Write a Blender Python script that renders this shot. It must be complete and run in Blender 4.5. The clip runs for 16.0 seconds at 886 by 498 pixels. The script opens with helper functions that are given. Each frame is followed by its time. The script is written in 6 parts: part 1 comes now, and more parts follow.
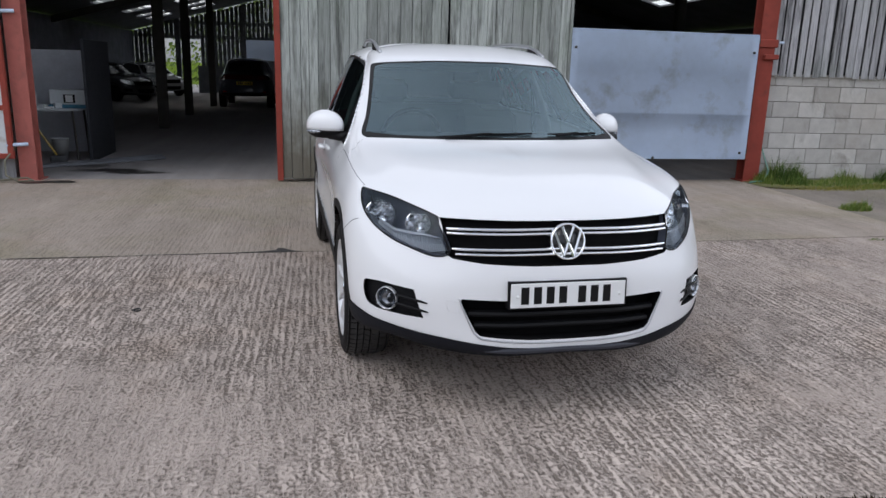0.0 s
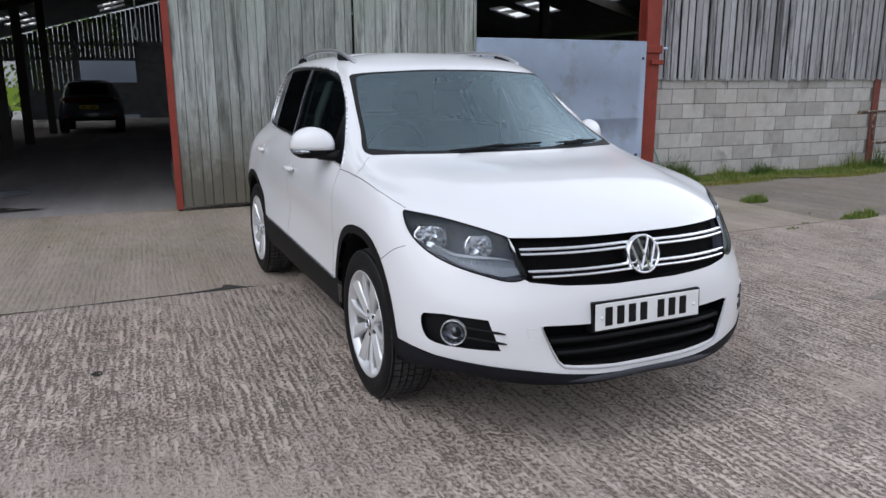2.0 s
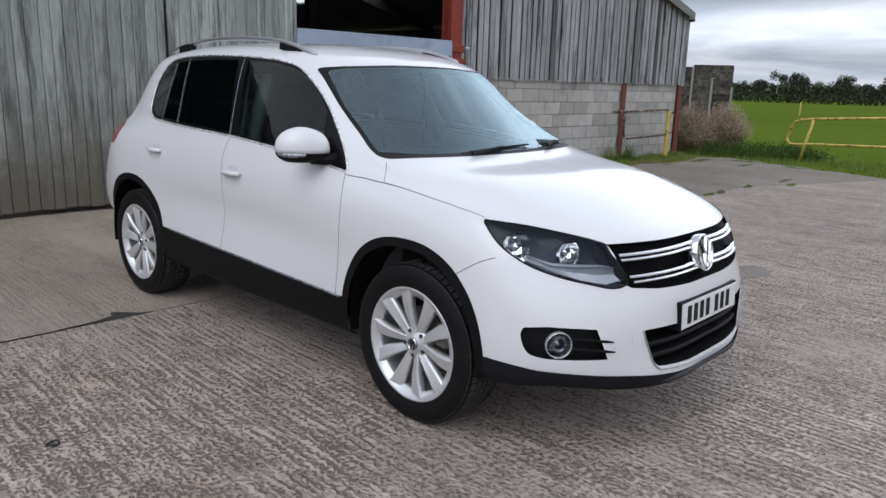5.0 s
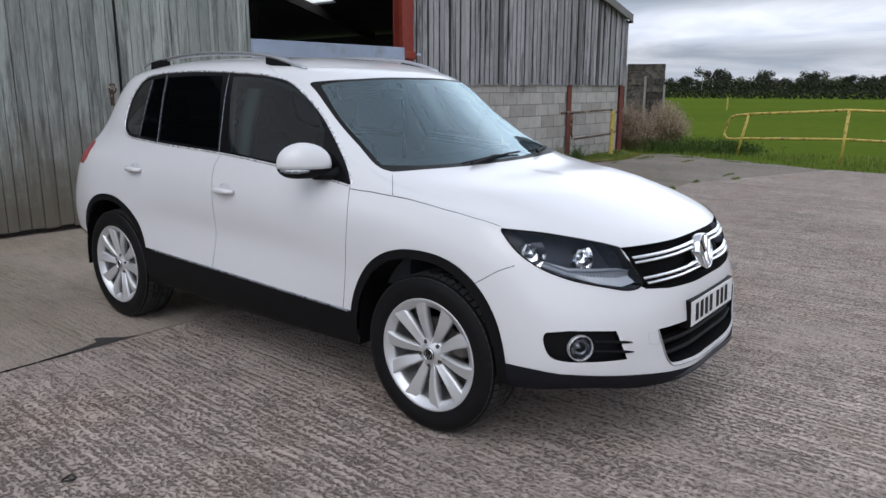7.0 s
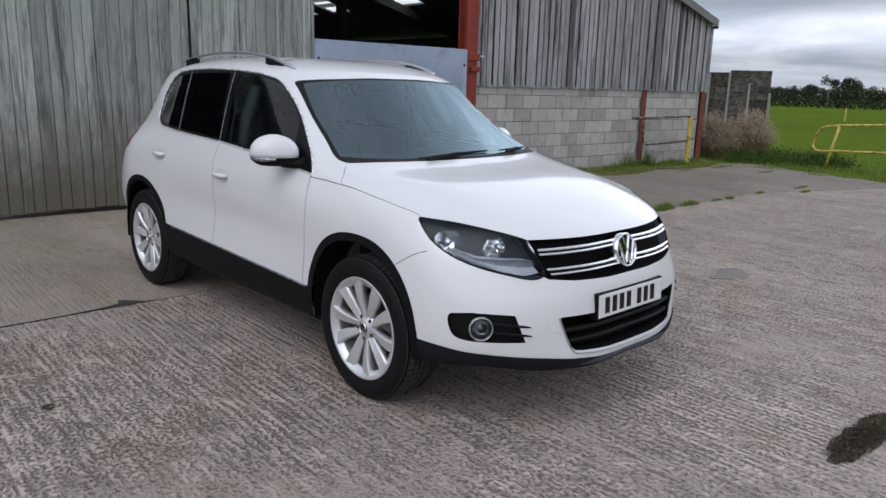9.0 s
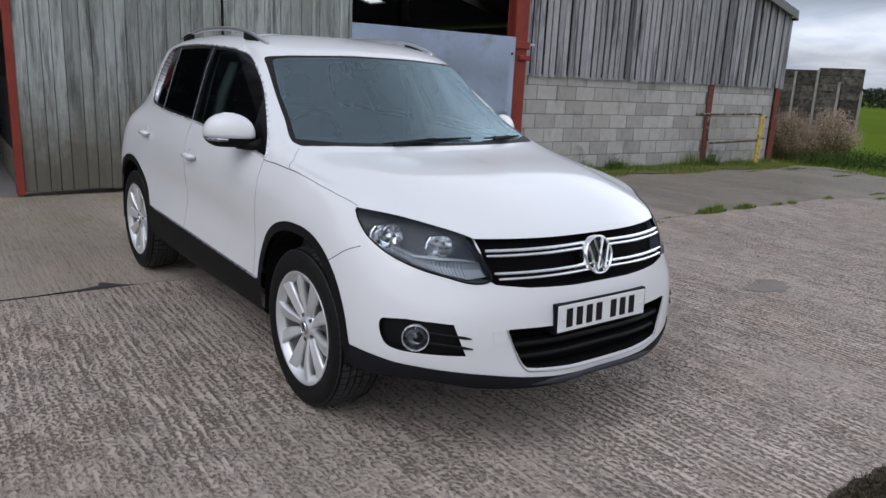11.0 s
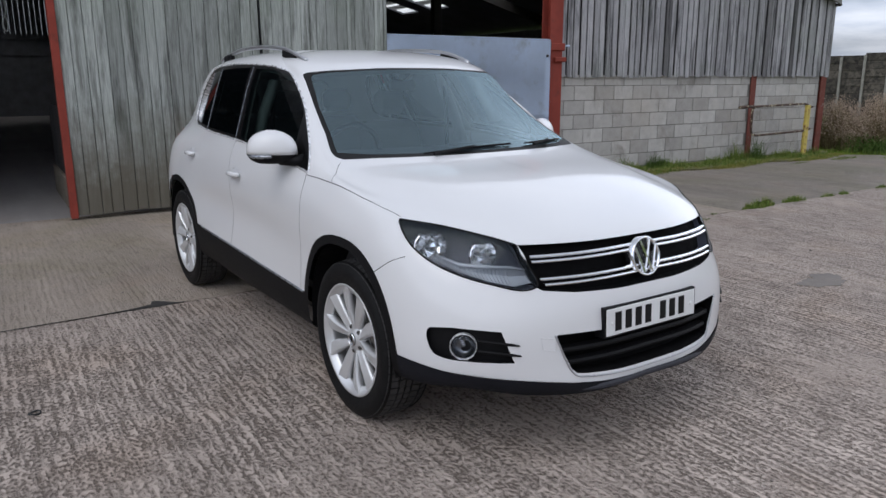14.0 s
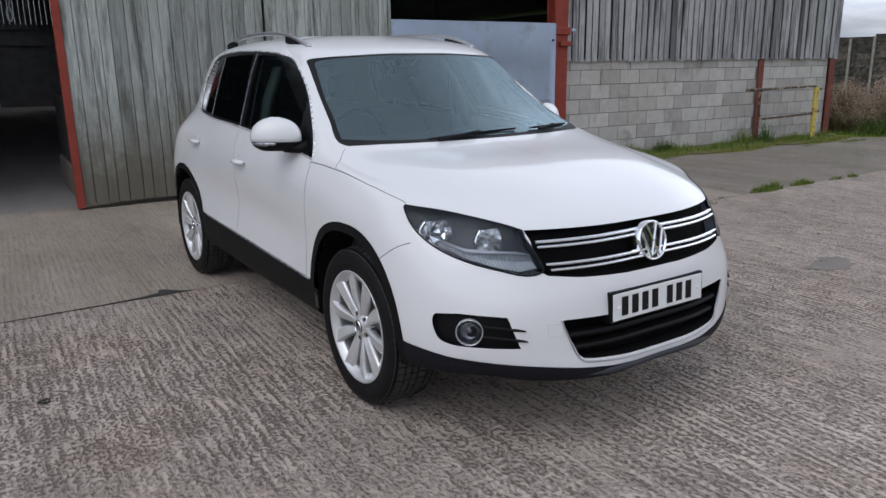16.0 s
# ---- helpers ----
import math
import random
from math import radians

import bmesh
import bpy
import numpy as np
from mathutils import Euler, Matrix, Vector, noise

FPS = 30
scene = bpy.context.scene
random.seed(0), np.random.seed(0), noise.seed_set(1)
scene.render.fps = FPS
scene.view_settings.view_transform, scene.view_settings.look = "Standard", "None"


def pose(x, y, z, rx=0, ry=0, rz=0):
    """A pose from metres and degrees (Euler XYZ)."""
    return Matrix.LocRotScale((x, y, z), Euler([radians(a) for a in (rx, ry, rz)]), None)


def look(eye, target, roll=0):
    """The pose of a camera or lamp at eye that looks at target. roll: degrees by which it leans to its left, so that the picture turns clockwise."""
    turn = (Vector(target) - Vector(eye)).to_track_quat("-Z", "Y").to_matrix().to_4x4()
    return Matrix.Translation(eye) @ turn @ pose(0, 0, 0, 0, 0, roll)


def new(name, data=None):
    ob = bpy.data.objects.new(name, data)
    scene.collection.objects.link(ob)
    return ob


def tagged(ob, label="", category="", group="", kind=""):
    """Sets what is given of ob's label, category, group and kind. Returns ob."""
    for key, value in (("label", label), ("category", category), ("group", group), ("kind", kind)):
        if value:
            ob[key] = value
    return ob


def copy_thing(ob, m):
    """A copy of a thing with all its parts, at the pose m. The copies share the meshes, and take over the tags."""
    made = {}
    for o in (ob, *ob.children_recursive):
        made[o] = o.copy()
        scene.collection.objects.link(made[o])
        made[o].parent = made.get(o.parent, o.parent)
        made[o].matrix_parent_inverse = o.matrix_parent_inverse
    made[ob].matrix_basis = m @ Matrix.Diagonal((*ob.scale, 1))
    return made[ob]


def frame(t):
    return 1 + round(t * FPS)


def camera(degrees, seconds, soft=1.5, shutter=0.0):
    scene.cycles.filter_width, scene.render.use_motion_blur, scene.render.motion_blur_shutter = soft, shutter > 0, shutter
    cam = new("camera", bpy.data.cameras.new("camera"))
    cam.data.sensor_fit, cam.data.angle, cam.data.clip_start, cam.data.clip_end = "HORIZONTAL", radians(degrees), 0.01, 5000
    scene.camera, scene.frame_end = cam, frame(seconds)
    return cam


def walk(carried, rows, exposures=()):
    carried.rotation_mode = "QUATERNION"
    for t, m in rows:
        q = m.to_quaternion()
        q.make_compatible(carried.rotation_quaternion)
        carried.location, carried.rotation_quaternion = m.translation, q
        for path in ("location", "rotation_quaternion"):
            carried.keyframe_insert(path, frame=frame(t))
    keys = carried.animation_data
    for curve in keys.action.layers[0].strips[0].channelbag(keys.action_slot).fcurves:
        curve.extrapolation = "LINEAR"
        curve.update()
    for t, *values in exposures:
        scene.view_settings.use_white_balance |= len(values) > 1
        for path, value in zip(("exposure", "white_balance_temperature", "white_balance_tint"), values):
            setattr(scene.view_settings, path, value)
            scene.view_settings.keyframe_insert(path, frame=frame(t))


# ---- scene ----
# ---- camera ----
cam = camera(62.6, 16.0)
PATH = [
    (0, (-1.188, -3.676, 1.4725), (-0.757, -1.783, 0.9925), 1.6),
    (0.5, (-1.456, -3.581, 1.4535), (-0.832, -1.731, 1.0185), 1.9),
    (1, (-1.634, -3.434, 1.4275), (-0.96, -1.606, 0.9705), 2.1),
    (1.5, (-1.752, -3.224, 1.4445), (-1.002, -1.419, 1.0195), 0.4),
    (2, (-1.908, -3.088, 1.4315), (-1.094, -1.314, 0.9935), -0.2),
    (2.5, (-2.137, -2.923, 1.4455), (-1.141, -1.246, 0.9995), 0.1),
    (3, (-2.279, -2.738, 1.4265), (-1.213, -1.101, 0.9925), 0.7),
    (3.5, (-2.411, -2.539, 1.4215), (-1.272, -0.964, 0.9475), 2.0),
    (4, (-2.625, -2.392, 1.4295), (-1.34, -0.929, 0.9705), -1.0),
    (4.5, (-2.802, -2.231, 1.4355), (-1.429, -0.848, 0.9815), 0.6),
    (7, (-3.154, -1.884, 1.4735), (-1.625, -0.671, 1.0385), 0.1),
    (7.5, (-3.063, -1.987, 1.4535), (-1.56, -0.741, 1.0125), 0.8),
    (8, (-3.076, -2.237, 1.4495), (-1.596, -0.967, 1.0055), 1.4),
    (8.5, (-3.03, -2.471, 1.4905), (-1.599, -1.141, 1.0575), -0.9),
    (9, (-2.883, -2.66, 1.4915), (-1.541, -1.242, 1.0535), 1.6),
    (11.5, (-2.188, -2.725, 1.4375), (-1.056, -1.142, 0.9745), 1.5),
    (12, (-2.197, -2.711, 1.4395), (-1.118, -1.086, 0.9955), 0.5),
    (12.5, (-2.22, -2.706, 1.4395), (-1.133, -1.087, 0.9895), 1.2),
    (13, (-2.232, -2.708, 1.4425), (-1.137, -1.098, 0.9855), 0.7),
    (13.5, (-2.243, -2.712, 1.4515), (-1.147, -1.102, 0.9955), 0.1),
    (14, (-2.238, -2.718, 1.4515), (-1.144, -1.105, 1.0015), -0.2),
    (14.5, (-2.236, -2.712, 1.4475), (-1.149, -1.098, 0.9835), 0.1),
    (15, (-2.229, -2.71, 1.4425), (-1.137, -1.103, 0.9665), -0.1),
    (15.5, (-2.233, -2.716, 1.4465), (-1.146, -1.106, 0.9695), -0.2),
    (16, (-2.228, -2.713, 1.4455), (-1.154, -1.096, 0.9605), -0.8),
]
walk(cam, [(t, look(eye, target, roll)) for t, eye, target, roll in PATH],
     [(0, 0.07), (2, 0.06), (4, 0.01), (7, -0.18), (11.5, -0.19), (16, -0.22)])

# ---- light: a bright overcast sky with a broad, weak sun ----
SUN_HEIGHT, SUN_TURN = radians(50), radians(250)
world = bpy.data.worlds.new("overcast_sky")
scene.world = world
world.use_nodes = True
wn, wl = world.node_tree.nodes, world.node_tree.links
wn.clear()


def sky_node(kind, **values):
    n = wn.new(kind)
    for key, value in values.items():
        n.inputs[key].default_value = value
    return n


sky = wn.new("ShaderNodeTexSky")
sky.sky_type, sky.sun_disc, sky.sun_elevation, sky.sun_rotation = "NISHITA", False, SUN_HEIGHT, SUN_TURN
where = wn.new("ShaderNodeTexCoord")
split = wn.new("ShaderNodeSeparateXYZ")
wl.new(where.outputs["Generated"], split.inputs[0])
# clouds lie on a flat layer: the direction is laid out on it, so that they crowd towards the horizon
lift = wn.new("ShaderNodeMath"); lift.operation = "MAXIMUM"; lift.inputs[1].default_value = 0.0
wl.new(split.outputs["Z"], lift.inputs[0])
lift2 = wn.new("ShaderNodeMath"); lift2.operation = "ADD"; lift2.inputs[1].default_value = 0.12
wl.new(lift.outputs[0], lift2.inputs[0])
flat = wn.new("ShaderNodeVectorMath"); flat.operation = "DIVIDE"
both = wn.new("ShaderNodeCombineXYZ")
for i in range(3):
    wl.new(lift2.outputs[0], both.inputs[i])
wl.new(where.outputs["Generated"], flat.inputs[0])
wl.new(both.outputs[0], flat.inputs[1])
clouds = sky_node("ShaderNodeTexNoise", Scale=0.72, Detail=6.0, Roughness=0.55, Distortion=0.5)
wl.new(flat.outputs[0], clouds.inputs["Vector"])
tone = wn.new("ShaderNodeValToRGB")
tone.color_ramp.elements[0].position, tone.color_ramp.elements[0].color = 0.34, (0.475, 0.54, 0.675, 1)
tone.color_ramp.elements[1].position, tone.color_ramp.elements[1].color = 0.62, (0.92, 0.96, 1.075, 1)
wl.new(clouds.outputs["Fac"], tone.inputs[0])
# the cloud deck thins to a bright band low over the horizon
band = wn.new("ShaderNodeValToRGB")
stops = ((0.0, 0.30), (0.022, 0.325), (0.042, 0.27), (0.062, 0.45), (0.085, 0.44), (0.108, 0.25), (0.135, 0.39), (0.18, 0.85), (0.32, 0.95), (0.9, 0.64))
while len(band.color_ramp.elements) < len(stops):
    band.color_ramp.elements.new(0.5)
for e, (a, b) in zip(band.color_ramp.elements, stops):
    e.position, e.color = a, (b, b, b, 1)
wl.new(split.outputs["Z"], band.inputs[0])
deck = wn.new("ShaderNodeMix"); deck.data_type, deck.blend_type = "RGBA", "MULTIPLY"
deck.inputs["Factor"].default_value = 1.0
wl.new(tone.outputs[0], [k for k in deck.inputs if k.name == "A" and k.type == "RGBA"][0])
wl.new(band.outputs[0], [k for k in deck.inputs if k.name == "B" and k.type == "RGBA"][0])
# and glows wide about the hidden sun
towards = wn.new("ShaderNodeVectorMath"); towards.operation = "DOT_PRODUCT"
towards.inputs[1].default_value = (math.sin(SUN_TURN) * math.cos(SUN_HEIGHT), math.cos(SUN_TURN) * math.cos(SUN_HEIGHT), math.sin(SUN_HEIGHT))
wl.new(where.outputs["Generated"], towards.inputs[0])
halo = wn.new("ShaderNodeMapRange"); halo.interpolation_type = "SMOOTHSTEP"
for key, value in (("From Min", 0.35), ("From Max", 1.0), ("To Min", 0.97), ("To Max", 1.35)):
    halo.inputs[key].default_value = value
wl.new(towards.outputs["Value"], halo.inputs["Value"])
# the deck is thickest in a belt overhead, and thinner to both sides of it
open_side = wn.new("ShaderNodeMapRange"); open_side.interpolation_type = "SMOOTHSTEP"
for key, value in (("From Min", 0.1), ("From Max", 0.9), ("To Min", 0.98), ("To Max", 1.5)):
    open_side.inputs[key].default_value = value
aside = wn.new("ShaderNodeMath"); aside.operation = "ABSOLUTE"
wl.new(split.outputs["X"], aside.inputs[0])
wl.new(aside.outputs[0], open_side.inputs["Value"])
# and breaks open over the field
gap_side = wn.new("ShaderNodeMapRange"); gap_side.interpolation_type = "SMOOTHSTEP"
for key, value in (("From Min", 0.45), ("From Max", 0.95), ("To Min", 1.0), ("To Max", 1.7)):
    gap_side.inputs[key].default_value = value
wl.new(split.outputs["X"], gap_side.inputs["Value"])
sides = wn.new("ShaderNodeMath"); sides.operation = "MULTIPLY"
wl.new(open_side.outputs["Result"], sides.inputs[0])
wl.new(gap_side.outputs["Result"], sides.inputs[1])
whole_sky = wn.new("ShaderNodeMath"); whole_sky.operation = "MULTIPLY"
wl.new(halo.outputs["Result"], whole_sky.inputs[0])
wl.new(sides.outputs[0], whole_sky.inputs[1])
lit = wn.new("ShaderNodeVectorMath"); lit.operation = "SCALE"
wl.new([k for k in deck.outputs if k.type == "RGBA"][0], lit.inputs[0])
wl.new(whole_sky.outputs[0], lit.inputs["Scale"])
cover = wn.new("ShaderNodeMix"); cover.data_type = "RGBA"; cover.inputs["Factor"].default_value = 0.92
thin = wn.new("ShaderNodeVectorMath"); thin.operation = "SCALE"; thin.inputs["Scale"].default_value = 0.10
wl.new(sky.outputs[0], thin.inputs[0])
wl.new(thin.outputs[0], [k for k in cover.inputs if k.name == "A" and k.type == "RGBA"][0])
wl.new(lit.outputs[0], [k for k in cover.inputs if k.name == "B" and k.type == "RGBA"][0])
glow = sky_node("ShaderNodeBackground", Strength=1.2)
wl.new([k for k in cover.outputs if k.type == "RGBA"][0], glow.inputs["Color"])
wl.new(glow.outputs[0], wn.new("ShaderNodeOutputWorld").inputs["Surface"])

sun = new("sun", bpy.data.lights.new("sun", "SUN"))
sun.data.energy, sun.data.angle, sun.data.color = 1.05, radians(45), (1.0, 0.965, 0.955)
# the sky's sun_rotation turns clockwise from +y, seen from above
sun.matrix_world = look((0, 0, 0), (-math.sin(SUN_TURN) * math.cos(SUN_HEIGHT), -math.cos(SUN_TURN) * math.cos(SUN_HEIGHT), -math.sin(SUN_HEIGHT)))
scene.view_settings.exposure = 0.0

# ---- materials ----
class Shade:
    """A small builder for node materials: a principled surface and what feeds it."""

    def __init__(self, name, base=(.5, .5, .5), rough=.6, metal=0.0, **more):
        self.m = bpy.data.materials.new(name)
        self.m.use_nodes = True
        self.n, self.l = self.m.node_tree.nodes, self.m.node_tree.links
        self.p = self.n["Principled BSDF"]
        self.p.inputs["Base Color"].default_value = (*base, 1)
        self.p.inputs["Roughness"].default_value, self.p.inputs["Metallic"].default_value = rough, metal
        for key, value in more.items():
            self.p.inputs[key.replace("_", " ")].default_value = value
        self.at = self.n.new("ShaderNodeTexCoord")
        self.height = None

    def node(self, kind, **values):
        n = self.n.new(kind)
        for key, value in values.items():
            n.inputs[key.replace("_", " ")].default_value = value
        return n

    def link(self, a, b):
        self.l.new(a, b)

    def place(self, scale=(1, 1, 1), turn=(0, 0, 0), source="Object"):
        m = self.node("ShaderNodeMapping", Scale=scale, Rotation=tuple(radians(a) for a in turn))
        self.link(self.at.outputs[source], m.inputs["Vector"])
        return m.outputs["Vector"]

    def noise(self, scale, detail=4.0, rough=.55, at=None, distort=0.0):
        n = self.node("ShaderNodeTexNoise", Scale=scale, Detail=detail, Roughness=rough, Distortion=distort)
        self.link(at or self.at.outputs["Object"], n.inputs["Vector"])
        return n.outputs["Fac"]

    def ramp(self, value, *stops):
        n = self.n.new("ShaderNodeValToRGB")
        e = n.color_ramp.elements
        while len(e) < len(stops):
            e.new(.5)
        for k, (at, c) in zip(e, stops):
            k.position, k.color = at, (*c, 1) if len(c) == 3 else c
        self.link(value, n.inputs[0])
        return n.outputs["Color"]

    def level(self, value, lo, hi, to_lo=0.0, to_hi=1.0):
        n = self.n.new("ShaderNodeMapRange")
        for key, v in (("From Min", lo), ("From Max", hi), ("To Min", to_lo), ("To Max", to_hi)):
            n.inputs[key].default_value = v
        self.link(value, n.inputs["Value"])
        return n.outputs["Result"]

    def math(self, op, a, b):
        n = self.n.new("ShaderNodeMath")
        n.operation = op
        for i, v in enumerate((a, b)):
            if isinstance(v, (int, float)):
                n.inputs[i].default_value = v
            else:
                self.link(v, n.inputs[i])
        return n.outputs[0]

    def mix(self, factor, a, b, how="MIX"):
        n = self.n.new("ShaderNodeMix")
        n.data_type, n.blend_type = "RGBA", how
        for key, v in (("Factor", factor), ("A", a), ("B", b)):
            slot = n.inputs[key] if key == "Factor" else [s for s in n.inputs if s.name == key and s.type == "RGBA"][0]
            if isinstance(v, tuple):
                slot.default_value = (*v, 1)
            elif isinstance(v, (int, float)):
                slot.default_value = v
            else:
                self.link(v, slot)
        return [s for s in n.outputs if s.type == "RGBA"][0]

    def chance(self):
        return self.n.new("ShaderNodeObjectInfo").outputs["Random"]

    def colour(self, c):
        self.link(c, self.p.inputs["Base Color"])
        return self

    def rough(self, r):
        self.link(r, self.p.inputs["Roughness"])
        return self

    def bump(self, h, depth, strength=1.0):
        b = self.node("ShaderNodeBump", Strength=strength, Distance=depth)
        self.link(h, b.inputs["Height"])
        if self.height:
            self.link(self.height, b.inputs["Normal"])
        self.height = b.outputs["Normal"]
        self.link(self.height, self.p.inputs["Normal"])
        return self


def worn(name, base, rough=.6, metal=0.0, fine=40.0, broad=2.5, spread=.25, depth=.001, dirt=None, dirt_at=(.55, .75), varied=0.0, stretch=(1, 1, 1), **more):
    """A plain surface with grain, broad stains and fine relief."""
    s = Shade(name, base, rough, metal, **more)
    at = s.place(stretch)
    a, b = s.noise(fine, 5, .6, at), s.noise(broad, 5, .6, at)
    lo, hi = tuple(c * (1 - spread) for c in base), tuple(min(1, c * (1 + spread)) for c in base)
    c = s.ramp(b, (.3, lo), (.7, hi))
    c = s.mix(.25, c, s.ramp(a, (.3, lo), (.7, hi)))
    if dirt:
        c = s.mix(s.level(s.noise(broad * 2.3, 7, .65, at), *dirt_at), c, dirt)
    if varied:
        c = s.mix(1.0, c, s.ramp(s.chance(), (0, (1 - varied,) * 3), (1, (1 + varied,) * 3)), "MULTIPLY")
    s.colour(c)
    s.rough(s.level(a, .2, .8, max(.02, rough - .12), min(1, rough + .12)))
    s.bump(a, depth)
    return s.m


def make_concrete(name, base, ribbed, mossy=False):
    """Tamped concrete: broken rows of small ridges across the slab, pitted between, worn smooth in patches, with
    stains; shade in the pits and light on the ridges are in the colour.
    """
    s = Shade(name, base, .85, 0, Specular_IOR_Level=.2)
    lie = s.place((1, 1, 1), (0, 0, 3))
    wave = s.node("ShaderNodeTexWave", Scale=7.6, Distortion=1.8, Detail=2.0, Detail_Scale=.9, Detail_Roughness=.5)
    s.link(lie, wave.inputs["Vector"])
    crumbs = s.noise(68.0, 3, .52, s.place((1.0, .66, 1.0), (0, 0, 3)))
    rows = s.noise(40.0, 4, .6, s.place((1.0, .10, 1.0), (0, 0, 3)))
    chips = s.noise(15.0, 4, .6, s.place((1.0, .6, 1.0), (0, 0, 3)))
    grain = s.noise(230.0, 3, .7)
    broad = s.noise(.45, 5, .6)
    mid = s.noise(2.6, 6, .65, None, .4)
    wear = s.level(s.noise(.75, 5, .62, None, .6), .33, .58)
    lined = s.level(s.noise(.7, 4, .55, s.place((1.0, .35, 1.0)), .4), .40, .64, .0, .09)
    high = s.math("ADD", s.math("MULTIPLY", crumbs, .60), s.math("MULTIPLY", rows, .40))
    high = s.math("ADD", high, s.math("MULTIPLY", s.math("SUBTRACT", wave.outputs["Fac"], .5), lined))
    high = s.math("ADD", high, s.math("MULTIPLY", s.math("SUBTRACT", chips, .5), .20))
    relief = s.math("ADD", .5, s.math("MULTIPLY", s.math("SUBTRACT", high, .5), s.level(wear, 0, 1, .35, 1.0)))
    c = s.ramp(broad, (.32, tuple(x * .80 for x in base)), (.68, tuple(x * 1.14 for x in base)))
    c = s.mix(.5, c, s.ramp(mid, (.3, tuple(x * .86 for x in base)), (.7, tuple(x * 1.12 for x in base))))
    c = s.mix(s.level(s.noise(1.3, 3, .5), .52, .70, 0, .45), c, (base[0] * .98, base[1] * .90, base[2] * .82))
    c = s.mix(1.0, c, s.ramp(s.noise(2.6, 5, .62, s.place((1.0, .07, 1.0), (0, 0, 3))), (.3, (.84, .835, .83)), (.7, (1.12, 1.12, 1.12))), "MULTIPLY")
    if mossy:
        c = s.mix(s.level(s.noise(.7, 5, .65, None, .5), .46, .70, 0, .6), c, (base[0] * .72, base[1] * .76, base[2] * .58))
    if ribbed:
        # colour follows the relief: shaded pits and lit ridges are painted in
        relief_shade = s.ramp(relief, (.408, (.42, .405, .39)), (.453, (.63, .615, .60)), (.488, (.99, .99, .99)), (.575, (1.14, 1.14, 1.14)))
        c = s.mix(ribbed, c, s.mix(1.0, c, relief_shade, "MULTIPLY"))
    c = s.mix(s.math("MULTIPLY", s.level(grain, .5, .30), .40), c, tuple(x * .5 for x in base))
    c = s.mix(s.level(s.noise(.9, 7, .72, None, .8), .58, .80, 0, .55), c, (base[0] * .34, base[1] * .33, base[2] * .32))
    s.colour(c)
    s.rough(s.level(mid, .3, .7, .78, .95))
    if ribbed:
        s.bump(s.level(relief, .41, .54), .016 * ribbed, 1.0)
    s.bump(grain, .002, .7)
    return s.m


def make_boards(name, base, dark, varied=.18, splash=None):
    """Weathered upright timber: grain along the board, dark water streaks, green at places; splash: mud thrown up against its foot."""
    s = Shade(name, base, .85)
    at = s.place((1.0, 1.0, .05))
    grain = s.noise(95.0, 5, .65, at)
    streak = s.noise(9.0, 6, .72, s.place((1.0, 1.0, .09)))
    broad = s.noise(1.1, 5, .6)
    c = s.ramp(grain, (.25, tuple(x * .55 for x in base)), (.75, tuple(min(1, x * 1.25) for x in base)))
    c = s.mix(s.level(streak, .48, .66, 0, .88), c, dark)
    c = s.mix(s.level(broad, .5, .75, 0, .4), c, (base[0] * .60, base[1] * .70, base[2] * .56))
    c = s.mix(1.0, c, s.ramp(s.chance(), (0, (1 - varied,) * 3), (1, (1 + varied,) * 3)), "MULTIPLY")
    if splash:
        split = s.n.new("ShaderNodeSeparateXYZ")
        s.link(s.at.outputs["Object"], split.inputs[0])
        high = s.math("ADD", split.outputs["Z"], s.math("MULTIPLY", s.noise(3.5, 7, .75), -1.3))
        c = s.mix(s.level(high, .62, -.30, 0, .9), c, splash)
    s.colour(c)
    s.bump(grain, .003, .8)
    return s.m


def make_block(name, base):
    """Building blocks: each of its own tone, with damp stains that run on over the whole wall."""
    s = Shade(name, base, .92, 0, Specular_IOR_Level=.2)
    where = s.n.new("ShaderNodeNewGeometry").outputs["Position"]
    fine, mid = s.noise(110.0, 4, .6, where), s.noise(7.0, 5, .6, where)
    c = s.ramp(mid, (.3, tuple(x * .84 for x in base)), (.7, tuple(x * 1.10 for x in base)))
    c = s.mix(.22, c, s.ramp(fine, (.3, tuple(x * .55 for x in base)), (.7, tuple(x * 1.2 for x in base))))
    c = s.mix(1.0, c, s.ramp(s.chance(), (0, (.80, .79, .78)), (.35, (.97, .965, .96)), (1, (1.14, 1.14, 1.14))), "MULTIPLY")
    stain = s.node("ShaderNodeMapping", Scale=(1, 1, .75))
    s.link(where, stain.inputs["Vector"])
    c = s.mix(s.level(s.noise(1.5, 6, .68, stain.outputs["Vector"], .6), .55, .72, 0, .75), c, (base[0] * .34, base[1] * .32, base[2] * .29))
    c = s.mix(s.level(s.noise(.8, 5, .6, where), .5, .75, 0, .35), c, (base[0] * .80, base[1] * .70, base[2] * .58))
    s.colour(c)
    s.bump(fine, .003)
    return s.m


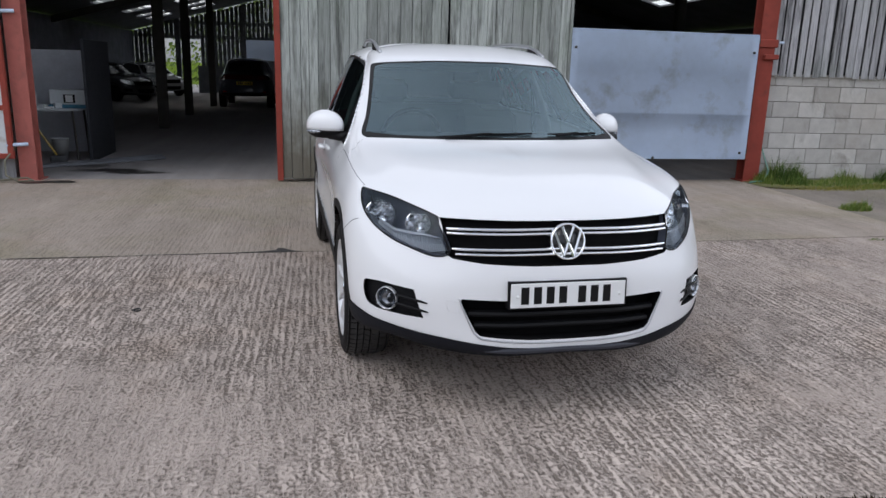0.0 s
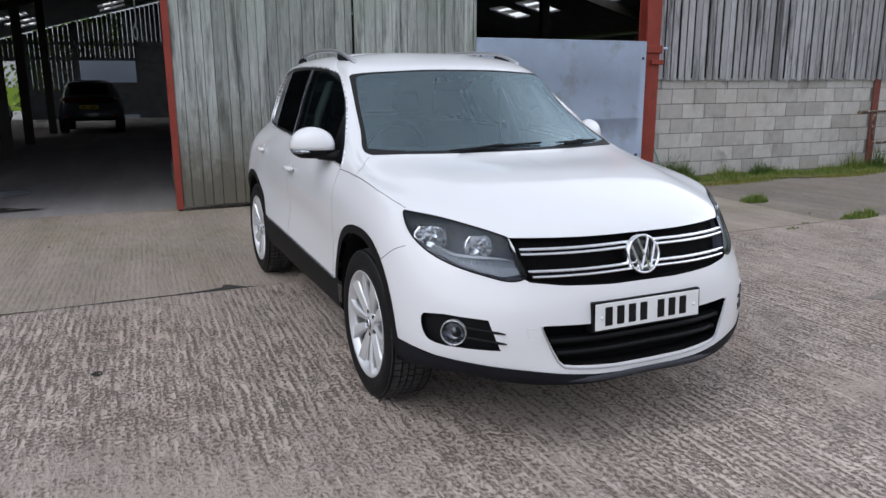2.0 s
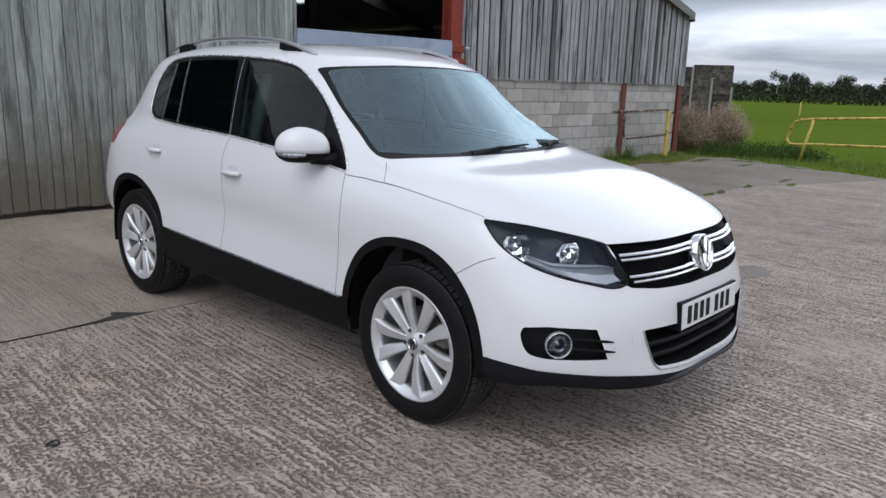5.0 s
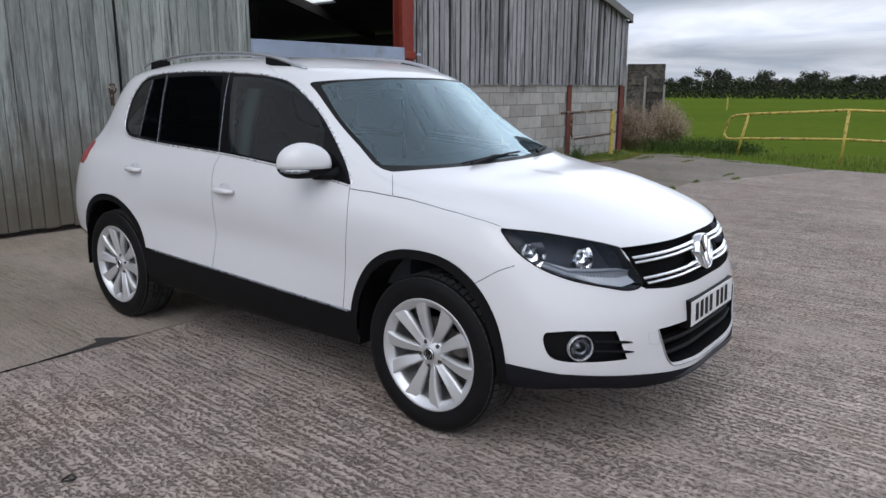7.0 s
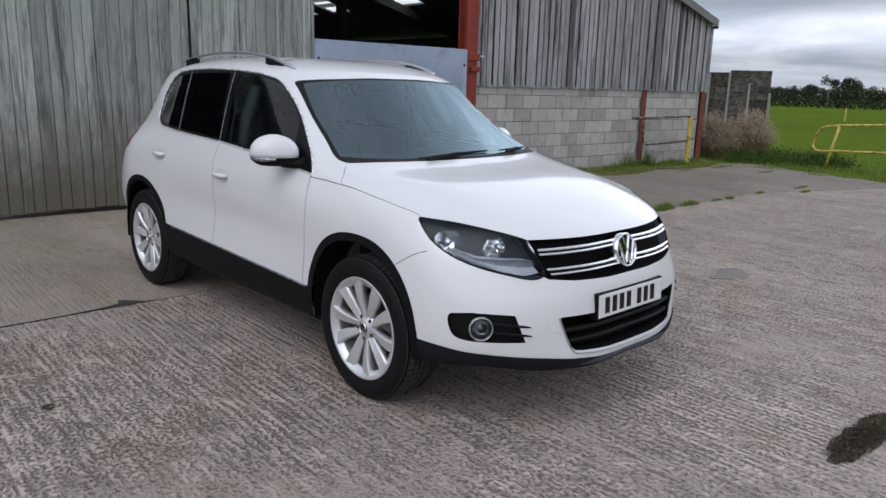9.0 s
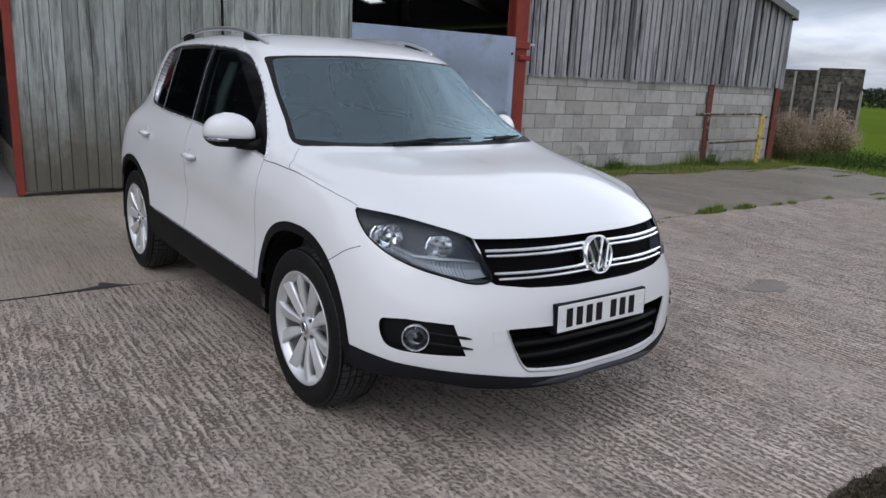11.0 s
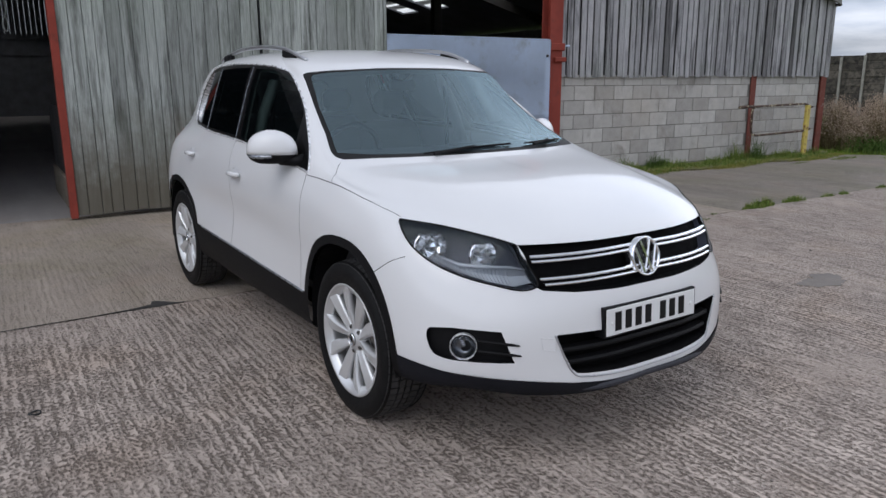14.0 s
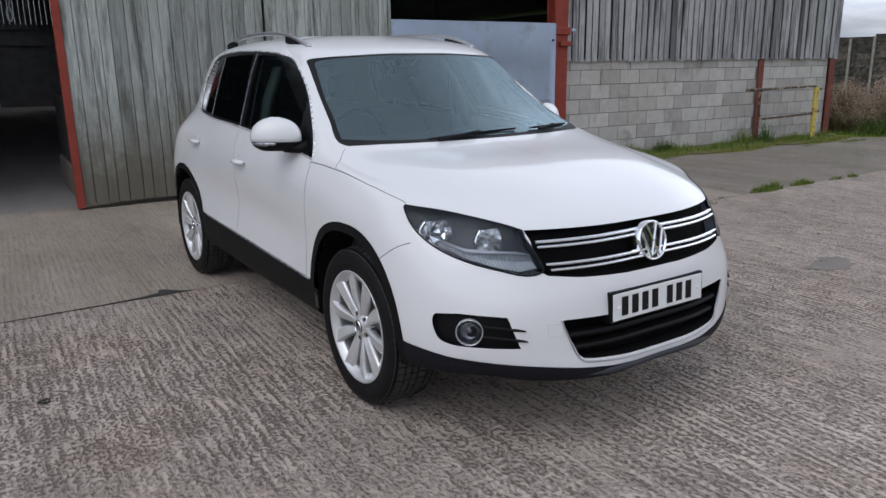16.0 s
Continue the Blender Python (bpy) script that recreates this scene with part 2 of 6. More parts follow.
M = {}
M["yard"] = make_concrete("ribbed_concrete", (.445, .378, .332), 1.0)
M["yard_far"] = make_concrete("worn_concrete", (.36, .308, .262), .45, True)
# floor tone raised to hold the haze that lifts the dark barn
M["floor"] = make_concrete("barn_floor_concrete", (.30, .285, .28), 0)
M["apron"] = make_concrete("smooth_concrete", (.25, .222, .192), .45, True)
M["boards"] = make_boards("weathered_boards", (.385, .380, .395), (.028, .027, .031), .20)
M["stained_boards"] = make_boards("stained_boards", (.16, .155, .16), (.02, .02, .022), .3)
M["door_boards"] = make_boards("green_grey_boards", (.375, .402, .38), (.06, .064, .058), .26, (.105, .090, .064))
M["red_steel"] = worn("red_oxide_steel", (.25, .048, .034), .65, .0, 60, 3, .2, .001, (.13, .045, .035), (.55, .8), Specular_IOR_Level=.2)
# paler copy of the red steel: sunlight on the left post put into colour
M["lit_red"] = worn("lit_red_steel", (.37, .115, .095), .7, .0, 60, 3, .25, .001, (.22, .09, .075), (.5, .8), Specular_IOR_Level=.25)
M["block"] = make_block("concrete_block", (.45, .435, .412))
M["mortar"] = worn("mortar", (.20, .19, .175), .95, 0, 90, 6, .2, .002)
M["galv"] = worn("galvanised_sheet", (.49, .585, .735), .5, .15, 14, 1.2, .12, .0006, (.30, .33, .37), (.55, .8))
M["roof_sheet"] = worn("fibre_cement_roof", (.20, .20, .195), .9, 0, 30, 1.5, .25, .002)
# dirty roof underside; its raised bluish tone also carries lens haze
M["roof_under"] = worn("dirty_hazy_cement_roof", (.15, .158, .175), .9, 0, 30, 1.5, .3, .002)
M["rust_steel"] = worn("rusty_red_steel", (.16, .050, .038), .75, .0, 50, 4, .3, .001, (.24, .22, .20), (.56, .72), Specular_IOR_Level=.2)
M["dark_steel"] = worn("dark_steel", (.06, .055, .05), .6, .3, 40, 3, .3, .001)
M["yellow"] = worn("chipped_yellow_paint", (.56, .44, .10), .6, 0, 45, 6, .25, .0008, (.17, .075, .035), (.52, .62))
M["rust"] = worn("rusty_tube", (.075, .045, .034), .8, .1, 50, 8, .4, .001, (.46, .40, .28), (.54, .60))
M["soil"] = worn("soil", (.055, .042, .030), .95, 0, 40, 4, .3, .01)
M["wall_panel"] = worn("stained_concrete_panel", (.085, .074, .062), .95, 0, 30, 3, .5, .006, (.022, .020, .018), (.44, .62), .4)
M["panel_post"] = worn("concrete_post", (.24, .23, .21), .95, 0, 40, 4, .3, .003)


def make_field():
    s = Shade("field_grass", (.06, .12, .03), .9, 0, Specular_IOR_Level=.0)
    far = s.noise(.06, 5, .6, s.place((1.0, .25, 1.0)))
    near = s.noise(2.2, 6, .65)
    blade = s.noise(30.0, 4, .7)
    c = s.ramp(far, (.3, (.055, .100, .016)), (.7, (.130, .185, .022)))
    c = s.mix(.5, c, s.ramp(near, (.3, (.055, .095, .014)), (.7, (.130, .180, .026))))
    c = s.mix(.3, c, s.ramp(blade, (.3, (.045, .07, .012)), (.7, (.15, .20, .036))))
    s.colour(c)
    s.bump(near, .06).bump(blade, .02)
    return s.m


def make_leaf(name, lo, hi, dry=None):
    s = Shade(name, lo, .75, 0, Specular_IOR_Level=.1)
    g = s.n.new("ShaderNodeNewGeometry").outputs["Random Per Island"]
    c = s.ramp(g, (0, lo), (.75, hi), (1, dry or hi))
    s.colour(c)
    return s.m


M["field"] = make_field()
M["grass"] = make_leaf("grass_blades", (.065, .11, .020), (.15, .215, .045), (.28, .25, .10))
M["straw"] = make_leaf("dry_straw", (.13, .135, .03), (.27, .25, .065), (.22, .19, .08))
M["moss"] = make_leaf("moss_and_weed", (.022, .018, .010), (.06, .045, .022), (.08, .085, .03))
M["dry_weed"] = make_leaf("dry_weed_stems", (.12, .085, .05), (.26, .20, .12), (.20, .20, .09))
M["nettle"] = make_leaf("nettle_leaves", (.03, .06, .015), (.08, .13, .03))
M["tree_leaf"] = make_leaf("far_tree_leaves", (.026, .033, .024), (.050, .060, .040), (.07, .072, .045))
M["olive_leaf"] = make_leaf("olive_tree_leaves", (.050, .060, .028), (.10, .115, .055), (.12, .12, .06))
M["hedge_leaf"] = make_leaf("hedge_leaves", (.022, .030, .016), (.040, .050, .026))
M["bright_leaf"] = make_leaf("sunlit_leaves", (.07, .12, .025), (.20, .26, .07))
M["bark"] = worn("bark", (.06, .048, .035), .95, 0, 20, 3, .3, .01)

# ---- small mesh tools ----
def solid(bm, x0, x1, y0, y1, z0, z1, soft=0.0):
    """A box with its edges eased by a chamfer of that width."""
    c = [(x0, y0, z0), (x1, y0, z0), (x1, y1, z0), (x0, y1, z0), (x0, y0, z1), (x1, y0, z1), (x1, y1, z1), (x0, y1, z1)]
    v = [bm.verts.new(p) for p in c]
    f = [bm.faces.new([v[i] for i in q]) for q in ((3, 2, 1, 0), (4, 5, 6, 7), (0, 1, 5, 4), (1, 2, 6, 5), (2, 3, 7, 6), (3, 0, 4, 7))]
    if soft:
        bmesh.ops.bevel(bm, geom=list({e for g in f for e in g.edges}), offset=soft, segments=1, affect="EDGES", clamp_overlap=True)
    return v


def prism(bm, outline, y0, y1):
    """An outline in x and z, given depth along y."""
    a, b = [bm.verts.new((x, y0, z)) for x, z in outline], [bm.verts.new((x, y1, z)) for x, z in outline]
    bm.faces.new(a)
    bm.faces.new(b[::-1])
    for i in range(len(a)):
        j = (i + 1) % len(a)
        bm.faces.new((a[j], a[i], b[i], b[j]))


def tube(bm, points, radius, sides=10, closed=False, ends=True):
    """A round tube along the points; radius may be one number or one for each point."""
    pts = [Vector(p) for p in points]
    n = len(pts)
    radii = radius if isinstance(radius, (list, tuple)) else [radius] * n
    rings, up = [], None
    for i, p in enumerate(pts):
        a, b = pts[(i - 1) % n if closed else max(i - 1, 0)], pts[(i + 1) % n if closed else min(i + 1, n - 1)]
        d = (b - a).normalized()
        if up is None:
            up = d.orthogonal().normalized()
        up = (up - d * up.dot(d)).normalized()
        side = d.cross(up)
        rings.append([bm.verts.new(p + (up * math.cos(2 * math.pi * k / sides) + side * math.sin(2 * math.pi * k / sides)) * radii[i]) for k in range(sides)])
    for i in range(n if closed else n - 1):
        r, s = rings[i], rings[(i + 1) % n]
        for k in range(sides):
            bm.faces.new((r[k], r[(k + 1) % sides], s[(k + 1) % sides], s[k]))
    if ends and not closed:
        bm.faces.new(rings[0][::-1])
        bm.faces.new(rings[-1])


def turned(bm, profile, steps, axis="x", at=(0, 0, 0), closed=False):
    """A turned shape: profile of (radius, along) about the axis through at."""
    rings = []
    for r, a in profile:
        ring = []
        for k in range(steps):
            t = 2 * math.pi * k / steps
            c, s = r * math.cos(t), r * math.sin(t)
            p = {"x": (a, c, s), "y": (c, a, s), "z": (c, s, a)}[axis]
            ring.append(bm.verts.new(Vector(p) + Vector(at)))
        rings.append(ring)
    pairs = list(zip(rings, rings[1:])) + ([(rings[-1], rings[0])] if closed else [])
    for p, q in pairs:
        for k in range(steps):
            bm.faces.new((p[k], p[(k + 1) % steps], q[(k + 1) % steps], q[k]))
    return rings


def mesh_of(name, bm, material, smooth=False):
    bmesh.ops.recalc_face_normals(bm, faces=bm.faces[:])
    me = bpy.data.meshes.new(name)
    bm.to_mesh(me)
    bm.free()
    me.materials.append(material)
    if smooth:
        me.shade_smooth()
    return me


def part(name, bm, material, parent, label="", smooth=False):
    """One mesh object under a thing or under a part."""
    ob = new(name, mesh_of(name, bm, material, smooth) if isinstance(bm, bmesh.types.BMesh) else bm)
    ob.parent = parent
    return tagged(ob, label) if label else ob


def thing(name, label="", category="", group="", kind="", at=None):
    ob = tagged(new(name), label, category, group, kind)
    ob.matrix_world = at or Matrix()
    return ob


def lump(name, bm, material, label="", category="", group="", kind="", at=None, smooth=False):
    """A thing that is one mesh."""
    ob = tagged(new(name, mesh_of(name, bm, material, smooth)), label, category, group, kind)
    ob.matrix_world = at or Matrix()
    return ob


def ease(a, b, t):
    t = min(1, max(0, (t - a) / (b - a)))
    return t * t * (3 - 2 * t)


rng = random.Random(7)
SPREAD = Matrix.Diagonal((1.012, 1.012, 1.012, 1))
BARN = pose(-1.158, 6.082, 0, 0, 0, -2.5) @ SPREAD
YARD = pose(.033, .037, 0) @ Matrix.Diagonal((1.015, 1.015, 1, 1))
RIDGE, PITCH, EAVE_U, EAVE_Z = 3.0, .27, 13.64, 2.935
LEFT, DEEP = -8.0, 28.0


def roof_z(u):
    return EAVE_Z + PITCH * (EAVE_U - RIDGE) - PITCH * abs(u - RIDGE)

# ---- ground ----
def sheet(name, xs, ys, z, material, label, category, at=None):
    """A ground sheet with a gentle unevenness, closer cells where xs and ys are close."""
    bm = bmesh.new()
    rows = [[bm.verts.new((x, y, z + .012 * noise.noise((x * .35, y * .35, 3.1)))) for x in xs] for y in ys]
    for r, s in zip(rows, rows[1:]):
        for i in range(len(xs) - 1):
            bm.faces.new((r[i], r[i + 1], s[i + 1], s[i]))
    return lump(name, bm, material, label, category, kind="structure", at=at, smooth=True)


def spread(a, b, n):
    return [a + (b - a) * i / n for i in range(n + 1)]


far = [-2500, -900, -300, -120, -60]
sheet("ground", far + spread(-40, 40, 20) + [60, 120, 300, 900, 2500], far + spread(-40, 60, 25) + [120, 300, 900, 2500], -.07, M["field"],
      "flat green grass field reaching to the distant hedge", "field")


def slab(name, outline, material, label, top=0.0, deep=.16):
    bm = bmesh.new()
    up = [bm.verts.new((x, y, top)) for x, y in outline]
    lo = [bm.verts.new((x, y, top - deep)) for x, y in outline]
    bm.faces.new(up)
    bm.faces.new(lo[::-1])
    for i in range(len(up)):
        j = (i + 1) % len(up)
        bm.faces.new((up[j], up[i], lo[i], lo[j]))
    return lump(name, bm, material, label, "concrete slab", kind="structure", at=YARD)


def ragged(a, b, n, amount, seed):
    """Points from a to b along a broken edge."""
    r = random.Random(seed)
    d = (Vector(b) - Vector(a))
    side = Vector((-d.y, d.x)).normalized()
    return [tuple(Vector(a) + d * i / n + side * (r.uniform(-1, 1) * amount if 0 < i < n else 0)) for i in range(n + 1)]


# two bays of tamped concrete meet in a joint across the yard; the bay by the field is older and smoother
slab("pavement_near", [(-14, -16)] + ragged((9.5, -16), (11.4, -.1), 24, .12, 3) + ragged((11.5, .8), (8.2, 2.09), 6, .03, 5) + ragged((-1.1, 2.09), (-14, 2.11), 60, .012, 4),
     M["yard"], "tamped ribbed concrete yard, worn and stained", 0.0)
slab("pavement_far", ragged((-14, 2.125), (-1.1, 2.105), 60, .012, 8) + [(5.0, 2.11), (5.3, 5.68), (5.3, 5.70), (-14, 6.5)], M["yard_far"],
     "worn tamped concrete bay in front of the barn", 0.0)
slab("pavement_side", [(5.02, 2.11), (8.2, 2.11)] + ragged((11.5, .83), (12.85, 4.3), 10, .12, 9) + ragged((12.4, 4.75), (5.32, 5.2), 10, .10, 10), M["apron"],
     "old smooth concrete apron with weeds in its joints", -.012)
BREAK = [(-1.02, 2.10), (-1.10, 2.125), (-1.14, 2.165), (-1.20, 2.23), (-1.235, 2.235), (-1.25, 2.17), (-1.36, 2.135), (-1.55, 2.118), (-1.75, 2.10), (-1.4, 2.092), (-1.2, 2.088)]
# oil-dark joint filling where the two bays have broken away
bm = bmesh.new()
bm.faces.new([bm.verts.new((x, y, .003)) for x, y in BREAK])
for x, w, h in ((-2.9, .5, .008), (-2.0, .42, .010), (-1.62, .3, .008)):
    v = [bm.verts.new((x + w * c * (1 + .3 * rng.uniform(-1, 1)), 2.105 + h * s * (1 + .5 * rng.uniform(-1, 1)), .003)) for c, s in ((math.cos(k * .5236), math.sin(k * .5236)) for k in range(12))]
    bm.faces.new(v)
lump("joint_filler", bm, worn("tar", (.035, .032, .03), .7, 0, 60, 9, .4, .002), "dark crumbled filler in the yard joint", "joint filler", kind="structure", at=YARD)

# ---- barn: gable front towards the yard ----
bm = bmesh.new()
solid(bm, LEFT, EAVE_U, -.1, DEEP + 14, -.16, -.004)
lump("floor", bm, M["floor"], "dusty concrete barn floor, dark with oil near the door", "floor", kind="structure", at=BARN)


def gable(name, u0, u1, y0, y1, base, label, material):
    """A wall of the gable from base up to the roof."""
    bm = bmesh.new()
    top = [(u1, roof_z(u1) - .05)] + ([(RIDGE, roof_z(RIDGE) - .05)] if u0 < RIDGE < u1 else []) + [(u0, roof_z(u0) - .05)]
    prism(bm, [(u0, base), (u1, base)] + top, y0, y1)
    return lump(name, bm, material, label, "wall", kind="structure", at=BARN)


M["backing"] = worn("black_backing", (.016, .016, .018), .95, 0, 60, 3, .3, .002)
# dark boards lifted towards blue-grey: lens haze inside the barn is painted in
M["dark_board"] = worn("dark_hazy_inner_boards", (.15, .158, .175), .9, 0, 60, 3, .3, .002)
gable("wall_front_head_left", LEFT, -.02, .05, .16, 4.15, "boarded gable head over the open barn door", M["boards"])
gable("wall_front_head", -.02, 6.75, .05, .16, 3.55, "boarded gable head over the barn doors", M["boards"])
bm = bmesh.new()
solid(bm, EAVE_U - .28, EAVE_U - .12, .16, DEEP, 0, EAVE_Z - .05)
lump("wall_side_right", bm, M["mortar"], "grey block side wall of the barn", "wall", kind="structure", at=BARN)
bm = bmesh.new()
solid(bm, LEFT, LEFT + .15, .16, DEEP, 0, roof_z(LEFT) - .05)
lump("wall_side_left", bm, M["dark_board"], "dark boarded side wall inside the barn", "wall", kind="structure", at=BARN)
bm = bmesh.new()
solid(bm, LEFT, -3.2, .05, .2, 0, 3.6)
lump("wall_front_left", bm, M["boards"], "weathered boarded wall beside the barn door", "wall", kind="structure", at=BARN)

# roof: two slopes with gaps for the roof lights
LIGHTS = [(-6.1, 15.3), (-6.1, 17.1), (-6.1, 21.2), (-6.1, 23.6), (-6.1, 25.2), (-4.3, 21.7), (-4.3, 23.8), (-4.3, 25.5), (-1.1, 24.7), (-1.1, 26.4), (10.85, 7.4), (10.85, 10.9), (10.85, 12.7), (8.6, 13), (8.2, 22)]


def roof_slope(u0, u1):
    bm = bmesh.new()
    us = sorted({u0, u1, *[c + s for c, _ in LIGHTS for s in (-.5, .5) if u0 < c < u1]})
    vs = sorted({-.13, DEEP + .4, *[c + s for _, c in LIGHTS for s in (-.5, .5)]})
    for a, b in zip(us, us[1:]):
        for c, d in zip(vs, vs[1:]):
            if any(abs((a + b) / 2 - p) < .5 and abs((c + d) / 2 - q) < .5 for p, q in LIGHTS):
                continue
            v = [bm.verts.new((u, w, roof_z(u) + h)) for h in (0, .07) for u, w in ((a, c), (b, c), (b, d), (a, d))]
            for q in ((3, 2, 1, 0), (4, 5, 6, 7), (0, 1, 5, 4), (1, 2, 6, 5), (2, 3, 7, 6), (3, 0, 4, 7)):
                bm.faces.new([v[i] for i in q])
    return bm


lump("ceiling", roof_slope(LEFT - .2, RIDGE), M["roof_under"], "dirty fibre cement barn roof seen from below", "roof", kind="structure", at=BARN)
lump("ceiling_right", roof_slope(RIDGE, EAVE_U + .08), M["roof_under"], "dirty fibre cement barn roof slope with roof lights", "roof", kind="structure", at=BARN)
s = Shade("cloudy_roof_light", (.92, .92, .80), .5)
s.p.inputs["Transmission Weight"].default_value = .9
M["roof_light"] = s.m
for c, d in LIGHTS:
    bm = bmesh.new()
    for k in range(10):
        a, b = c - .5 + k * .1, c - .4 + k * .1
        v = [bm.verts.new((u, w, roof_z(u) + .035 + (.018 if (k + i) % 2 else 0))) for i, u in ((0, a), (1, b)) for w in (d - .5, d + .5)]
        bm.faces.new((v[0], v[2], v[3], v[1]))
    ob = lump("roof_light", bm, M["roof_light"], "clear corrugated roof light dulled by dirt", "roof light", "roof lights", at=BARN)
    ob.visible_shadow = False

# verge: barge board and the gutter end at the low corner
bm = bmesh.new()
u0, u1 = 6.2, EAVE_U + .06
v = [bm.verts.new((u, y, roof_z(u) + h)) for y in (-.17, -.132) for u, h in ((u0, -.07), (u1, -.07), (u1, .085), (u0, .085))]
for q in ((0, 1, 2, 3), (7, 6, 5, 4), (0, 4, 5, 1), (1, 5, 6, 2), (2, 6, 7, 3), (3, 7, 4, 0)):
    bm.faces.new([v[i] for i in q])
lump("verge_trim", bm, M["roof_sheet"], "grey barge trim along the roof edge", "barge board", kind="structure", at=BARN)
gutter = thing("gutter", "black plastic gutter end under the eave", "gutter", at=BARN)
bm = bmesh.new()
ring = [(EAVE_U + .07 + .045 * math.cos(a), EAVE_Z - .07 + .045 * math.sin(a)) for a in (math.pi + k * math.pi / 8 for k in range(9))]
ring += [(x * .9 + (EAVE_U + .07) * .1, z + .006) for x, z in ring[::-1]]
prism(bm, ring, -.15, DEEP)
part("channel", bm, M["dark_steel"], gutter)

# boards over the block wall, with open joints
WALL_TOP = 1.52
upper = thing("wall_boarding", "weathered silver-grey upright boards with dark streaks", "boarded wall", kind="structure", at=BARN)
PITCH_BOARD = .1315
for k in range(54):
    u = 6.742 + k * PITCH_BOARD + rng.uniform(-.004, .004)
    w = min(.100 + rng.uniform(-.007, .006), EAVE_U - .06 - u)
    bm = bmesh.new()
    low, deep = WALL_TOP - .035 + rng.uniform(-.014, .012), (.012 if k % 2 else 0) + rng.uniform(0, .006)
    a, b = roof_z(u) - .03, roof_z(u + w) - .03
    tilt = rng.uniform(-.004, .004)
    prism(bm, [(u, low), (u + w, low), (u + w + tilt, b), (u + tilt, a)], -.045 - deep, -.032 - deep)
    part("board", bm, M["stained_boards" if k in (17, 37, 43) else "boards"], upper)
# added black sheet: the shade in the open joints is its colour
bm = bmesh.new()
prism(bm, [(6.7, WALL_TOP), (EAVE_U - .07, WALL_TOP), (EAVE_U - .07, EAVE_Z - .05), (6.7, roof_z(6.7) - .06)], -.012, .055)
part("lining", bm, M["backing"], upper, "black sheet that gives the open joints their shade")

# block wall: six courses in stretcher bond and a cut one under the boards
COURSE, LONG, FIRST = .2215, .4205, .02
blocks = thing("wall_block", "grey concrete block wall, stained near the ground", "block wall", kind="structure", at=BARN)
bm = bmesh.new()
solid(bm, 6.76, EAVE_U - .12, .009, .16, -.1, WALL_TOP - .004)
part("mortar_bed", bm, M["mortar"], blocks, "recessed grey mortar")


def block_mesh(length, tall):
    bm = bmesh.new()
    solid(bm, .005, length - .005, 0, .02, .005, tall - .005, .004)
    return mesh_of("block", bm, M["block"])


kept = {}
for row in range(7):
    tall = COURSE if row < 6 else WALL_TOP - .006 - FIRST - 6 * COURSE
    for u0, u1 in ((6.76, 11.35), (11.49, 13.50)):
        u = 7.09 - LONG * (1 if row % 2 else 1.5) + (LONG * 10 if u0 > 8 else 0)
        while u < u1 - .02:
            a, b = max(u, u0), min(u + LONG, u1)
            n = round(b - a, 3)
            if n > .06:
                me = kept.setdefault((n, tall), None) or block_mesh(n, tall)
                kept[n, tall] = me
                ob = part("block", me, None, blocks)
                ob.location = (a, rng.uniform(-.003, .003), FIRST + row * COURSE)
            u += LONG


def steel_post(name, u, y, wide, deep, top, label, foot=.012, material="red_steel"):
    """A rolled H section standing with one flange to the yard."""
    post = thing(name, label, "steel post", at=BARN @ pose(u, y, 0))
    t = .014
    for k, a in (("flange", 0), ("flange", deep - t)):
        bm = bmesh.new()
        solid(bm, -wide / 2, wide / 2, a, a + t, 0, top, .002)
        part(k, bm, M[material], post)
    bm = bmesh.new()
    solid(bm, -.006, .006, t, deep - t, 0, top)
    part("web", bm, M[material], post)
    if foot:
        bm = bmesh.new()
        solid(bm, -wide * .7, wide * .7, -.04, deep + .04, 0, foot, .002)
        part("base_plate", bm, M[material], post)
    return post


steel_post("steel_post", -3.02, -.06, .20, .20, 3.6, "red steel post at the open barn door, sunlight in its colour", .012, "lit_red")
p2 = steel_post("steel_post", 6.60, -.12, .24, .2, 4.4, "red oxide steel post beside the metal sheet")
bm = bmesh.new()
solid(bm, -.14, .15, -.03, .0, 1.86, 1.97, .01)
solid(bm, -.05, .17, -.05, .0, 1.70, 1.77, .01)
part("bracket", bm, M["red_steel"], p2)
bm = bmesh.new()
tube(bm, [(.16, -.03, 1.93), (.22, -.04, 1.93)], .018)
part("pin", bm, M["galv"], p2)
steel_post("steel_post", 11.415, -.03, .15, .13, WALL_TOP, "rust-red steel post in the block wall", 0, "rust_steel")
steel_post("steel_post", 13.59, -.05, .17, .16, WALL_TOP, "rust-red steel post at the barn corner", 0, "rust_steel")
for v, u in ((7.5, -2.85), (12.0, -3.0), (16.5, -2.9), (7.5, 9.2), (16, 9.2)):
    p = steel_post("barn_column", u, v, .2, .2, roof_z(u) - .02, "dark steel column holding the barn roof", 0)
    for c in p.children:
        c.data = c.data.copy()
        c.data.materials[0] = M["dark_steel"]
for v in (7.6, 16.6):
    bm = bmesh.new()
    prism(bm, [(LEFT + .2, roof_z(LEFT) - .28), (RIDGE, roof_z(RIDGE) - .28), (EAVE_U - .3, roof_z(EAVE_U - .3) - .28), (EAVE_U - .3, roof_z(EAVE_U - .3) - .06), (RIDGE, roof_z(RIDGE) - .06), (LEFT + .2, roof_z(LEFT) - .06)], v, v + .14)
    lump("roof_beam", bm, M["dark_steel"], "dark steel rafter under the barn roof", "rafter", at=BARN)

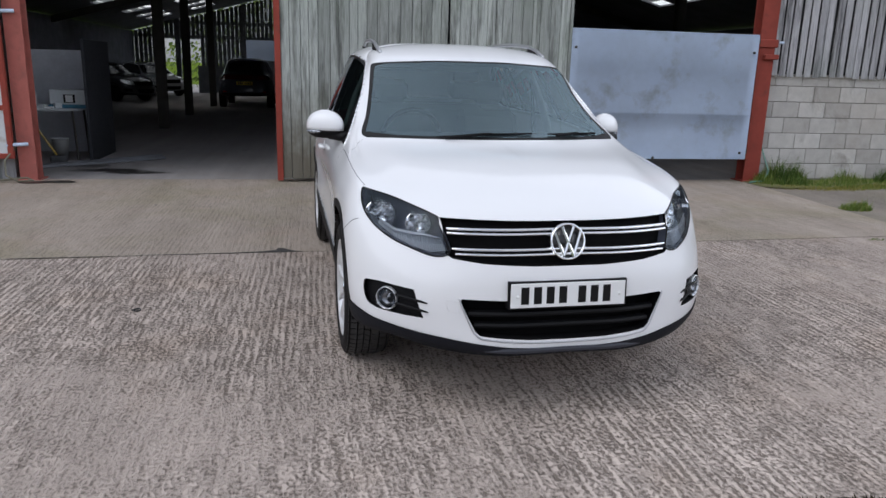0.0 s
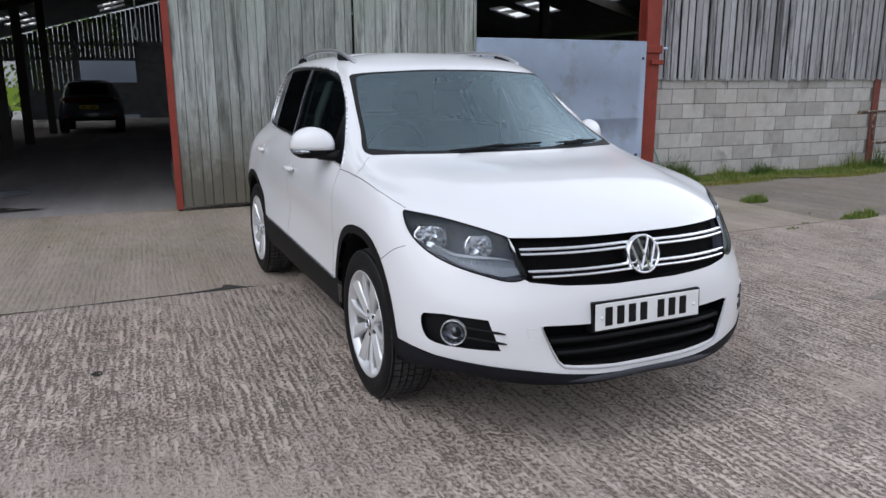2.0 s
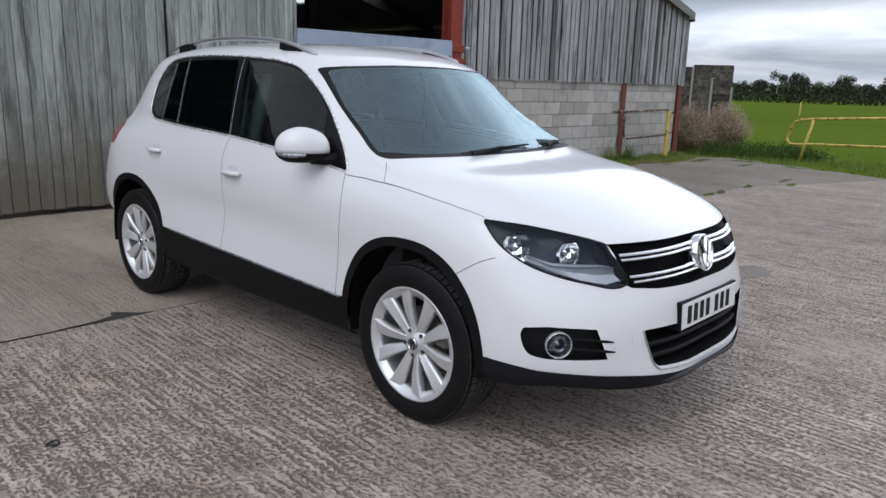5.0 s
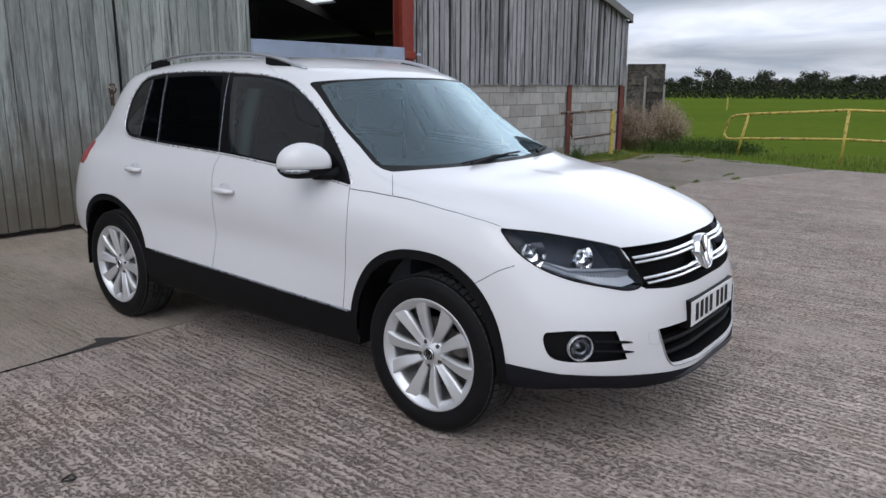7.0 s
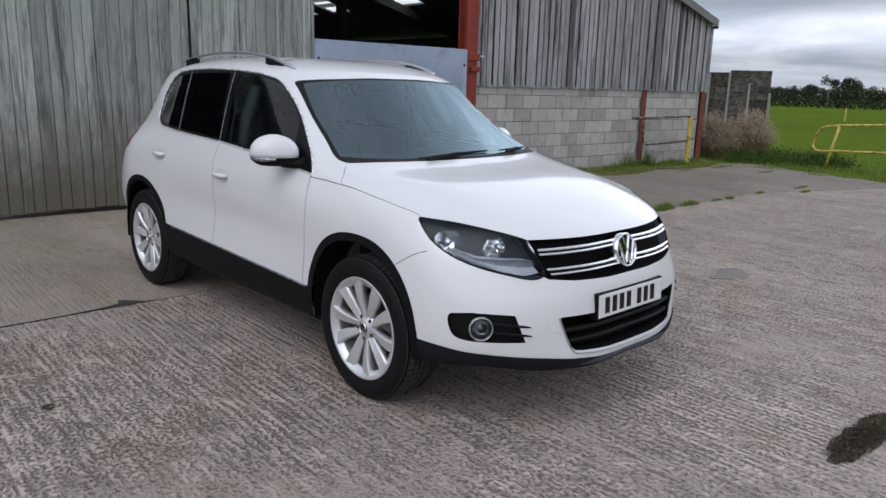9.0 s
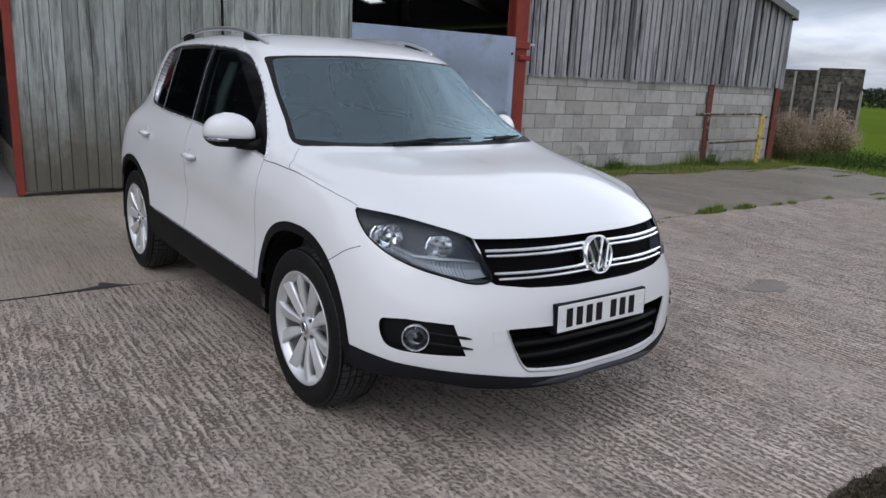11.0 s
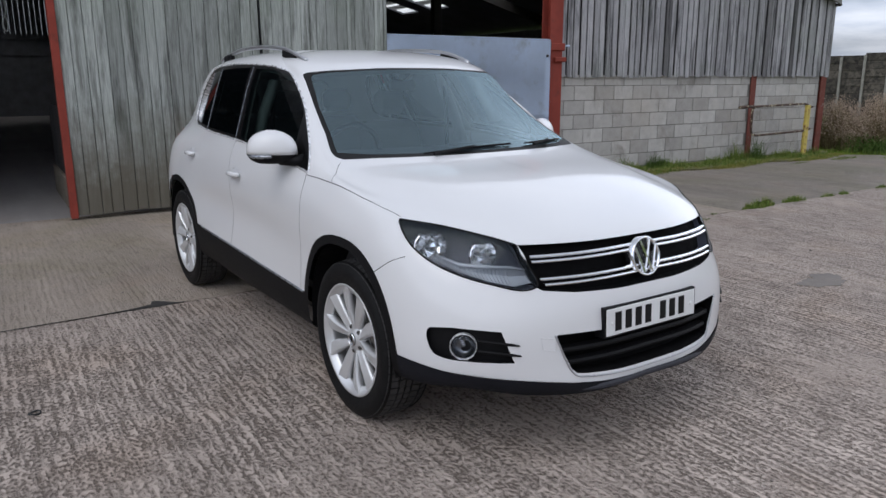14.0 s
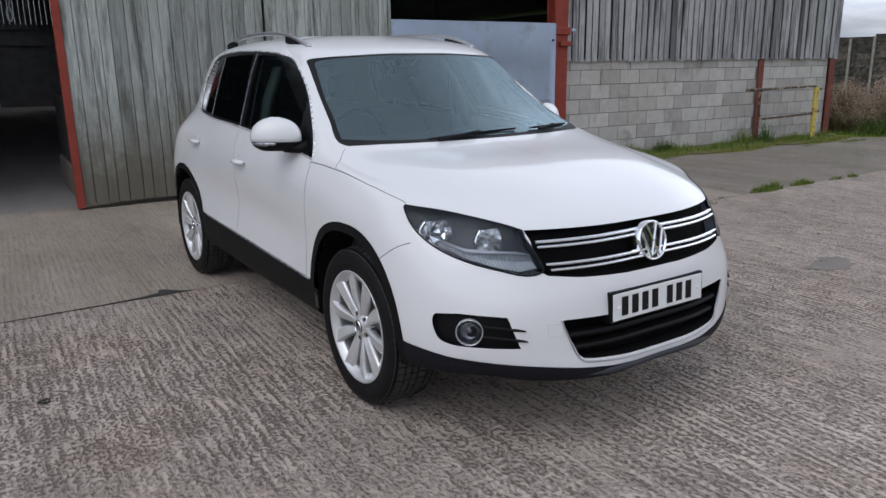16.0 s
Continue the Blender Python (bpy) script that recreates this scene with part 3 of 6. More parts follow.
# ---- sliding doors of upright boards ----
def plank_door(u0, u1, y, split, label, thick=.035):
    door = thing("barn_door", label, "barn door", "sliding barn doors", at=BARN)
    u = u0
    r = random.Random(int(u0 * 10) + 3)
    while u < u1 - .03:
        w = min((.128 if u0 < 1 else .112) + r.uniform(-.03, .03), u1 - u)
        bm = bmesh.new()
        d = r.uniform(0, .010)
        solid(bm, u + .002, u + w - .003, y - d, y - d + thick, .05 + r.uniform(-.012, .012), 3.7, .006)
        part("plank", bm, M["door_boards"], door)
        u += w
    bm = bmesh.new()
    for z in (.35, 1.9, 3.3):
        solid(bm, u0 + .02, u1 - .02, y + thick + .002, y + thick + .05, z, z + .14)
    solid(bm, u0 + .01, u1 - .01, y + thick + .052, y + thick + .056, .06, 3.7)
    part("ledge", bm, M["dark_board"], door, "dark timber ledges behind the boards")
    return door


leaf = plank_door(.02, 2.10, -.19, None, "tall barn door of weathered grey-green boards")
bm = bmesh.new()
solid(bm, -.05, .022, -.22, -.10, .02, 3.7, .004)
part("edge_angle", bm, M["red_steel"], leaf, "red oxide steel angle on the door edge")
leaf2 = plank_door(2.12, 3.74, -.22, None, "barn door leaf of weathered boards, closed")


def hasp(parent, u, z, y):
    bm = bmesh.new()
    solid(bm, u - .02, u + .02, y - .012, y, z - .10, z + .07, .004)
    part("hasp_plate", bm, M["rust"], parent)
    bm = bmesh.new()
    ring = [(u + .035 * math.cos(k * .5236), y - .03, z + .07 + .05 * math.sin(k * .5236)) for k in range(12)]
    tube(bm, ring, .009, 6, True)
    part("pull_ring", bm, M["rust"], parent, "rusty iron pull")


hasp(leaf, 2.0, 1.36, -.2)
hasp(leaf2, 2.2, 1.37, -.232)
bm = bmesh.new()
tube(bm, [(2.0, -.235, 1.30), (2.06, -.26, 1.27), (2.14, -.26, 1.27), (2.2, -.25, 1.30)], .008, 6)
part("chain", bm, M["rust"], leaf)

# leaf swung open at the far side: red frame with pale sheets
open_leaf = thing("barn_door", "open barn door leaf, pale sheets in a red frame", "barn door", at=BARN)
bm = bmesh.new()
for z in (.27, .84, 1.47, 2.1, 2.7):
    solid(bm, -5.3, -3.13, -.16, -.11, z, z + .06, .004)
for u in (-5.3, -4.2, -3.19):
    solid(bm, u, u + .06, -.165, -.105, .27, 2.76, .004)
part("frame", bm, M["red_steel"], open_leaf)
M["pale_sheet"] = worn("pale_plastic_sheet", (.60, .64, .66), .5, 0, 30, 2, .12, .001, (.35, .30, .26), (.6, .8))
for z0, z1 in ((.33, .84), (.90, 1.47), (1.53, 2.1), (2.16, 2.7)):
    bm = bmesh.new()
    solid(bm, -5.24, -3.19, -.128, -.122, z0, z1)
    part("panel", bm, M["pale_sheet"], open_leaf)
for z in (.43, 1.96):
    bm = bmesh.new()
    tube(bm, [(-3.2, -.15, z), (-2.98, -.09, z + .01)], .022, 8)
    part("hinge", bm, M["galv"], open_leaf)

# ---- galvanised sheet across the lower half of the second opening ----
sheet_gate = thing("metal_sheet", "blue-grey galvanised sheet barring the barn opening", "metal sheet", at=BARN)
bm = bmesh.new()
v0 = [bm.verts.new((3.73 + 2.67 * i / 24, -.235 + .006 * math.sin(i * .9) , z)) for z in (.33, .93, .945, .96, 1.5, 2.0, 2.02) for i in range(25)]
for r in range(6):
    for i in range(24):
        bm.faces.new((v0[r * 25 + i], v0[r * 25 + i + 1], v0[(r + 1) * 25 + i + 1], v0[(r + 1) * 25 + i]))
for i in range(25):
    v0[50 + i].co.y -= .006
    v0[150 + i].co.y += .02
bmesh.ops.solidify(bm, geom=bm.faces[:], thickness=.004)
part("plate", bm, M["galv"], sheet_gate, smooth=True)
for u, z in ((3.79, 1.78), (6.34, 1.78), (6.30, .42), (3.79, .45), (5.0, .345)):
    bm = bmesh.new()
    turned(bm, [(.001, -.256), (.014, -.254), (.018, -.246), (.018, -.236)], 8, "y", (u, 0, z))
    part("bolt", bm, M["dark_steel"], sheet_gate)
for z in (.40, 1.90):
    bm = bmesh.new()
    solid(bm, 3.75, 6.42, -.225, -.17, z, z + .08)
    part("bar", bm, M["dark_steel"], sheet_gate)

# ---- partition inside, behind the door leaf ----
partition = thing("partition", "low partition inside the barn, pale concrete foot under dark boards", "partition", kind="structure", at=BARN)
bm = bmesh.new()
solid(bm, .00, .12, .25, 2.4, 0, .36, .01)
part("foot", bm, M["apron"], partition, "pale concrete foot")
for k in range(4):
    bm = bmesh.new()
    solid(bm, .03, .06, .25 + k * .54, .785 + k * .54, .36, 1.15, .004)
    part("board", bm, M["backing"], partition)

# ---- back wall of the barn ----
back = thing("wall_back", "slatted back wall of the barn, daylight through the gaps", "slatted wall", kind="structure", at=BARN)
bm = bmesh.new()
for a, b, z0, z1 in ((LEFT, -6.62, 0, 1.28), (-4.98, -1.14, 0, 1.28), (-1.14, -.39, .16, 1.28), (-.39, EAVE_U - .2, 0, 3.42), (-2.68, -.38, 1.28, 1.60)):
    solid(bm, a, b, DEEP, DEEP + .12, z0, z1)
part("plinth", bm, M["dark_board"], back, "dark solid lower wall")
u = LEFT
while u < EAVE_U - .3:
    a = 1.28
    if -6.75 < u < -4.95:
        a = 2.5
    elif -2.8 < u < -.38:
        a = 2.62
    elif u >= -.38:
        a = 3.42
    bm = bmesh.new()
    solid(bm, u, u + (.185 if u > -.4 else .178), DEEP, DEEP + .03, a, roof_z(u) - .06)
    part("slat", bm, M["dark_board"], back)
    u += .200
bm = bmesh.new()
for z in (2.55, 3.2):
    solid(bm, LEFT, EAVE_U - .3, DEEP - .08, DEEP - .01, z, z + .14)
solid(bm, -5.95, -5.72, DEEP - .1, DEEP + .1, 0, 4.2)
solid(bm, -2.85, -2.69, DEEP - .1, DEEP + .1, 0, 4.2)
part("rail", bm, M["dark_board"], back)
bm = bmesh.new()
solid(bm, -2.9, -.2, DEEP + 1.2, DEEP + 3.5, -.004, 2.75, .03)
lump("trailer_side", bm, worn("pale_blue_panel", (.55, .63, .74), .5, 0, 10, 1, .06, .0005), "pale blue trailer body standing behind the barn", "trailer", at=BARN)

# the shed that closes the yard on its other side
bm = bmesh.new()
solid(bm, -22.5, -22.2, -14, 9, -.05, 4.2)
lump("wall_shed", bm, M["boards"], "grey boarded shed wall across the yard", "wall", kind="structure")
bm = bmesh.new()
v = [bm.verts.new(q) for q in ((-21.9, -14.3, 4.1), (-21.9, 9.3, 4.1), (-27, 9.3, 5.9), (-27, -14.3, 5.9))]
bm.faces.new(v)
bmesh.ops.solidify(bm, geom=bm.faces[:], thickness=.06)
lump("roof_shed", bm, M["roof_sheet"], "grey sheet roof of the shed across the yard", "roof", kind="structure")


# ---- stains and litter on the yard ----
def blot(name, spots, material, label, category, z=.0035, at=None):
    bm = bmesh.new()
    for k, (x, y, rx, ry, seed) in enumerate(spots):
        r = random.Random(seed)
        ph = [r.uniform(0, 6.28) for _ in range(5)]
        ring = []
        for i in range(48):
            t = 2 * math.pi * i / 48
            f = 1 + .16 * math.sin(2 * t + ph[0]) + .12 * math.sin(3 * t + ph[1]) + .09 * math.sin(7 * t + ph[2]) + .06 * math.sin(13 * t + ph[3])
            ring.append(bm.verts.new((x + rx * f * math.cos(t), y + ry * f * math.sin(t), z + k * .0006)))
        bm.faces.new(ring)
    return lump(name, bm, material, label, category, kind="structure", at=at or YARD)


M["oil"] = worn("old_oil", (.020, .018, .017), .35, 0, 60, 5, .3, .001)
M["damp"] = worn("damp_stain", (.17, .148, .13), .75, 0, 60, 5, .25, .002)
blot("oil_stain", [(-2.35, .85, .42, .16, 3), (-1.95, .62, .34, .13, 4), (-2.75, 1.25, .35, .12, 6)], M["oil"], "dark oil stain on the barn floor", "oil stain", .0, BARN)
blot("oil_stain", [(-2.66, -.22, .26, .075, 5), (-2.9, -.30, .15, .05, 7)], M["oil"], "dark oil stain beside the steel post", "oil stain", .0042, BARN)
blot("damp_patch", [(2.92, -.04, .20, .13, 8), (3.05, .05, .1, .06, 9)], M["damp"], "damp patch on the concrete", "stain")
blot("soil_patch", [(.49, -1.79, .28, .08, 11), (.70, -1.80, .24, .075, 12)], M["soil"], "dark soil in a hole of the concrete", "soil", .004)
bm = bmesh.new()
r = random.Random(77)
for _ in range(1500):
    a, d = r.uniform(0, 6.28), r.random() ** .6
    x, y = .55 + .36 * d * math.cos(a), -1.79 + .08 * d * math.sin(a)
    h = r.uniform(.006, .022)
    t, w = r.uniform(0, 6.28), r.uniform(.003, .007)
    bm.faces.new([bm.verts.new(q) for q in ((x - w, y, .004), (x + w, y + w * .5, .004), (x + .012 * math.cos(t), y + .012 * math.sin(t), .004 + h))])
lump("moss_patch", bm, M["moss"], "brown moss growing in broken concrete", "moss", kind="stuff", at=YARD)
bm = bmesh.new()
tube(bm, [(-2.063 + .024 * math.cos(t), .763 + .019 * math.sin(t), .006 + .003 * math.sin(2 * t)) for t in (2 * math.pi * k / 24 for k in range(24))], .0042, 6, True)
lump("rubber_ring", bm, worn("black_rubber_ring", (.02, .02, .02), .6), "small black rubber ring lying on the concrete", "rubber ring", at=YARD, smooth=True)
for k in range(26):
    bm = bmesh.new()
    bmesh.ops.create_icosphere(bm, subdivisions=1, radius=rng.uniform(.006, .014))
    for v in bm.verts:
        v.co = Vector((v.co.x * rng.uniform(.8, 1.3), v.co.y * rng.uniform(.8, 1.3), v.co.z * .6))
    x, y = ((-.54, -.43), (.1, -1.4), (-2.9, -1.9), (4.2, .6), (3.78, .55))[k] if k < 5 else (rng.uniform(-4, 6), rng.uniform(-1.8, 5))
    lump("pebble", bm, M["damp"], "small dark stone lying on the concrete", "stone", "loose stones", at=YARD @ pose(x, y, .004, 0, 0, rng.uniform(0, 360)))

# ---- beyond the barn ----
# precast panel wall
panel_wall = thing("panel_wall", "dark stained concrete panel wall between pale posts", "panel wall", kind="structure", at=pose(30.25, 11.56, -.07, 0, 0, 111))
PITCH_WALL = .86
for k in range(13):
    x, top = k * PITCH_WALL, (2.58 if k < 3 else 2.50)
    bm = bmesh.new()
    solid(bm, x - .05, x + .05, .02, .22, 0, top - (.95 if k == 0 else .55 if k == 1 else .08), .012)
    part("post", bm, M["panel_post"], panel_wall)
    if k < 12:
        rows_up = 8
        step = (2.58 if k < 2 else 2.48) / rows_up
        for r in range(rows_up):
            bm = bmesh.new()
            solid(bm, x + .001, x + PITCH_WALL - .001, -.06 + rng.uniform(-.025, .025), .05 + rng.uniform(-.02, .02), r * step, (r + 1) * step + .004, .022)
            part("panel", bm, M["wall_panel"], panel_wall)

# rusty tubular gate against the block wall
gate = thing("tubular_gate", "rusty tubular gate with flaking yellow paint at the wall", "gate", at=BARN @ pose(0, -.30, 0))
bm = bmesh.new()
tube(bm, [(10.72, 0, .955), (10.95, 0, .965), (11.2, 0, .96), (12.62, 0, .985), (12.72, 0, .97), (12.765, 0, .90), (12.765, 0, .55), (12.72, 0, .485), (12.62, 0, .47), (11.22, 0, .44), (11.12, 0, .46), (11.08, 0, .53), (11.07, 0, .88), (11.10, 0, .945)], .021, 9)
part("frame_tube", bm, M["rust"], gate, smooth=True)
bm = bmesh.new()
tube(bm, [(10.70, 0, .955), (10.9, 0, .962), (11.1, 0, .962)], .027, 9)
part("latch_tube", bm, M["rust"], gate, smooth=True)
bm = bmesh.new()
solid(bm, 12.69, 12.80, -.03, .03, -.05, .96, .008)
part("gate_post", bm, M["yellow"], gate, "yellow painted post")
for z in (.48, .9):
    bm = bmesh.new()
    solid(bm, 12.74, 12.90, -.012, .012, z, z + .04)
    part("hinge", bm, M["rust"], gate)

# yellow railing at the field's edge
railing = thing("yellow_railing", "leaning yellow tubular railing with rust spots", "railing", at=pose(14.33, 3.34, 0, 0, 0, -110.2))
for k, lean, top in ((0, .26, .88), (2.47, .07, 1.03), (4.94, .06, 1.04), (7.41, .05, 1.03), (9.88, .04, 1.0)):
    bm = bmesh.new()
    tube(bm, [(k, 0, -.15), (k + lean, 0, top + .02)], .030, 9)
    part("post", bm, M["yellow"], railing, smooth=True)
bm = bmesh.new()
tube(bm, [(10.1, 0, .99), (7.4, 0, 1.02), (4.98, 0, 1.03), (3.8, .02, 1.015), (2.54, .02, 1.03), (1.4, 0, .955), (.26, 0, .88), (-.06, 0, .845), (-.19, 0, .80), (-.28, 0, .68), (-.36, .03, .50), (-.38, .02, .40), (-.29, 0, .31), (-.1, 0, .30), (.15, 0, .33), (1.4, 0, .395), (2.52, .02, .45), (4.98, 0, .46), (7.4, 0, .45), (10.1, 0, .43)], .027, 9)
part("rail", bm, M["yellow"], railing, smooth=True)


def blade(bm, x, y, z, h, lean, turn, w):
    """One blade of grass, bent over."""
    dx, dy = math.cos(turn), math.sin(turn)
    px, py = -dy * w, dx * w
    a = [bm.verts.new((x - px, y - py, z)), bm.verts.new((x + px, y + py, z))]
    b = [bm.verts.new((x + dx * lean * .4 - px * .7, y + dy * lean * .4 - py * .7, z + h * .6)), bm.verts.new((x + dx * lean * .4 + px * .7, y + dy * lean * .4 + py * .7, z + h * .6))]
    c = bm.verts.new((x + dx * lean, y + dy * lean, z + h))
    bm.faces.new((a[0], a[1], b[1], b[0]))
    bm.faces.new((b[0], b[1], c))


def grass_patch(name, spots, label, material="grass", at=None):
    bm = bmesh.new()
    r = random.Random(len(spots) * 13 + int(spots[0][0] * 7))
    for x, y, rx, ry, count, h in spots:
        for _ in range(count):
            a, d = r.uniform(0, 6.283), r.uniform(0, 1) ** .6
            k = h * r.uniform(.35, 1.1) * (1.15 - .6 * d)
            blade(bm, x + rx * d * math.cos(a), y + ry * d * math.sin(a), -.015, k, k * r.uniform(.1, .8), r.uniform(0, 6.283), r.uniform(.0022, .005))
    return lump(name, bm, M[material], label, "grass", kind="stuff", at=at or YARD)


grass_patch("grass_tuft", [(.72, -1.79, .07, .04, 120, .035)], "small green tuft at the hole in the concrete")
grass_patch("grass_tuft", [(5.32, 3.45, .20, .12, 420, .12), (5.4, 3.42, .1, .1, 160, .15)], "green grass tuft in the concrete joint")
grass_patch("grass_tuft", [(5.42, 2.11, .26, .09, 520, .11), (5.62, 2.13, .12, .08, 200, .13)], "low grass tuft growing in the yard joint")
grass_patch("grass_tuft", [(6.18, 2.12, .22, .08, 380, .10)], "low grass tuft growing in the yard joint")
grass_patch("grass_tuft", [(6.85, 2.07, .16, .05, 160, .07), (7.2, 2.05, .12, .05, 130, .08), (8.2, 2.06, .15, .05, 120, .07), (9.0, 1.7, .2, .06, 150, .07)], "thin grass in the yard joint")
grass_patch("grass_tuft", [(4.25, 1.96, .10, .04, 60, .05), (4.6, 2.1, .05, .03, 40, .05), (3.9, 2.12, .04, .02, 24, .03)], "sparse weeds in the yard joint")
strip = [(6.75 + .28 * k, -.28 - .10 * math.sin(k * .7), .26, .26, 300, .13 + .05 * math.sin(k * 1.7)) for k in range(24)]
strip += [(7.4 + .4 * k, -.56 - .12 * math.sin(k * 1.1), .32, .22, 300, .07) for k in range(15)]
strip += [(6.9, -.16, .22, .14, 320, .34), (7.3, -.14, .18, .12, 240, .30), (6.7, -.30, .14, .14, 160, .22), (8.1, -.12, .2, .1, 160, .24), (10.9, -.15, .3, .12, 200, .36), (12.2, -.2, .3, .14, 160, .2)]
grass_patch("wall_grass", strip, "long grass and weeds along the foot of the wall", at=BARN)
grass_patch("tall_weeds", [(6.95, -.25, .16, .12, 260, .42), (7.22, -.2, .14, .1, 200, .36), (7.05, -.45, .25, .12, 260, .2), (8.75, -.2, .2, .1, 240, .28), (9.0, -.16, .14, .1, 140, .24), (11.3, -.3, .2, .12, 200, .5)], "tall dark weeds at the foot of the wall", "nettle", at=BARN)
grass_patch("dry_grass", [(6.9 + .34 * k, -.62 - .14 * math.sin(k * .9), .36, .20, 480, .05) for k in range(20)], "short dry yellowed grass along the verge", "straw", at=BARN)
grass_patch("apron_weeds", [(11.6, 4.35, .45, .08, 260, .05), (10.8, 4.6, .4, .08, 220, .05), (12.3, 3.7, .15, .35, 200, .06), (11.5, 3.4, .35, .06, 160, .04), (11.9, 2.6, .08, .3, 120, .05), (10.2, 4.4, .3, .05, 90, .04), (9.6, 2.0, .3, .04, 90, .05)], "low weeds in the cracks of the old apron")
bm = bmesh.new()
edge = [(6.45, -.1)] + [(6.45 + .3 * k, -.62 - .16 * math.sin(k * .8) - .05 * math.sin(k * 2.3)) for k in range(22)] + [(13.3, -.45), (13.9, -.1), (13.9, .02), (6.5, .02)]
vs = [bm.verts.new((x, y, .006)) for x, y in edge]
bm.faces.new(vs)
M["mossy_soil"] = worn("mossy_soil", (.115, .125, .035), .95, 0, 40, 4, .4, .01, (.10, .08, .055), (.5, .65))
lump("verge_soil", bm, M["mossy_soil"], "mossy soil strip under the block wall", "soil", kind="structure", at=BARN)

# field margin by the railing
bm = bmesh.new()
r = random.Random(31)
for _ in range(9000):
    x, y = 10.6 + 4.6 * r.random() ** .9, -6 + 12 * r.random()
    if x < 11.4 + .18 * math.sin(y * 1.7) + (y + .1) * (.35 if y > -.1 else .12) or noise.noise((x * .8, y * .8, 5.0)) < -.22:
        continue
    h = r.uniform(.02, .06) * (1 + .7 * (x > 13.0))
    blade(bm, x, y, -.07, h + .03, h * r.uniform(.2, .9), r.uniform(0, 6.28), r.uniform(.003, .008))
lump("margin_grass", bm, M["grass"], "tufted grass along the field edge", "grass", kind="stuff")


def leaf_quad(bm, p, size, r):
    n = Vector((r.uniform(-1, 1), r.uniform(-1, 1), r.uniform(-.3, 1))).normalized()
    a = n.orthogonal().normalized() * size
    b = n.cross(a) * r.uniform(.5, .9)
    bm.faces.new([bm.verts.new(p + q) for q in (-a, -b * .8, a, b * .8)])


# dead weed bush beside the barn corner
bush = thing("weed_bush", "brown dried weed bush with feathery seed heads", "bush", at=pose(14.55, 5.62, -.07))
bm, heads = bmesh.new(), bmesh.new()
r = random.Random(5)
for cx, cy, wide, tall, count in ((-.20, .40, .52, 1.18, 800), (.12, -.40, .56, 1.26, 900), (-.35, -.05, .40, .80, 260)):
    for _ in range(count):
        a, d = r.uniform(0, 6.28), r.random() ** .5
        x, y = cx + .55 * wide * d * math.cos(a), cy + .55 * wide * d * math.sin(a)
        h = tall * math.sqrt(max(.05, 1 - .72 * d * d)) * r.uniform(.62, 1.03)
        lx, ly = wide * .52 * d * math.cos(a) + r.uniform(-.1, .1), wide * .52 * d * math.sin(a) + r.uniform(-.1, .1)
        blade(bm, x, y, 0, h, math.hypot(lx, ly), math.atan2(ly, lx), .005)
        top = Vector((x + lx, y + ly, h))
        sway = Vector((r.uniform(-.05, .05), r.uniform(-.05, .05), -.12))
        for k in range(13):
            f = k / 12
            leaf_quad(heads, top + sway * f + Vector((r.gauss(0, .012 + .02 * f), r.gauss(0, .012 + .02 * f), r.gauss(0, .02))), r.uniform(.006, .016), r)
        for _ in range(6):
            f = r.uniform(.15, .8)
            leaf_quad(bm, Vector((x + lx * f + r.gauss(0, .04), y + ly * f + r.gauss(0, .04), h * f)), r.uniform(.010, .026), r)
tagged(part("stem", bm, M["dry_weed"], bush), kind="stuff")
part("seed_head", heads, make_leaf("pale_seed_heads", (.27, .20, .15), (.47, .37, .285), (.54, .45, .36)), bush, "pale fluffy seed heads")
nettles = thing("nettles", "low dark green nettles beside the dead bush", "nettles", at=pose(14.6, 4.5, -.07))
bm = bmesh.new()
for k in range(1100):
    along = r.random()
    x, y = -.55 + 1.05 * along + r.gauss(0, .30), .75 - 2.0 * along + r.gauss(0, .28)
    h = r.uniform(.10, .40) * (.6 + .5 * math.sin(along * 9 + 1) ** 2)
    blade(bm, x, y, 0, h, .05, r.uniform(0, 6.28), .005)
    for _ in range(8):
        leaf_quad(bm, Vector((x + r.gauss(0, .04), y + r.gauss(0, .04), h * r.uniform(.3, 1))), r.uniform(.012, .028), r)
part("leaf_mass", bm, M["nettle"], nettles)

# ---- far side of the field: hedge, trees, a house, posts ----
def far_point(turn, dist, z=-.07):
    """A place so many degrees clockwise from +y as seen from the yard, and so far off."""
    return (math.sin(radians(turn)) * dist, math.cos(radians(turn)) * dist, z)


bm = bmesh.new()
r = random.Random(9)
for k in range(16000):
    x, y, _ = far_point(r.uniform(40, 112), r.uniform(106, 110))
    leaf_quad(bm, Vector((x, y, r.random() ** .8 * (1.12 + .12 * noise.noise((x * .1, y * .1, 0))))), r.uniform(.12, .26), r)
for k in range(16000):
    x, y, _ = far_point(r.uniform(40, 112), r.uniform(193, 199))
    leaf_quad(bm, Vector((x, y, r.random() ** .8 * (2.7 + 1.2 * noise.noise((x * .09, y * .09, 4))))), r.uniform(.25, .5), r)
lump("far_hedge", bm, M["hedge_leaf"], "long dark hedge across the far end of the field", "hedge", kind="stuff")


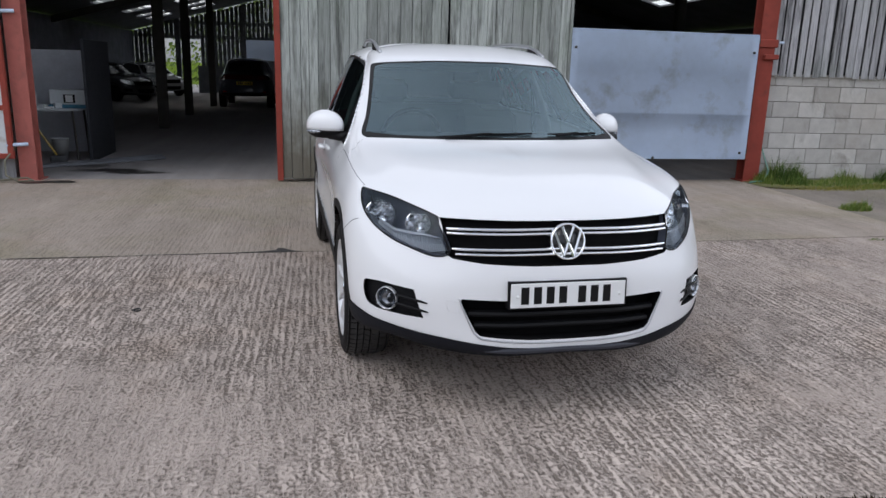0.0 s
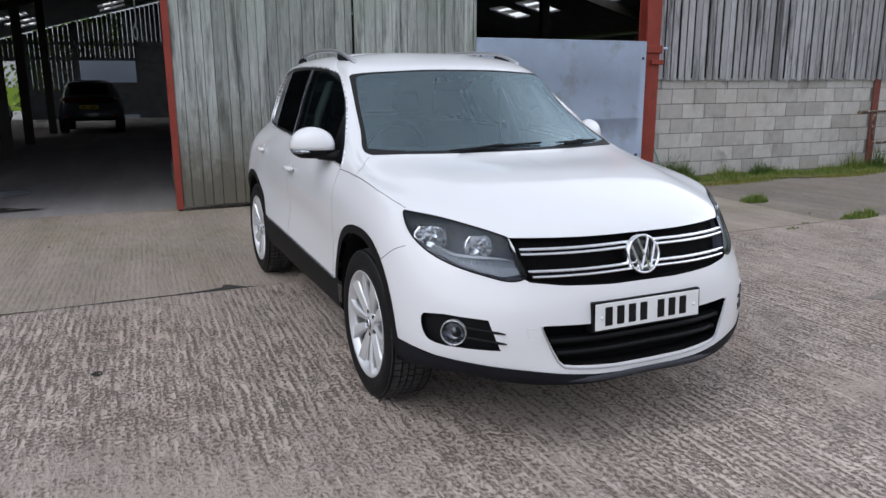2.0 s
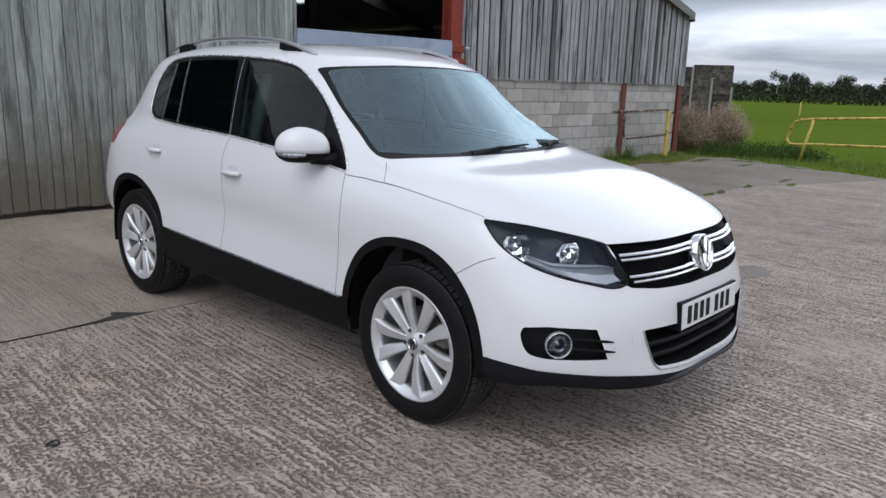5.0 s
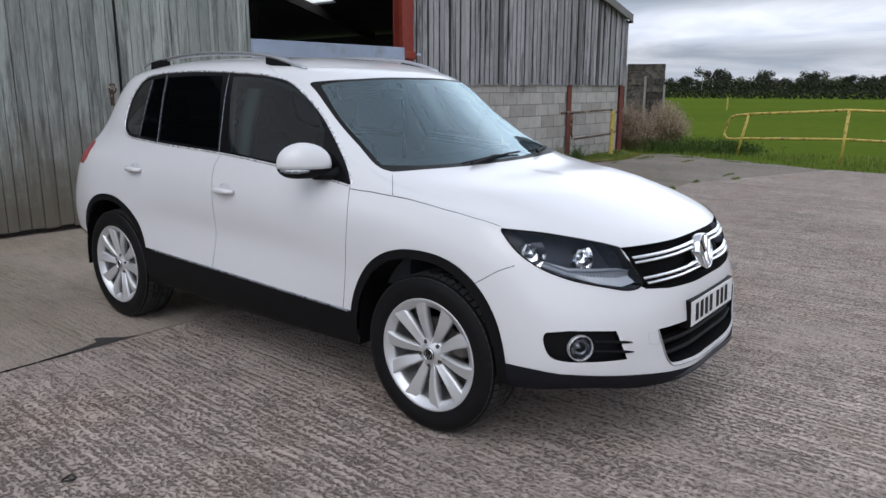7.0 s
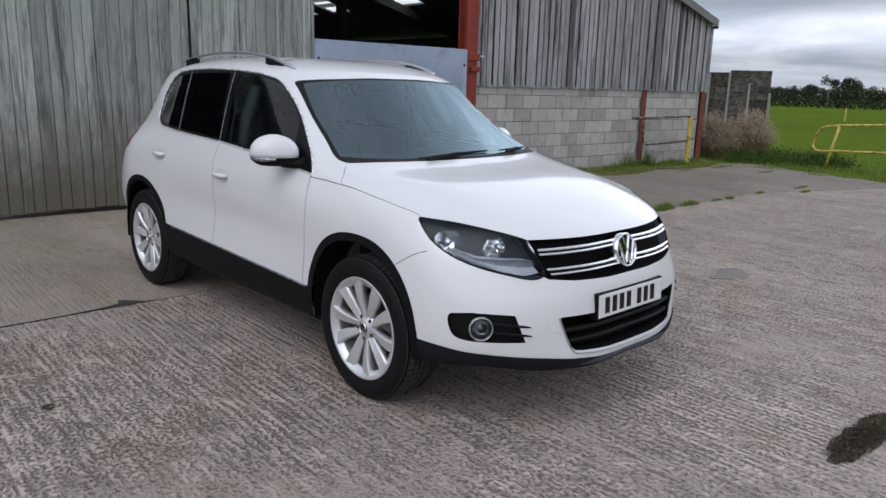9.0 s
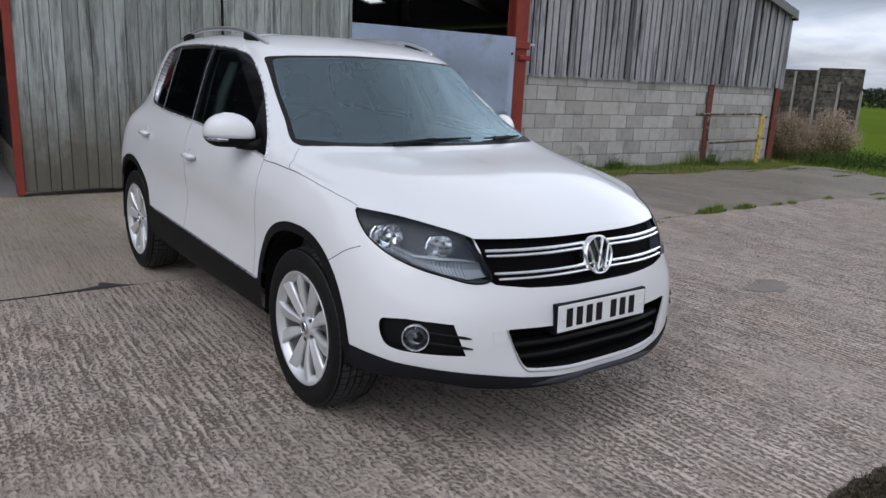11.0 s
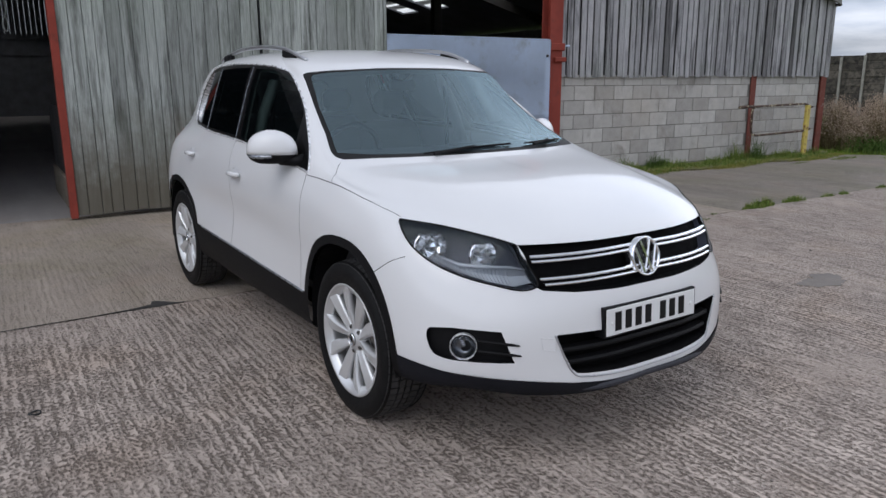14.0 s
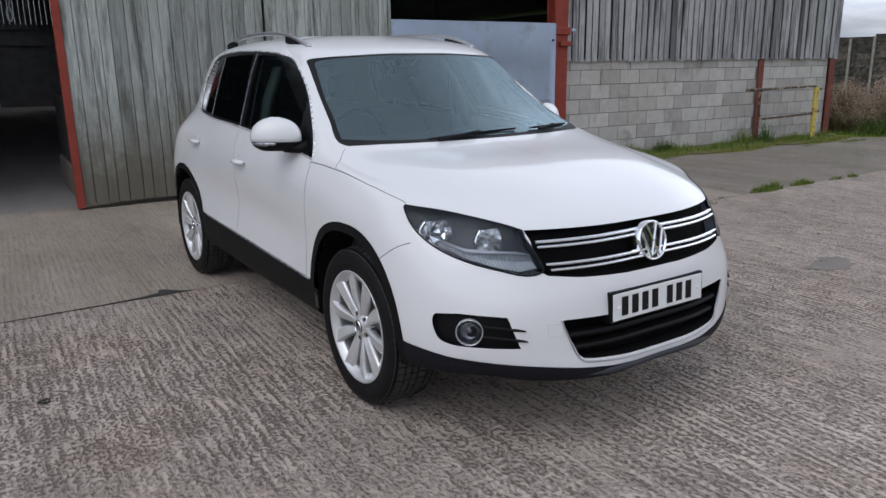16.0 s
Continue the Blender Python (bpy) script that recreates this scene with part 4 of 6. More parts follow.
def tree(turn, dist, height, wide, seed, trunk=.28, leaf="tree_leaf", lean=0.0, count=5200):
    r = random.Random(seed)
    t = thing("tree", "broad dark tree at the far field edge", "tree", "far trees", at=pose(*far_point(turn, dist)))
    bm = bmesh.new()
    tube(bm, [(0, 0, 0), (.02 * height + lean * .3, 0, height * trunk), (.03 * height + lean * .7, .02 * height, height * .62)], [height * .035, height * .026, height * .010], 8)
    for k in range(7):
        a, h = r.uniform(0, 6.28), height * r.uniform(trunk * .8, .6)
        e = Vector((math.cos(a) * wide * .35, math.sin(a) * wide * .35, h + height * .16))
        tube(bm, [(.02 * height, 0, h), e], [height * .014, height * .004], 6)
    part("trunk", bm, M["bark"], t)
    bm = bmesh.new()
    clumps = [(Vector((r.gauss(0, .20) * wide + lean, r.gauss(0, .20) * wide, height * (.12 + .70 * r.random() ** 1.25))), r.uniform(.13, .22) * wide) for _ in range(26)]
    for _ in range(count):
        c, s = r.choice(clumps)
        q = Vector((r.gauss(0, 1), r.gauss(0, 1), r.gauss(0, .8)))
        p = c + q.normalized() * s * r.random() ** .4
        if .06 * height < p.z < height * 1.02:
            leaf_quad(bm, p, r.uniform(.022, .045) * height, r)
    part("crown", bm, M[leaf], t)
    return t


# heights and widths of the crowns along the field's far edge, by the direction in which they stand
FAR_TREES = [(60.5, 4.2, 6), (63, 4.8, 6), (65.5, 4.0, 5), (67.4, 3.6, 5), (68.5, 3.9, 4.2), (69.7, 4.5, 4.4), (70.9, 3.8, 4.2), (72.0, 6.7, 6.6), (73.6, 4.1, 5.6), (75.0, 5.7, 5.4), (76.3, 3.9, 3.2),
             (77.3, 3.7, 4.7), (78.2, 6.1, 5.2), (79.4, 4.3, 4.7), (80.5, 4.8, 4.0), (81.5, 5.0, 5.8), (82.5, 4.9, 5.6), (84, 4.2, 6), (86, 5.6, 7), (88, 4.3, 6), (90.5, 5.2, 7)]
for k, (a, h, w) in enumerate(FAR_TREES):
    tree(a, 200 + (k * 5) % 9, h + .1, w * 1.2, 40 + k, .12, "olive_leaf" if k in (6, 8, 13) else "tree_leaf")
house = thing("house", "pale farmhouse with a dark roof among the far trees", "house", at=pose(*far_point(76.1, 204), 0, 0, -66))
bm = bmesh.new()
solid(bm, -2.9, 2.9, -1.8, 1.8, 0, 1.9)
part("wall", bm, worn("render_wall", (.26, .25, .235), .9), house)
bm = bmesh.new()
v = [bm.verts.new(p) for p in ((-3.2, -2.1, 1.8), (3.2, -2.1, 1.8), (3.2, 2.1, 1.8), (-3.2, 2.1, 1.8), (-2.6, 0, 3.3), (2.6, 0, 3.3))]
for q in ((0, 1, 5, 4), (2, 3, 4, 5), (1, 2, 5), (3, 0, 4), (3, 2, 1, 0)):
    bm.faces.new([v[i] for i in q])
part("roof", bm, worn("slate_roof", (.055, .052, .052), .9), house)
for x in (-1.9, 0, 1.9):
    bm = bmesh.new()
    solid(bm, x - .35, x + .35, -1.84, -1.79, .8, 1.5)
    part("window", bm, M["dark_steel"], house)
bm = bmesh.new()
tube(bm, [(0, 0, 0), (.03, 0, 4.6)], .08, 8)
lump("pole", bm, M["panel_post"], "thin pale pole among the far trees", "pole", at=pose(*far_point(70.9, 185)))
bm = bmesh.new()
tube(bm, [(0, 0, 0), (.04, 0, .85)], .045, 8)
lump("field_post", bm, M["yellow"], "short yellowed post standing in the field", "post", at=pose(49.1, 14.6, -.07))
# leaves behind the barn's far door
bm = bmesh.new()
for _ in range(2600):
    leaf_quad(bm, Vector((r.uniform(-11, -1), DEEP + 9 + r.gauss(0, 1.2), r.random() ** .7 * 5.5)), r.uniform(.08, .2), r)
lump("far_bushes", bm, M["bright_leaf"], "bright green trees behind the barn", "bushes", kind="stuff", at=BARN)

# ---- the shape of the car's skin: sections from the sill up to the roof's middle ----
# Each section runs from the sill to the roof's middle line: (half width, along, up). The front axle is along = 0, the tail at +3.5.
from mathutils.bvhtree import BVHTree

SECTIONS = []


def section(*points):
    SECTIONS.append([Vector(p) for p in points])


# nose, middle
section((0, -.80, .268), (0, -.902, .277), (0, -.898, .40), (0, -.888, .56), (0, -.868, .66), (0, -.805, .815), (0, -.725, .880),
        (0, -.30, 1.008), (0, .20, 1.083), (0, .52, 1.290), (0, .85, 1.505), (0, 1.22, 1.598), (0, 1.45, 1.618))
section((.30, -.79, .268), (.30, -.894, .276), (.30, -.886, .40), (.30, -.874, .56), (.30, -.852, .66), (.30, -.790, .812), (.30, -.708, .876),
        (.30, -.30, 1.004), (.33, .225, 1.083), (.30, .54, 1.287), (.29, .865, 1.502), (.27, 1.22, 1.594), (0, 1.47, 1.619))
section((.50, -.715, .272), (.535, -.802, .284), (.562, -.806, .40), (.56, -.798, .55), (.55, -.765, .66), (.545, -.715, .79), (.545, -.655, .856),
        (.54, -.28, .990), (.58, .285, 1.085), (.51, .598, 1.282), (.49, .90, 1.492), (.44, 1.25, 1.584), (0, 1.50, 1.620))
section((.67, -.57, .284), (.708, -.668, .305), (.752, -.658, .40), (.756, -.632, .56), (.742, -.590, .68), (.720, -.530, .80), (.700, -.475, .882),
        (.66, -.15, .988), (.71, .360, 1.086), (.612, .676, 1.277), (.575, .948, 1.482), (.52, 1.28, 1.574), (0, 1.54, 1.622))
section((.80, -.40, .27), (.842, -.47, .30), (.872, -.445, .40), (.880, -.420, .56), (.872, -.395, .69), (.852, -.355, .82), (.815, -.315, .908),
        (.76, -.02, .988), (.758, .368, 1.078), (.652, .722, 1.277), (.605, .976, 1.473), (.54, 1.31, 1.568), (0, 1.57, 1.623))
# wing over the front wheel
section((.82, 0, .25), (.875, 0, .285), (.895, 0, .42), (.905, 0, .60), (.905, 0, .74), (.888, 0, .865), (.848, 0, .955),
        (.795, .27, 1.022), (.768, .45, 1.092), (.680, .76, 1.290), (.620, 1.01, 1.470), (.545, 1.34, 1.567), (0, 1.60, 1.624))
# foot of the windscreen pillar
section((.81, .46, .25), (.868, .46, .28), (.890, .46, .40), (.892, .46, .63), (.899, .46, .78), (.888, .46, .90), (.832, .47, 1.008),
        (.792, .56, 1.090), (.750, .69, 1.192), (.698, .88, 1.330), (.636, 1.09, 1.465), (.55, 1.38, 1.568), (0, 1.64, 1.625))
# front door
section((.80, 1.0, .24), (.855, 1.0, .27), (.894, 1.0, .40), (.876, 1.0, .66), (.892, 1.0, .80), (.885, 1.0, .93), (.845, 1.0, 1.075),
        (.802, 1.03, 1.175), (.760, 1.06, 1.275), (.708, 1.12, 1.390), (.648, 1.24, 1.505), (.50, 1.46, 1.590), (0, 1.74, 1.627))
section((.80, 1.5, .24), (.855, 1.5, .27), (.896, 1.5, .41), (.874, 1.5, .67), (.892, 1.5, .82), (.883, 1.5, .96), (.840, 1.5, 1.108),
        (.795, 1.5, 1.22), (.750, 1.5, 1.33), (.700, 1.5, 1.44), (.630, 1.53, 1.548), (.44, 1.64, 1.605), (0, 1.88, 1.628))
# rear door
section((.80, 2.0, .25), (.855, 2.0, .28), (.898, 2.0, .43), (.880, 2.0, .68), (.894, 2.0, .82), (.876, 2.0, .98), (.818, 2.0, 1.125),
        (.776, 2.0, 1.23), (.733, 2.0, 1.34), (.687, 2.0, 1.45), (.622, 2.02, 1.552), (.43, 2.05, 1.608), (0, 2.12, 1.627))
section((.82, 2.55, .27), (.868, 2.55, .30), (.890, 2.55, .44), (.900, 2.55, .62), (.896, 2.55, .79), (.850, 2.55, .99), (.752, 2.55, 1.132),
        (.720, 2.53, 1.23), (.686, 2.51, 1.33), (.648, 2.48, 1.43), (.595, 2.44, 1.540), (.42, 2.40, 1.598), (0, 2.34, 1.620))
# tail
section((.75, 3.0, .39), (.80, 3.0, .41), (.850, 3.0, .48), (.866, 3.0, .62), (.858, 3.0, .80), (.790, 3.04, 1.0), (.675, 2.99, 1.128),
        (.652, 2.93, 1.22), (.626, 2.87, 1.33), (.596, 2.82, 1.43), (.548, 2.76, 1.520), (.40, 2.62, 1.577), (0, 2.48, 1.612))
section((.62, 3.26, .40), (.66, 3.30, .42), (.715, 3.36, .49), (.735, 3.365, .62), (.725, 3.335, .80), (.695, 3.26, 1.0), (.605, 3.20, 1.128),
        (.575, 3.12, 1.22), (.547, 3.05, 1.33), (.518, 2.98, 1.43), (.472, 2.89, 1.520), (.35, 2.70, 1.575), (0, 2.55, 1.608))
section((.31, 3.38, .40), (.33, 3.42, .42), (.35, 3.475, .49), (.36, 3.475, .62), (.36, 3.440, .80), (.35, 3.375, 1.0), (.33, 3.32, 1.128),
        (.31, 3.23, 1.22), (.29, 3.15, 1.33), (.28, 3.07, 1.43), (.26, 2.96, 1.525), (.20, 2.74, 1.580), (0, 2.59, 1.606))
section((0, 3.40, .40), (0, 3.44, .42), (0, 3.495, .49), (0, 3.495, .62), (0, 3.46, .80), (0, 3.395, 1.0), (0, 3.34, 1.128),
        (0, 3.25, 1.22), (0, 3.17, 1.33), (0, 3.09, 1.43), (0, 2.98, 1.527), (0, 2.76, 1.581), (0, 2.61, 1.606))


def glide(p, q, r, s, t):
    """A smooth step from q to r (centripetal, so that unequal steps do not overshoot)."""
    a, b, c = (max((v - u).length, 1e-4) ** .5 for u, v in ((p, q), (q, r), (r, s)))
    m = (q - p) / a - (r - p) / (a + b) + (r - q) / b
    n = (r - q) / b - (s - q) / (b + c) + (s - r) / c
    m, n = m * b, n * b
    return q * (2 * t ** 3 - 3 * t ** 2 + 1) + m * (t ** 3 - 2 * t ** 2 + t) + r * (3 * t ** 2 - 2 * t ** 3) + n * (t ** 3 - t ** 2)


def refine(points, steps, before, after):
    out, run = [], [before, *points, after]
    for i in range(1, len(run) - 2):
        for j in range(steps):
            out.append(glide(run[i - 1], run[i], run[i + 1], run[i + 2], j / steps))
    return out + [points[-1]]


def skin_grid(across, up):
    """The half skin as a grid of points, on the car's right side (x below 0)."""
    lines = []
    for s in SECTIONS:
        lines.append(refine(s, up, s[0] * 2 - s[1], Vector((-s[-2].x, s[-2].y, s[-2].z))))
    rows = []
    for k in range(len(lines[0])):
        run = [l[k] for l in lines]
        flip = lambda v: Vector((-v.x, v.y, v.z))
        rows.append([flip(v) for v in refine(run, across, flip(run[1]), flip(run[-2]))])
    return rows

# ---- paint, glass and trim of the car ----
def make_paint(name, base, gloss=.38):
    s = Shade(name, base, gloss, 0, Coat_Weight=1.0, Coat_Roughness=.09, Coat_IOR=1.42)
    dust = s.noise(1.1, 4, .55)
    s.colour(s.mix(s.level(dust, .42, .8, 0, .16), base, tuple(x * .84 for x in base)))
    s.rough(s.level(dust, .3, .7, gloss, gloss + .12))
    return s.m


def make_glass(name, tint, gloss=1.5, film=0.0, sheen=(1, 1, 1)):
    """A thin pane: see-through with a tint, reflecting more at a low angle; film: dust on it and a painted bluish haze.
    """
    s = Shade(name)
    clear, shine = s.node("ShaderNodeBsdfTransparent", Color=(*tint, 1)), s.node("ShaderNodeBsdfGlossy", Roughness=.02, Color=(*sheen, 1))
    fres = s.node("ShaderNodeFresnel", IOR=gloss)
    mix = s.n.new("ShaderNodeMixShader")
    s.link(fres.outputs[0], mix.inputs[0])
    s.link(clear.outputs[0], mix.inputs[1])
    s.link(shine.outputs[0], mix.inputs[2])
    out = mix.outputs[0]
    if film:
        # besides dust, this blue stands in for the milky reflection on the windscreen
        dust = s.node("ShaderNodeBsdfDiffuse", Color=(.36, .52, .63, 1))
        m2 = s.n.new("ShaderNodeMixShader")
        s.link(s.level(s.noise(1.2, 3, .5), .3, .7, film * .8, film * 1.2), m2.inputs[0])
        s.link(out, m2.inputs[1])
        s.link(dust.outputs[0], m2.inputs[2])
        out = m2.outputs[0]
    s.link(out, s.n["Material Output"].inputs["Surface"])
    return s.m


M["paint"] = make_paint("white_car_paint", (.715, .722, .735))
M["dark_paint"] = make_paint("dark_car_paint", (.012, .014, .02))
M["blue_paint"] = make_paint("dark_blue_car_paint", (.015, .02, .04))
M["silver_paint"] = make_paint("pale_grey_car_paint", (.28, .29, .30))
M["fog_inside"] = worn("dull_fog_bowl", (.20, .205, .22), .16, .85, 40, 4, .2, .0003)
M["screen"] = make_glass("windscreen_glass", (.84, .94, .97), 2.15, .050, (.74, .94, 1.0))
M["side_glass"] = make_glass("side_window_glass", (.24, .29, .285), 1.30, .003)
M["privacy"] = make_glass("dark_privacy_glass", (.05, .055, .055), 1.24, .003)
M["lens"] = make_glass("clear_lamp_lens", (.93, .95, .97), 1.33, 0.0, (.80, .90, 1.0))
M["plastic"] = worn("black_moulded_plastic", (.004, .0041, .005), .6, 0, 160, 6, .25, .0006, Specular_IOR_Level=.18)
M["lip"] = worn("dark_grey_plastic", (.010, .0105, .014), .65, 0, 160, 5, .25, .0006, Specular_IOR_Level=.15)
M["gloss_black"] = worn("gloss_black", (.008, .008, .009), .14, 0, 40, 3, .2, .0001)
M["frame_black"] = worn("satin_black_frame", (.005, .0052, .006), .35, 0, 40, 3, .2, .0001, Specular_IOR_Level=.12)
M["rubber"] = worn("tyre_rubber", (.006, .006, .0065), .62, 0, 130, 9, .3, .0012, (.022, .021, .020), (.62, .9), Specular_IOR_Level=.18)
# paler than the sidewall: grey sheen on the tread blocks is painted in
M["tread"] = worn("sheen_tread_rubber", (.030, .030, .031), .6, 0, 130, 9, .3, .0012, (.05, .048, .045), (.5, .8))
M["alloy"] = worn("silver_alloy", (.66, .67, .68), .36, .55, 30, 5, .05, .0001, (.42, .41, .39), (.66, .9))
M["rail"] = worn("dull_silver_rail", (.46, .47, .49), .34, .8, 40, 4, .08, .0001)
M["chrome"] = worn("chrome", (.80, .81, .83), .10, 1.0, 30, 4, .06, .0001)
M["satin"] = worn("satin_silver_trim", (.74, .75, .77), .28, .6, 40, 4, .08, .0002)
M["lamp_shell"] = worn("dark_lamp_housing", (.062, .068, .092), .3, .0, 40, 4, .2, .0002, Specular_IOR_Level=.15)
M["lamp_silver"] = worn("silver_lamp_bowl", (.86, .87, .88), .3, .0, 40, 4, .12, .0002)
M["lamp_bowl"] = worn("bright_faceted_bowl", (.93, .94, .96), .05, 1.0, 40, 4, .08, .0002)
M["lamp_rib"] = worn("dull_ribbed_silver", (.36, .38, .41), .38, .4, 40, 4, .12, .0002)
M["lamp_grey"] = worn("grey_lamp_trim", (.26, .28, .31), .28, .6, 40, 4, .12, .0002)
M["red_lens"] = worn("red_lamp_lens", (.38, .012, .015), .12, 0, 20, 3, .2, .0002)
M["dark_lens"] = worn("dark_red_lens", (.06, .004, .005), .15, 0, 20, 3, .2, .0002)
M["plate"] = worn("white_plate", (.74, .75, .75), .38, 0, 40, 4, .05, .0002)
M["plate_yellow"] = worn("yellow_plate", (.70, .50, .03), .4, 0, 40, 4, .05, .0002)
M["gap"] = worn("dark_gap", (.07, .07, .075), .8, 0, 40, 4, .2, .0001)
M["void"] = worn("matt_black", (.0035, .0035, .004), .85, 0, 40, 4, .2, .0001, Specular_IOR_Level=.1)
M["ink"] = worn("black_print", (.006, .006, .0065), .5, 0, 40, 4, .2, .0001, Specular_IOR_Level=.2)
M["cabin"] = worn("dark_cabin_trim", (.06, .063, .068), .8, 0, 60, 4, .3, .001)
M["cloth"] = worn("charcoal_seat_cloth", (.15, .155, .16), .95, 0, 200, 8, .3, .001)
M["lining"] = worn("pale_headlining", (.42, .44, .43), .95, 0, 90, 6, .1, .001)
M["brake"] = worn("brake_iron", (.20, .19, .18), .45, .8, 60, 5, .2, .0004, (.14, .07, .04), (.55, .75))

SIDE, FRONT, TOP = (Vector((0, 1, 0)), Vector((0, 0, 1))), (Vector((1, 0, 0)), Vector((0, 0, 1))), (Vector((1, 0, 0)), Vector((0, 1, 0)))
CORNER = (Vector((.755, -.656, 0)), Vector((0, 0, 1)))


def inside(p, outline):
    x, y = p
    hit = False
    for (a, b), (c, d) in zip(outline, outline[1:] + outline[:1]):
        if (b > y) != (d > y) and x < (c - a) * (y - b) / (d - b) + a:
            hit = not hit
    return hit


def rounded(points, steps=5, closed=True):
    """A smooth run through the points."""
    p = [Vector((*q, 0)) if len(q) == 2 else Vector(q) for q in points]
    n, out = len(p), []
    for i in range(n if closed else n - 1):
        a, d = (p[(i - 1) % n], p[(i + 2) % n]) if closed else (p[max(i - 1, 0)], p[min(i + 2, n - 1)])
        for k in range(steps):
            out.append(glide(a, p[i], p[(i + 1) % n], d, k / steps))
    if not closed:
        out.append(p[-1])
    return [tuple(v[:len(points[0])]) for v in out]


def strip(line, half):
    """A thin band along a line, as an outline."""
    v = [Vector(p) for p in line]
    left, right = [], []
    for i, p in enumerate(v):
        d = (v[min(i + 1, len(v) - 1)] - v[max(i - 1, 0)]).normalized()
        s = Vector((-d.y, d.x)) * half
        left.append(tuple(p + s))
        right.append(tuple(p - s))
    return left + right[::-1]


class Skin:
    """The right half of a car's skin, cut along outlines into panels."""

    def __init__(self, across, up):
        rows = skin_grid(across, up)
        self.bm = bm = bmesh.new()
        self.n, self.tag = bm.verts.layers.float_vector.new("n"), bm.faces.layers.int.new("tag")
        h, w = len(rows), len(rows[0])
        grid = [[bm.verts.new(p) for p in r] for r in rows]
        for k in range(h):
            for i in range(w):
                u = (rows[k][i + 1] - rows[k][i - 1]) if 0 < i < w - 1 else Vector((1, 0, 0)) * (1 if i else -1)
                v = rows[min(k + 1, h - 1)][i] - rows[max(k - 1, 0)][i]
                if k >= h - 2:
                    nn = Vector((0, 0, 1))
                else:
                    nn = u.cross(v)
                    nn = nn.normalized() if nn.length > 1e-9 else Vector((0, 0, 1))
                    if i in (0, w - 1):
                        nn = Vector((0, nn.y, nn.z)).normalized()
                if nn.dot(rows[k][i] - Vector((0, rows[k][i].y * .4 + .7, .55))) < 0:
                    nn = -nn
                grid[k][i][self.n] = nn
        for k in range(h - 1):
            for i in range(w - 1):
                bm.faces.new((grid[k][i], grid[k][i + 1], grid[k + 1][i + 1], grid[k + 1][i]))
        self.tree = BVHTree.FromBMesh(bm)
        # ease the shading over the skin, so that the panels roll evenly
        for _ in range(7):
            eased = {}
            for k in range(1, h - 2):
                for i in range(1, w - 1):
                    s = Vector(grid[k][i][self.n]) * 2
                    for a, b in ((k - 1, i), (k + 1, i), (k, i - 1), (k, i + 1)):
                        s += Vector(grid[a][b][self.n])
                    eased[k, i] = s.normalized()
            for (k, i), s in eased.items():
                grid[k][i][self.n] = s

    def hit(self, start, way):
        p, n, _, _ = self.tree.ray_cast(Vector(start), Vector(way))
        return p

    def side(self, y, z):
        return self.hit((-3, y, z), (1, 0, 0))

    def proud(self, y, z, by):
        """A point of the flank, moved out of the skin."""
        p, n, _, _ = self.tree.ray_cast(Vector((-3, y, z)), Vector((1, 0, 0)))
        return p + (n if n.x < 0 else -n) * by

    def front(self, x, z):
        return self.hit((min(x, -1e-4), -3, z), (0, 1, 0))

    def corner(self, a, b):
        n = Vector((-.656, -.755, 0))
        return self.hit(CORNER[0] * a + CORNER[1] * b + n * 3, -n)

    def top(self, x, y):
        return self.hit((min(x, -1e-4), y, 3), (0, 0, -1))

    def carve(self, value, axes, outline, allow, over=None):
        """Cut the skin along the outline, seen along the axes' normal, and give what lies inside that value."""
        bm, (A, B) = self.bm, axes
        N = A.cross(B)
        xs, ys = [p[0] for p in outline], [p[1] for p in outline]
        lo, hi = (min(xs) - .06, min(ys) - .06), (max(xs) + .06, max(ys) + .06)
        faces = set()
        for f in bm.faces:
            c = f.calc_center_median()
            a, b = c.dot(A), c.dot(B)
            if lo[0] < a < hi[0] and lo[1] < b < hi[1] and allow(c):
                faces.add(f)
        for p, q in zip(outline, outline[1:] + outline[:1]):
            if math.hypot(p[0] - q[0], p[1] - q[1]) < 1e-6:
                continue
            bx, by = sorted((p[0], q[0])), sorted((p[1], q[1]))
            near = []
            for f in faces:
                aa, bb = [v.co.dot(A) for v in f.verts], [v.co.dot(B) for v in f.verts]
                if max(aa) > bx[0] - .002 and min(aa) < bx[1] + .002 and max(bb) > by[0] - .002 and min(bb) < by[1] + .002:
                    near.append(f)
            if not near:
                continue
            geom = list({v for f in near for v in f.verts}) + list({e for f in near for e in f.edges}) + near
            run = A * (q[0] - p[0]) + B * (q[1] - p[1])
            r = bmesh.ops.bisect_plane(bm, geom=geom, dist=1e-5, plane_co=A * p[0] + B * p[1], plane_no=run.cross(N).normalized())
            faces = {f for f in faces if f.is_valid} | {g for g in r["geom"] if isinstance(g, bmesh.types.BMFace)}
        for f in faces:
            c = f.calc_center_median()
            if inside((c.dot(A), c.dot(B)), outline) and (over is None or f[self.tag] in over):
                f[self.tag] = value

    def take(self, *values, flip=False):
        """The points, normals and faces of the panels with these values."""
        index, pts, nrm, faces = {}, [], [], []
        for f in self.bm.faces:
            if f[self.tag] in values:
                for v in f.verts:
                    if v not in index:
                        index[v] = len(pts)
                        pts.append(v.co.copy())
                        nrm.append(Vector(v[self.n]).normalized())
                q = [index[v] for v in f.verts]
                faces.append(q)
        if flip:
            for v in pts + nrm:
                v.x = -v.x
            faces = [q[::-1] for q in faces]
        return pts, nrm, faces


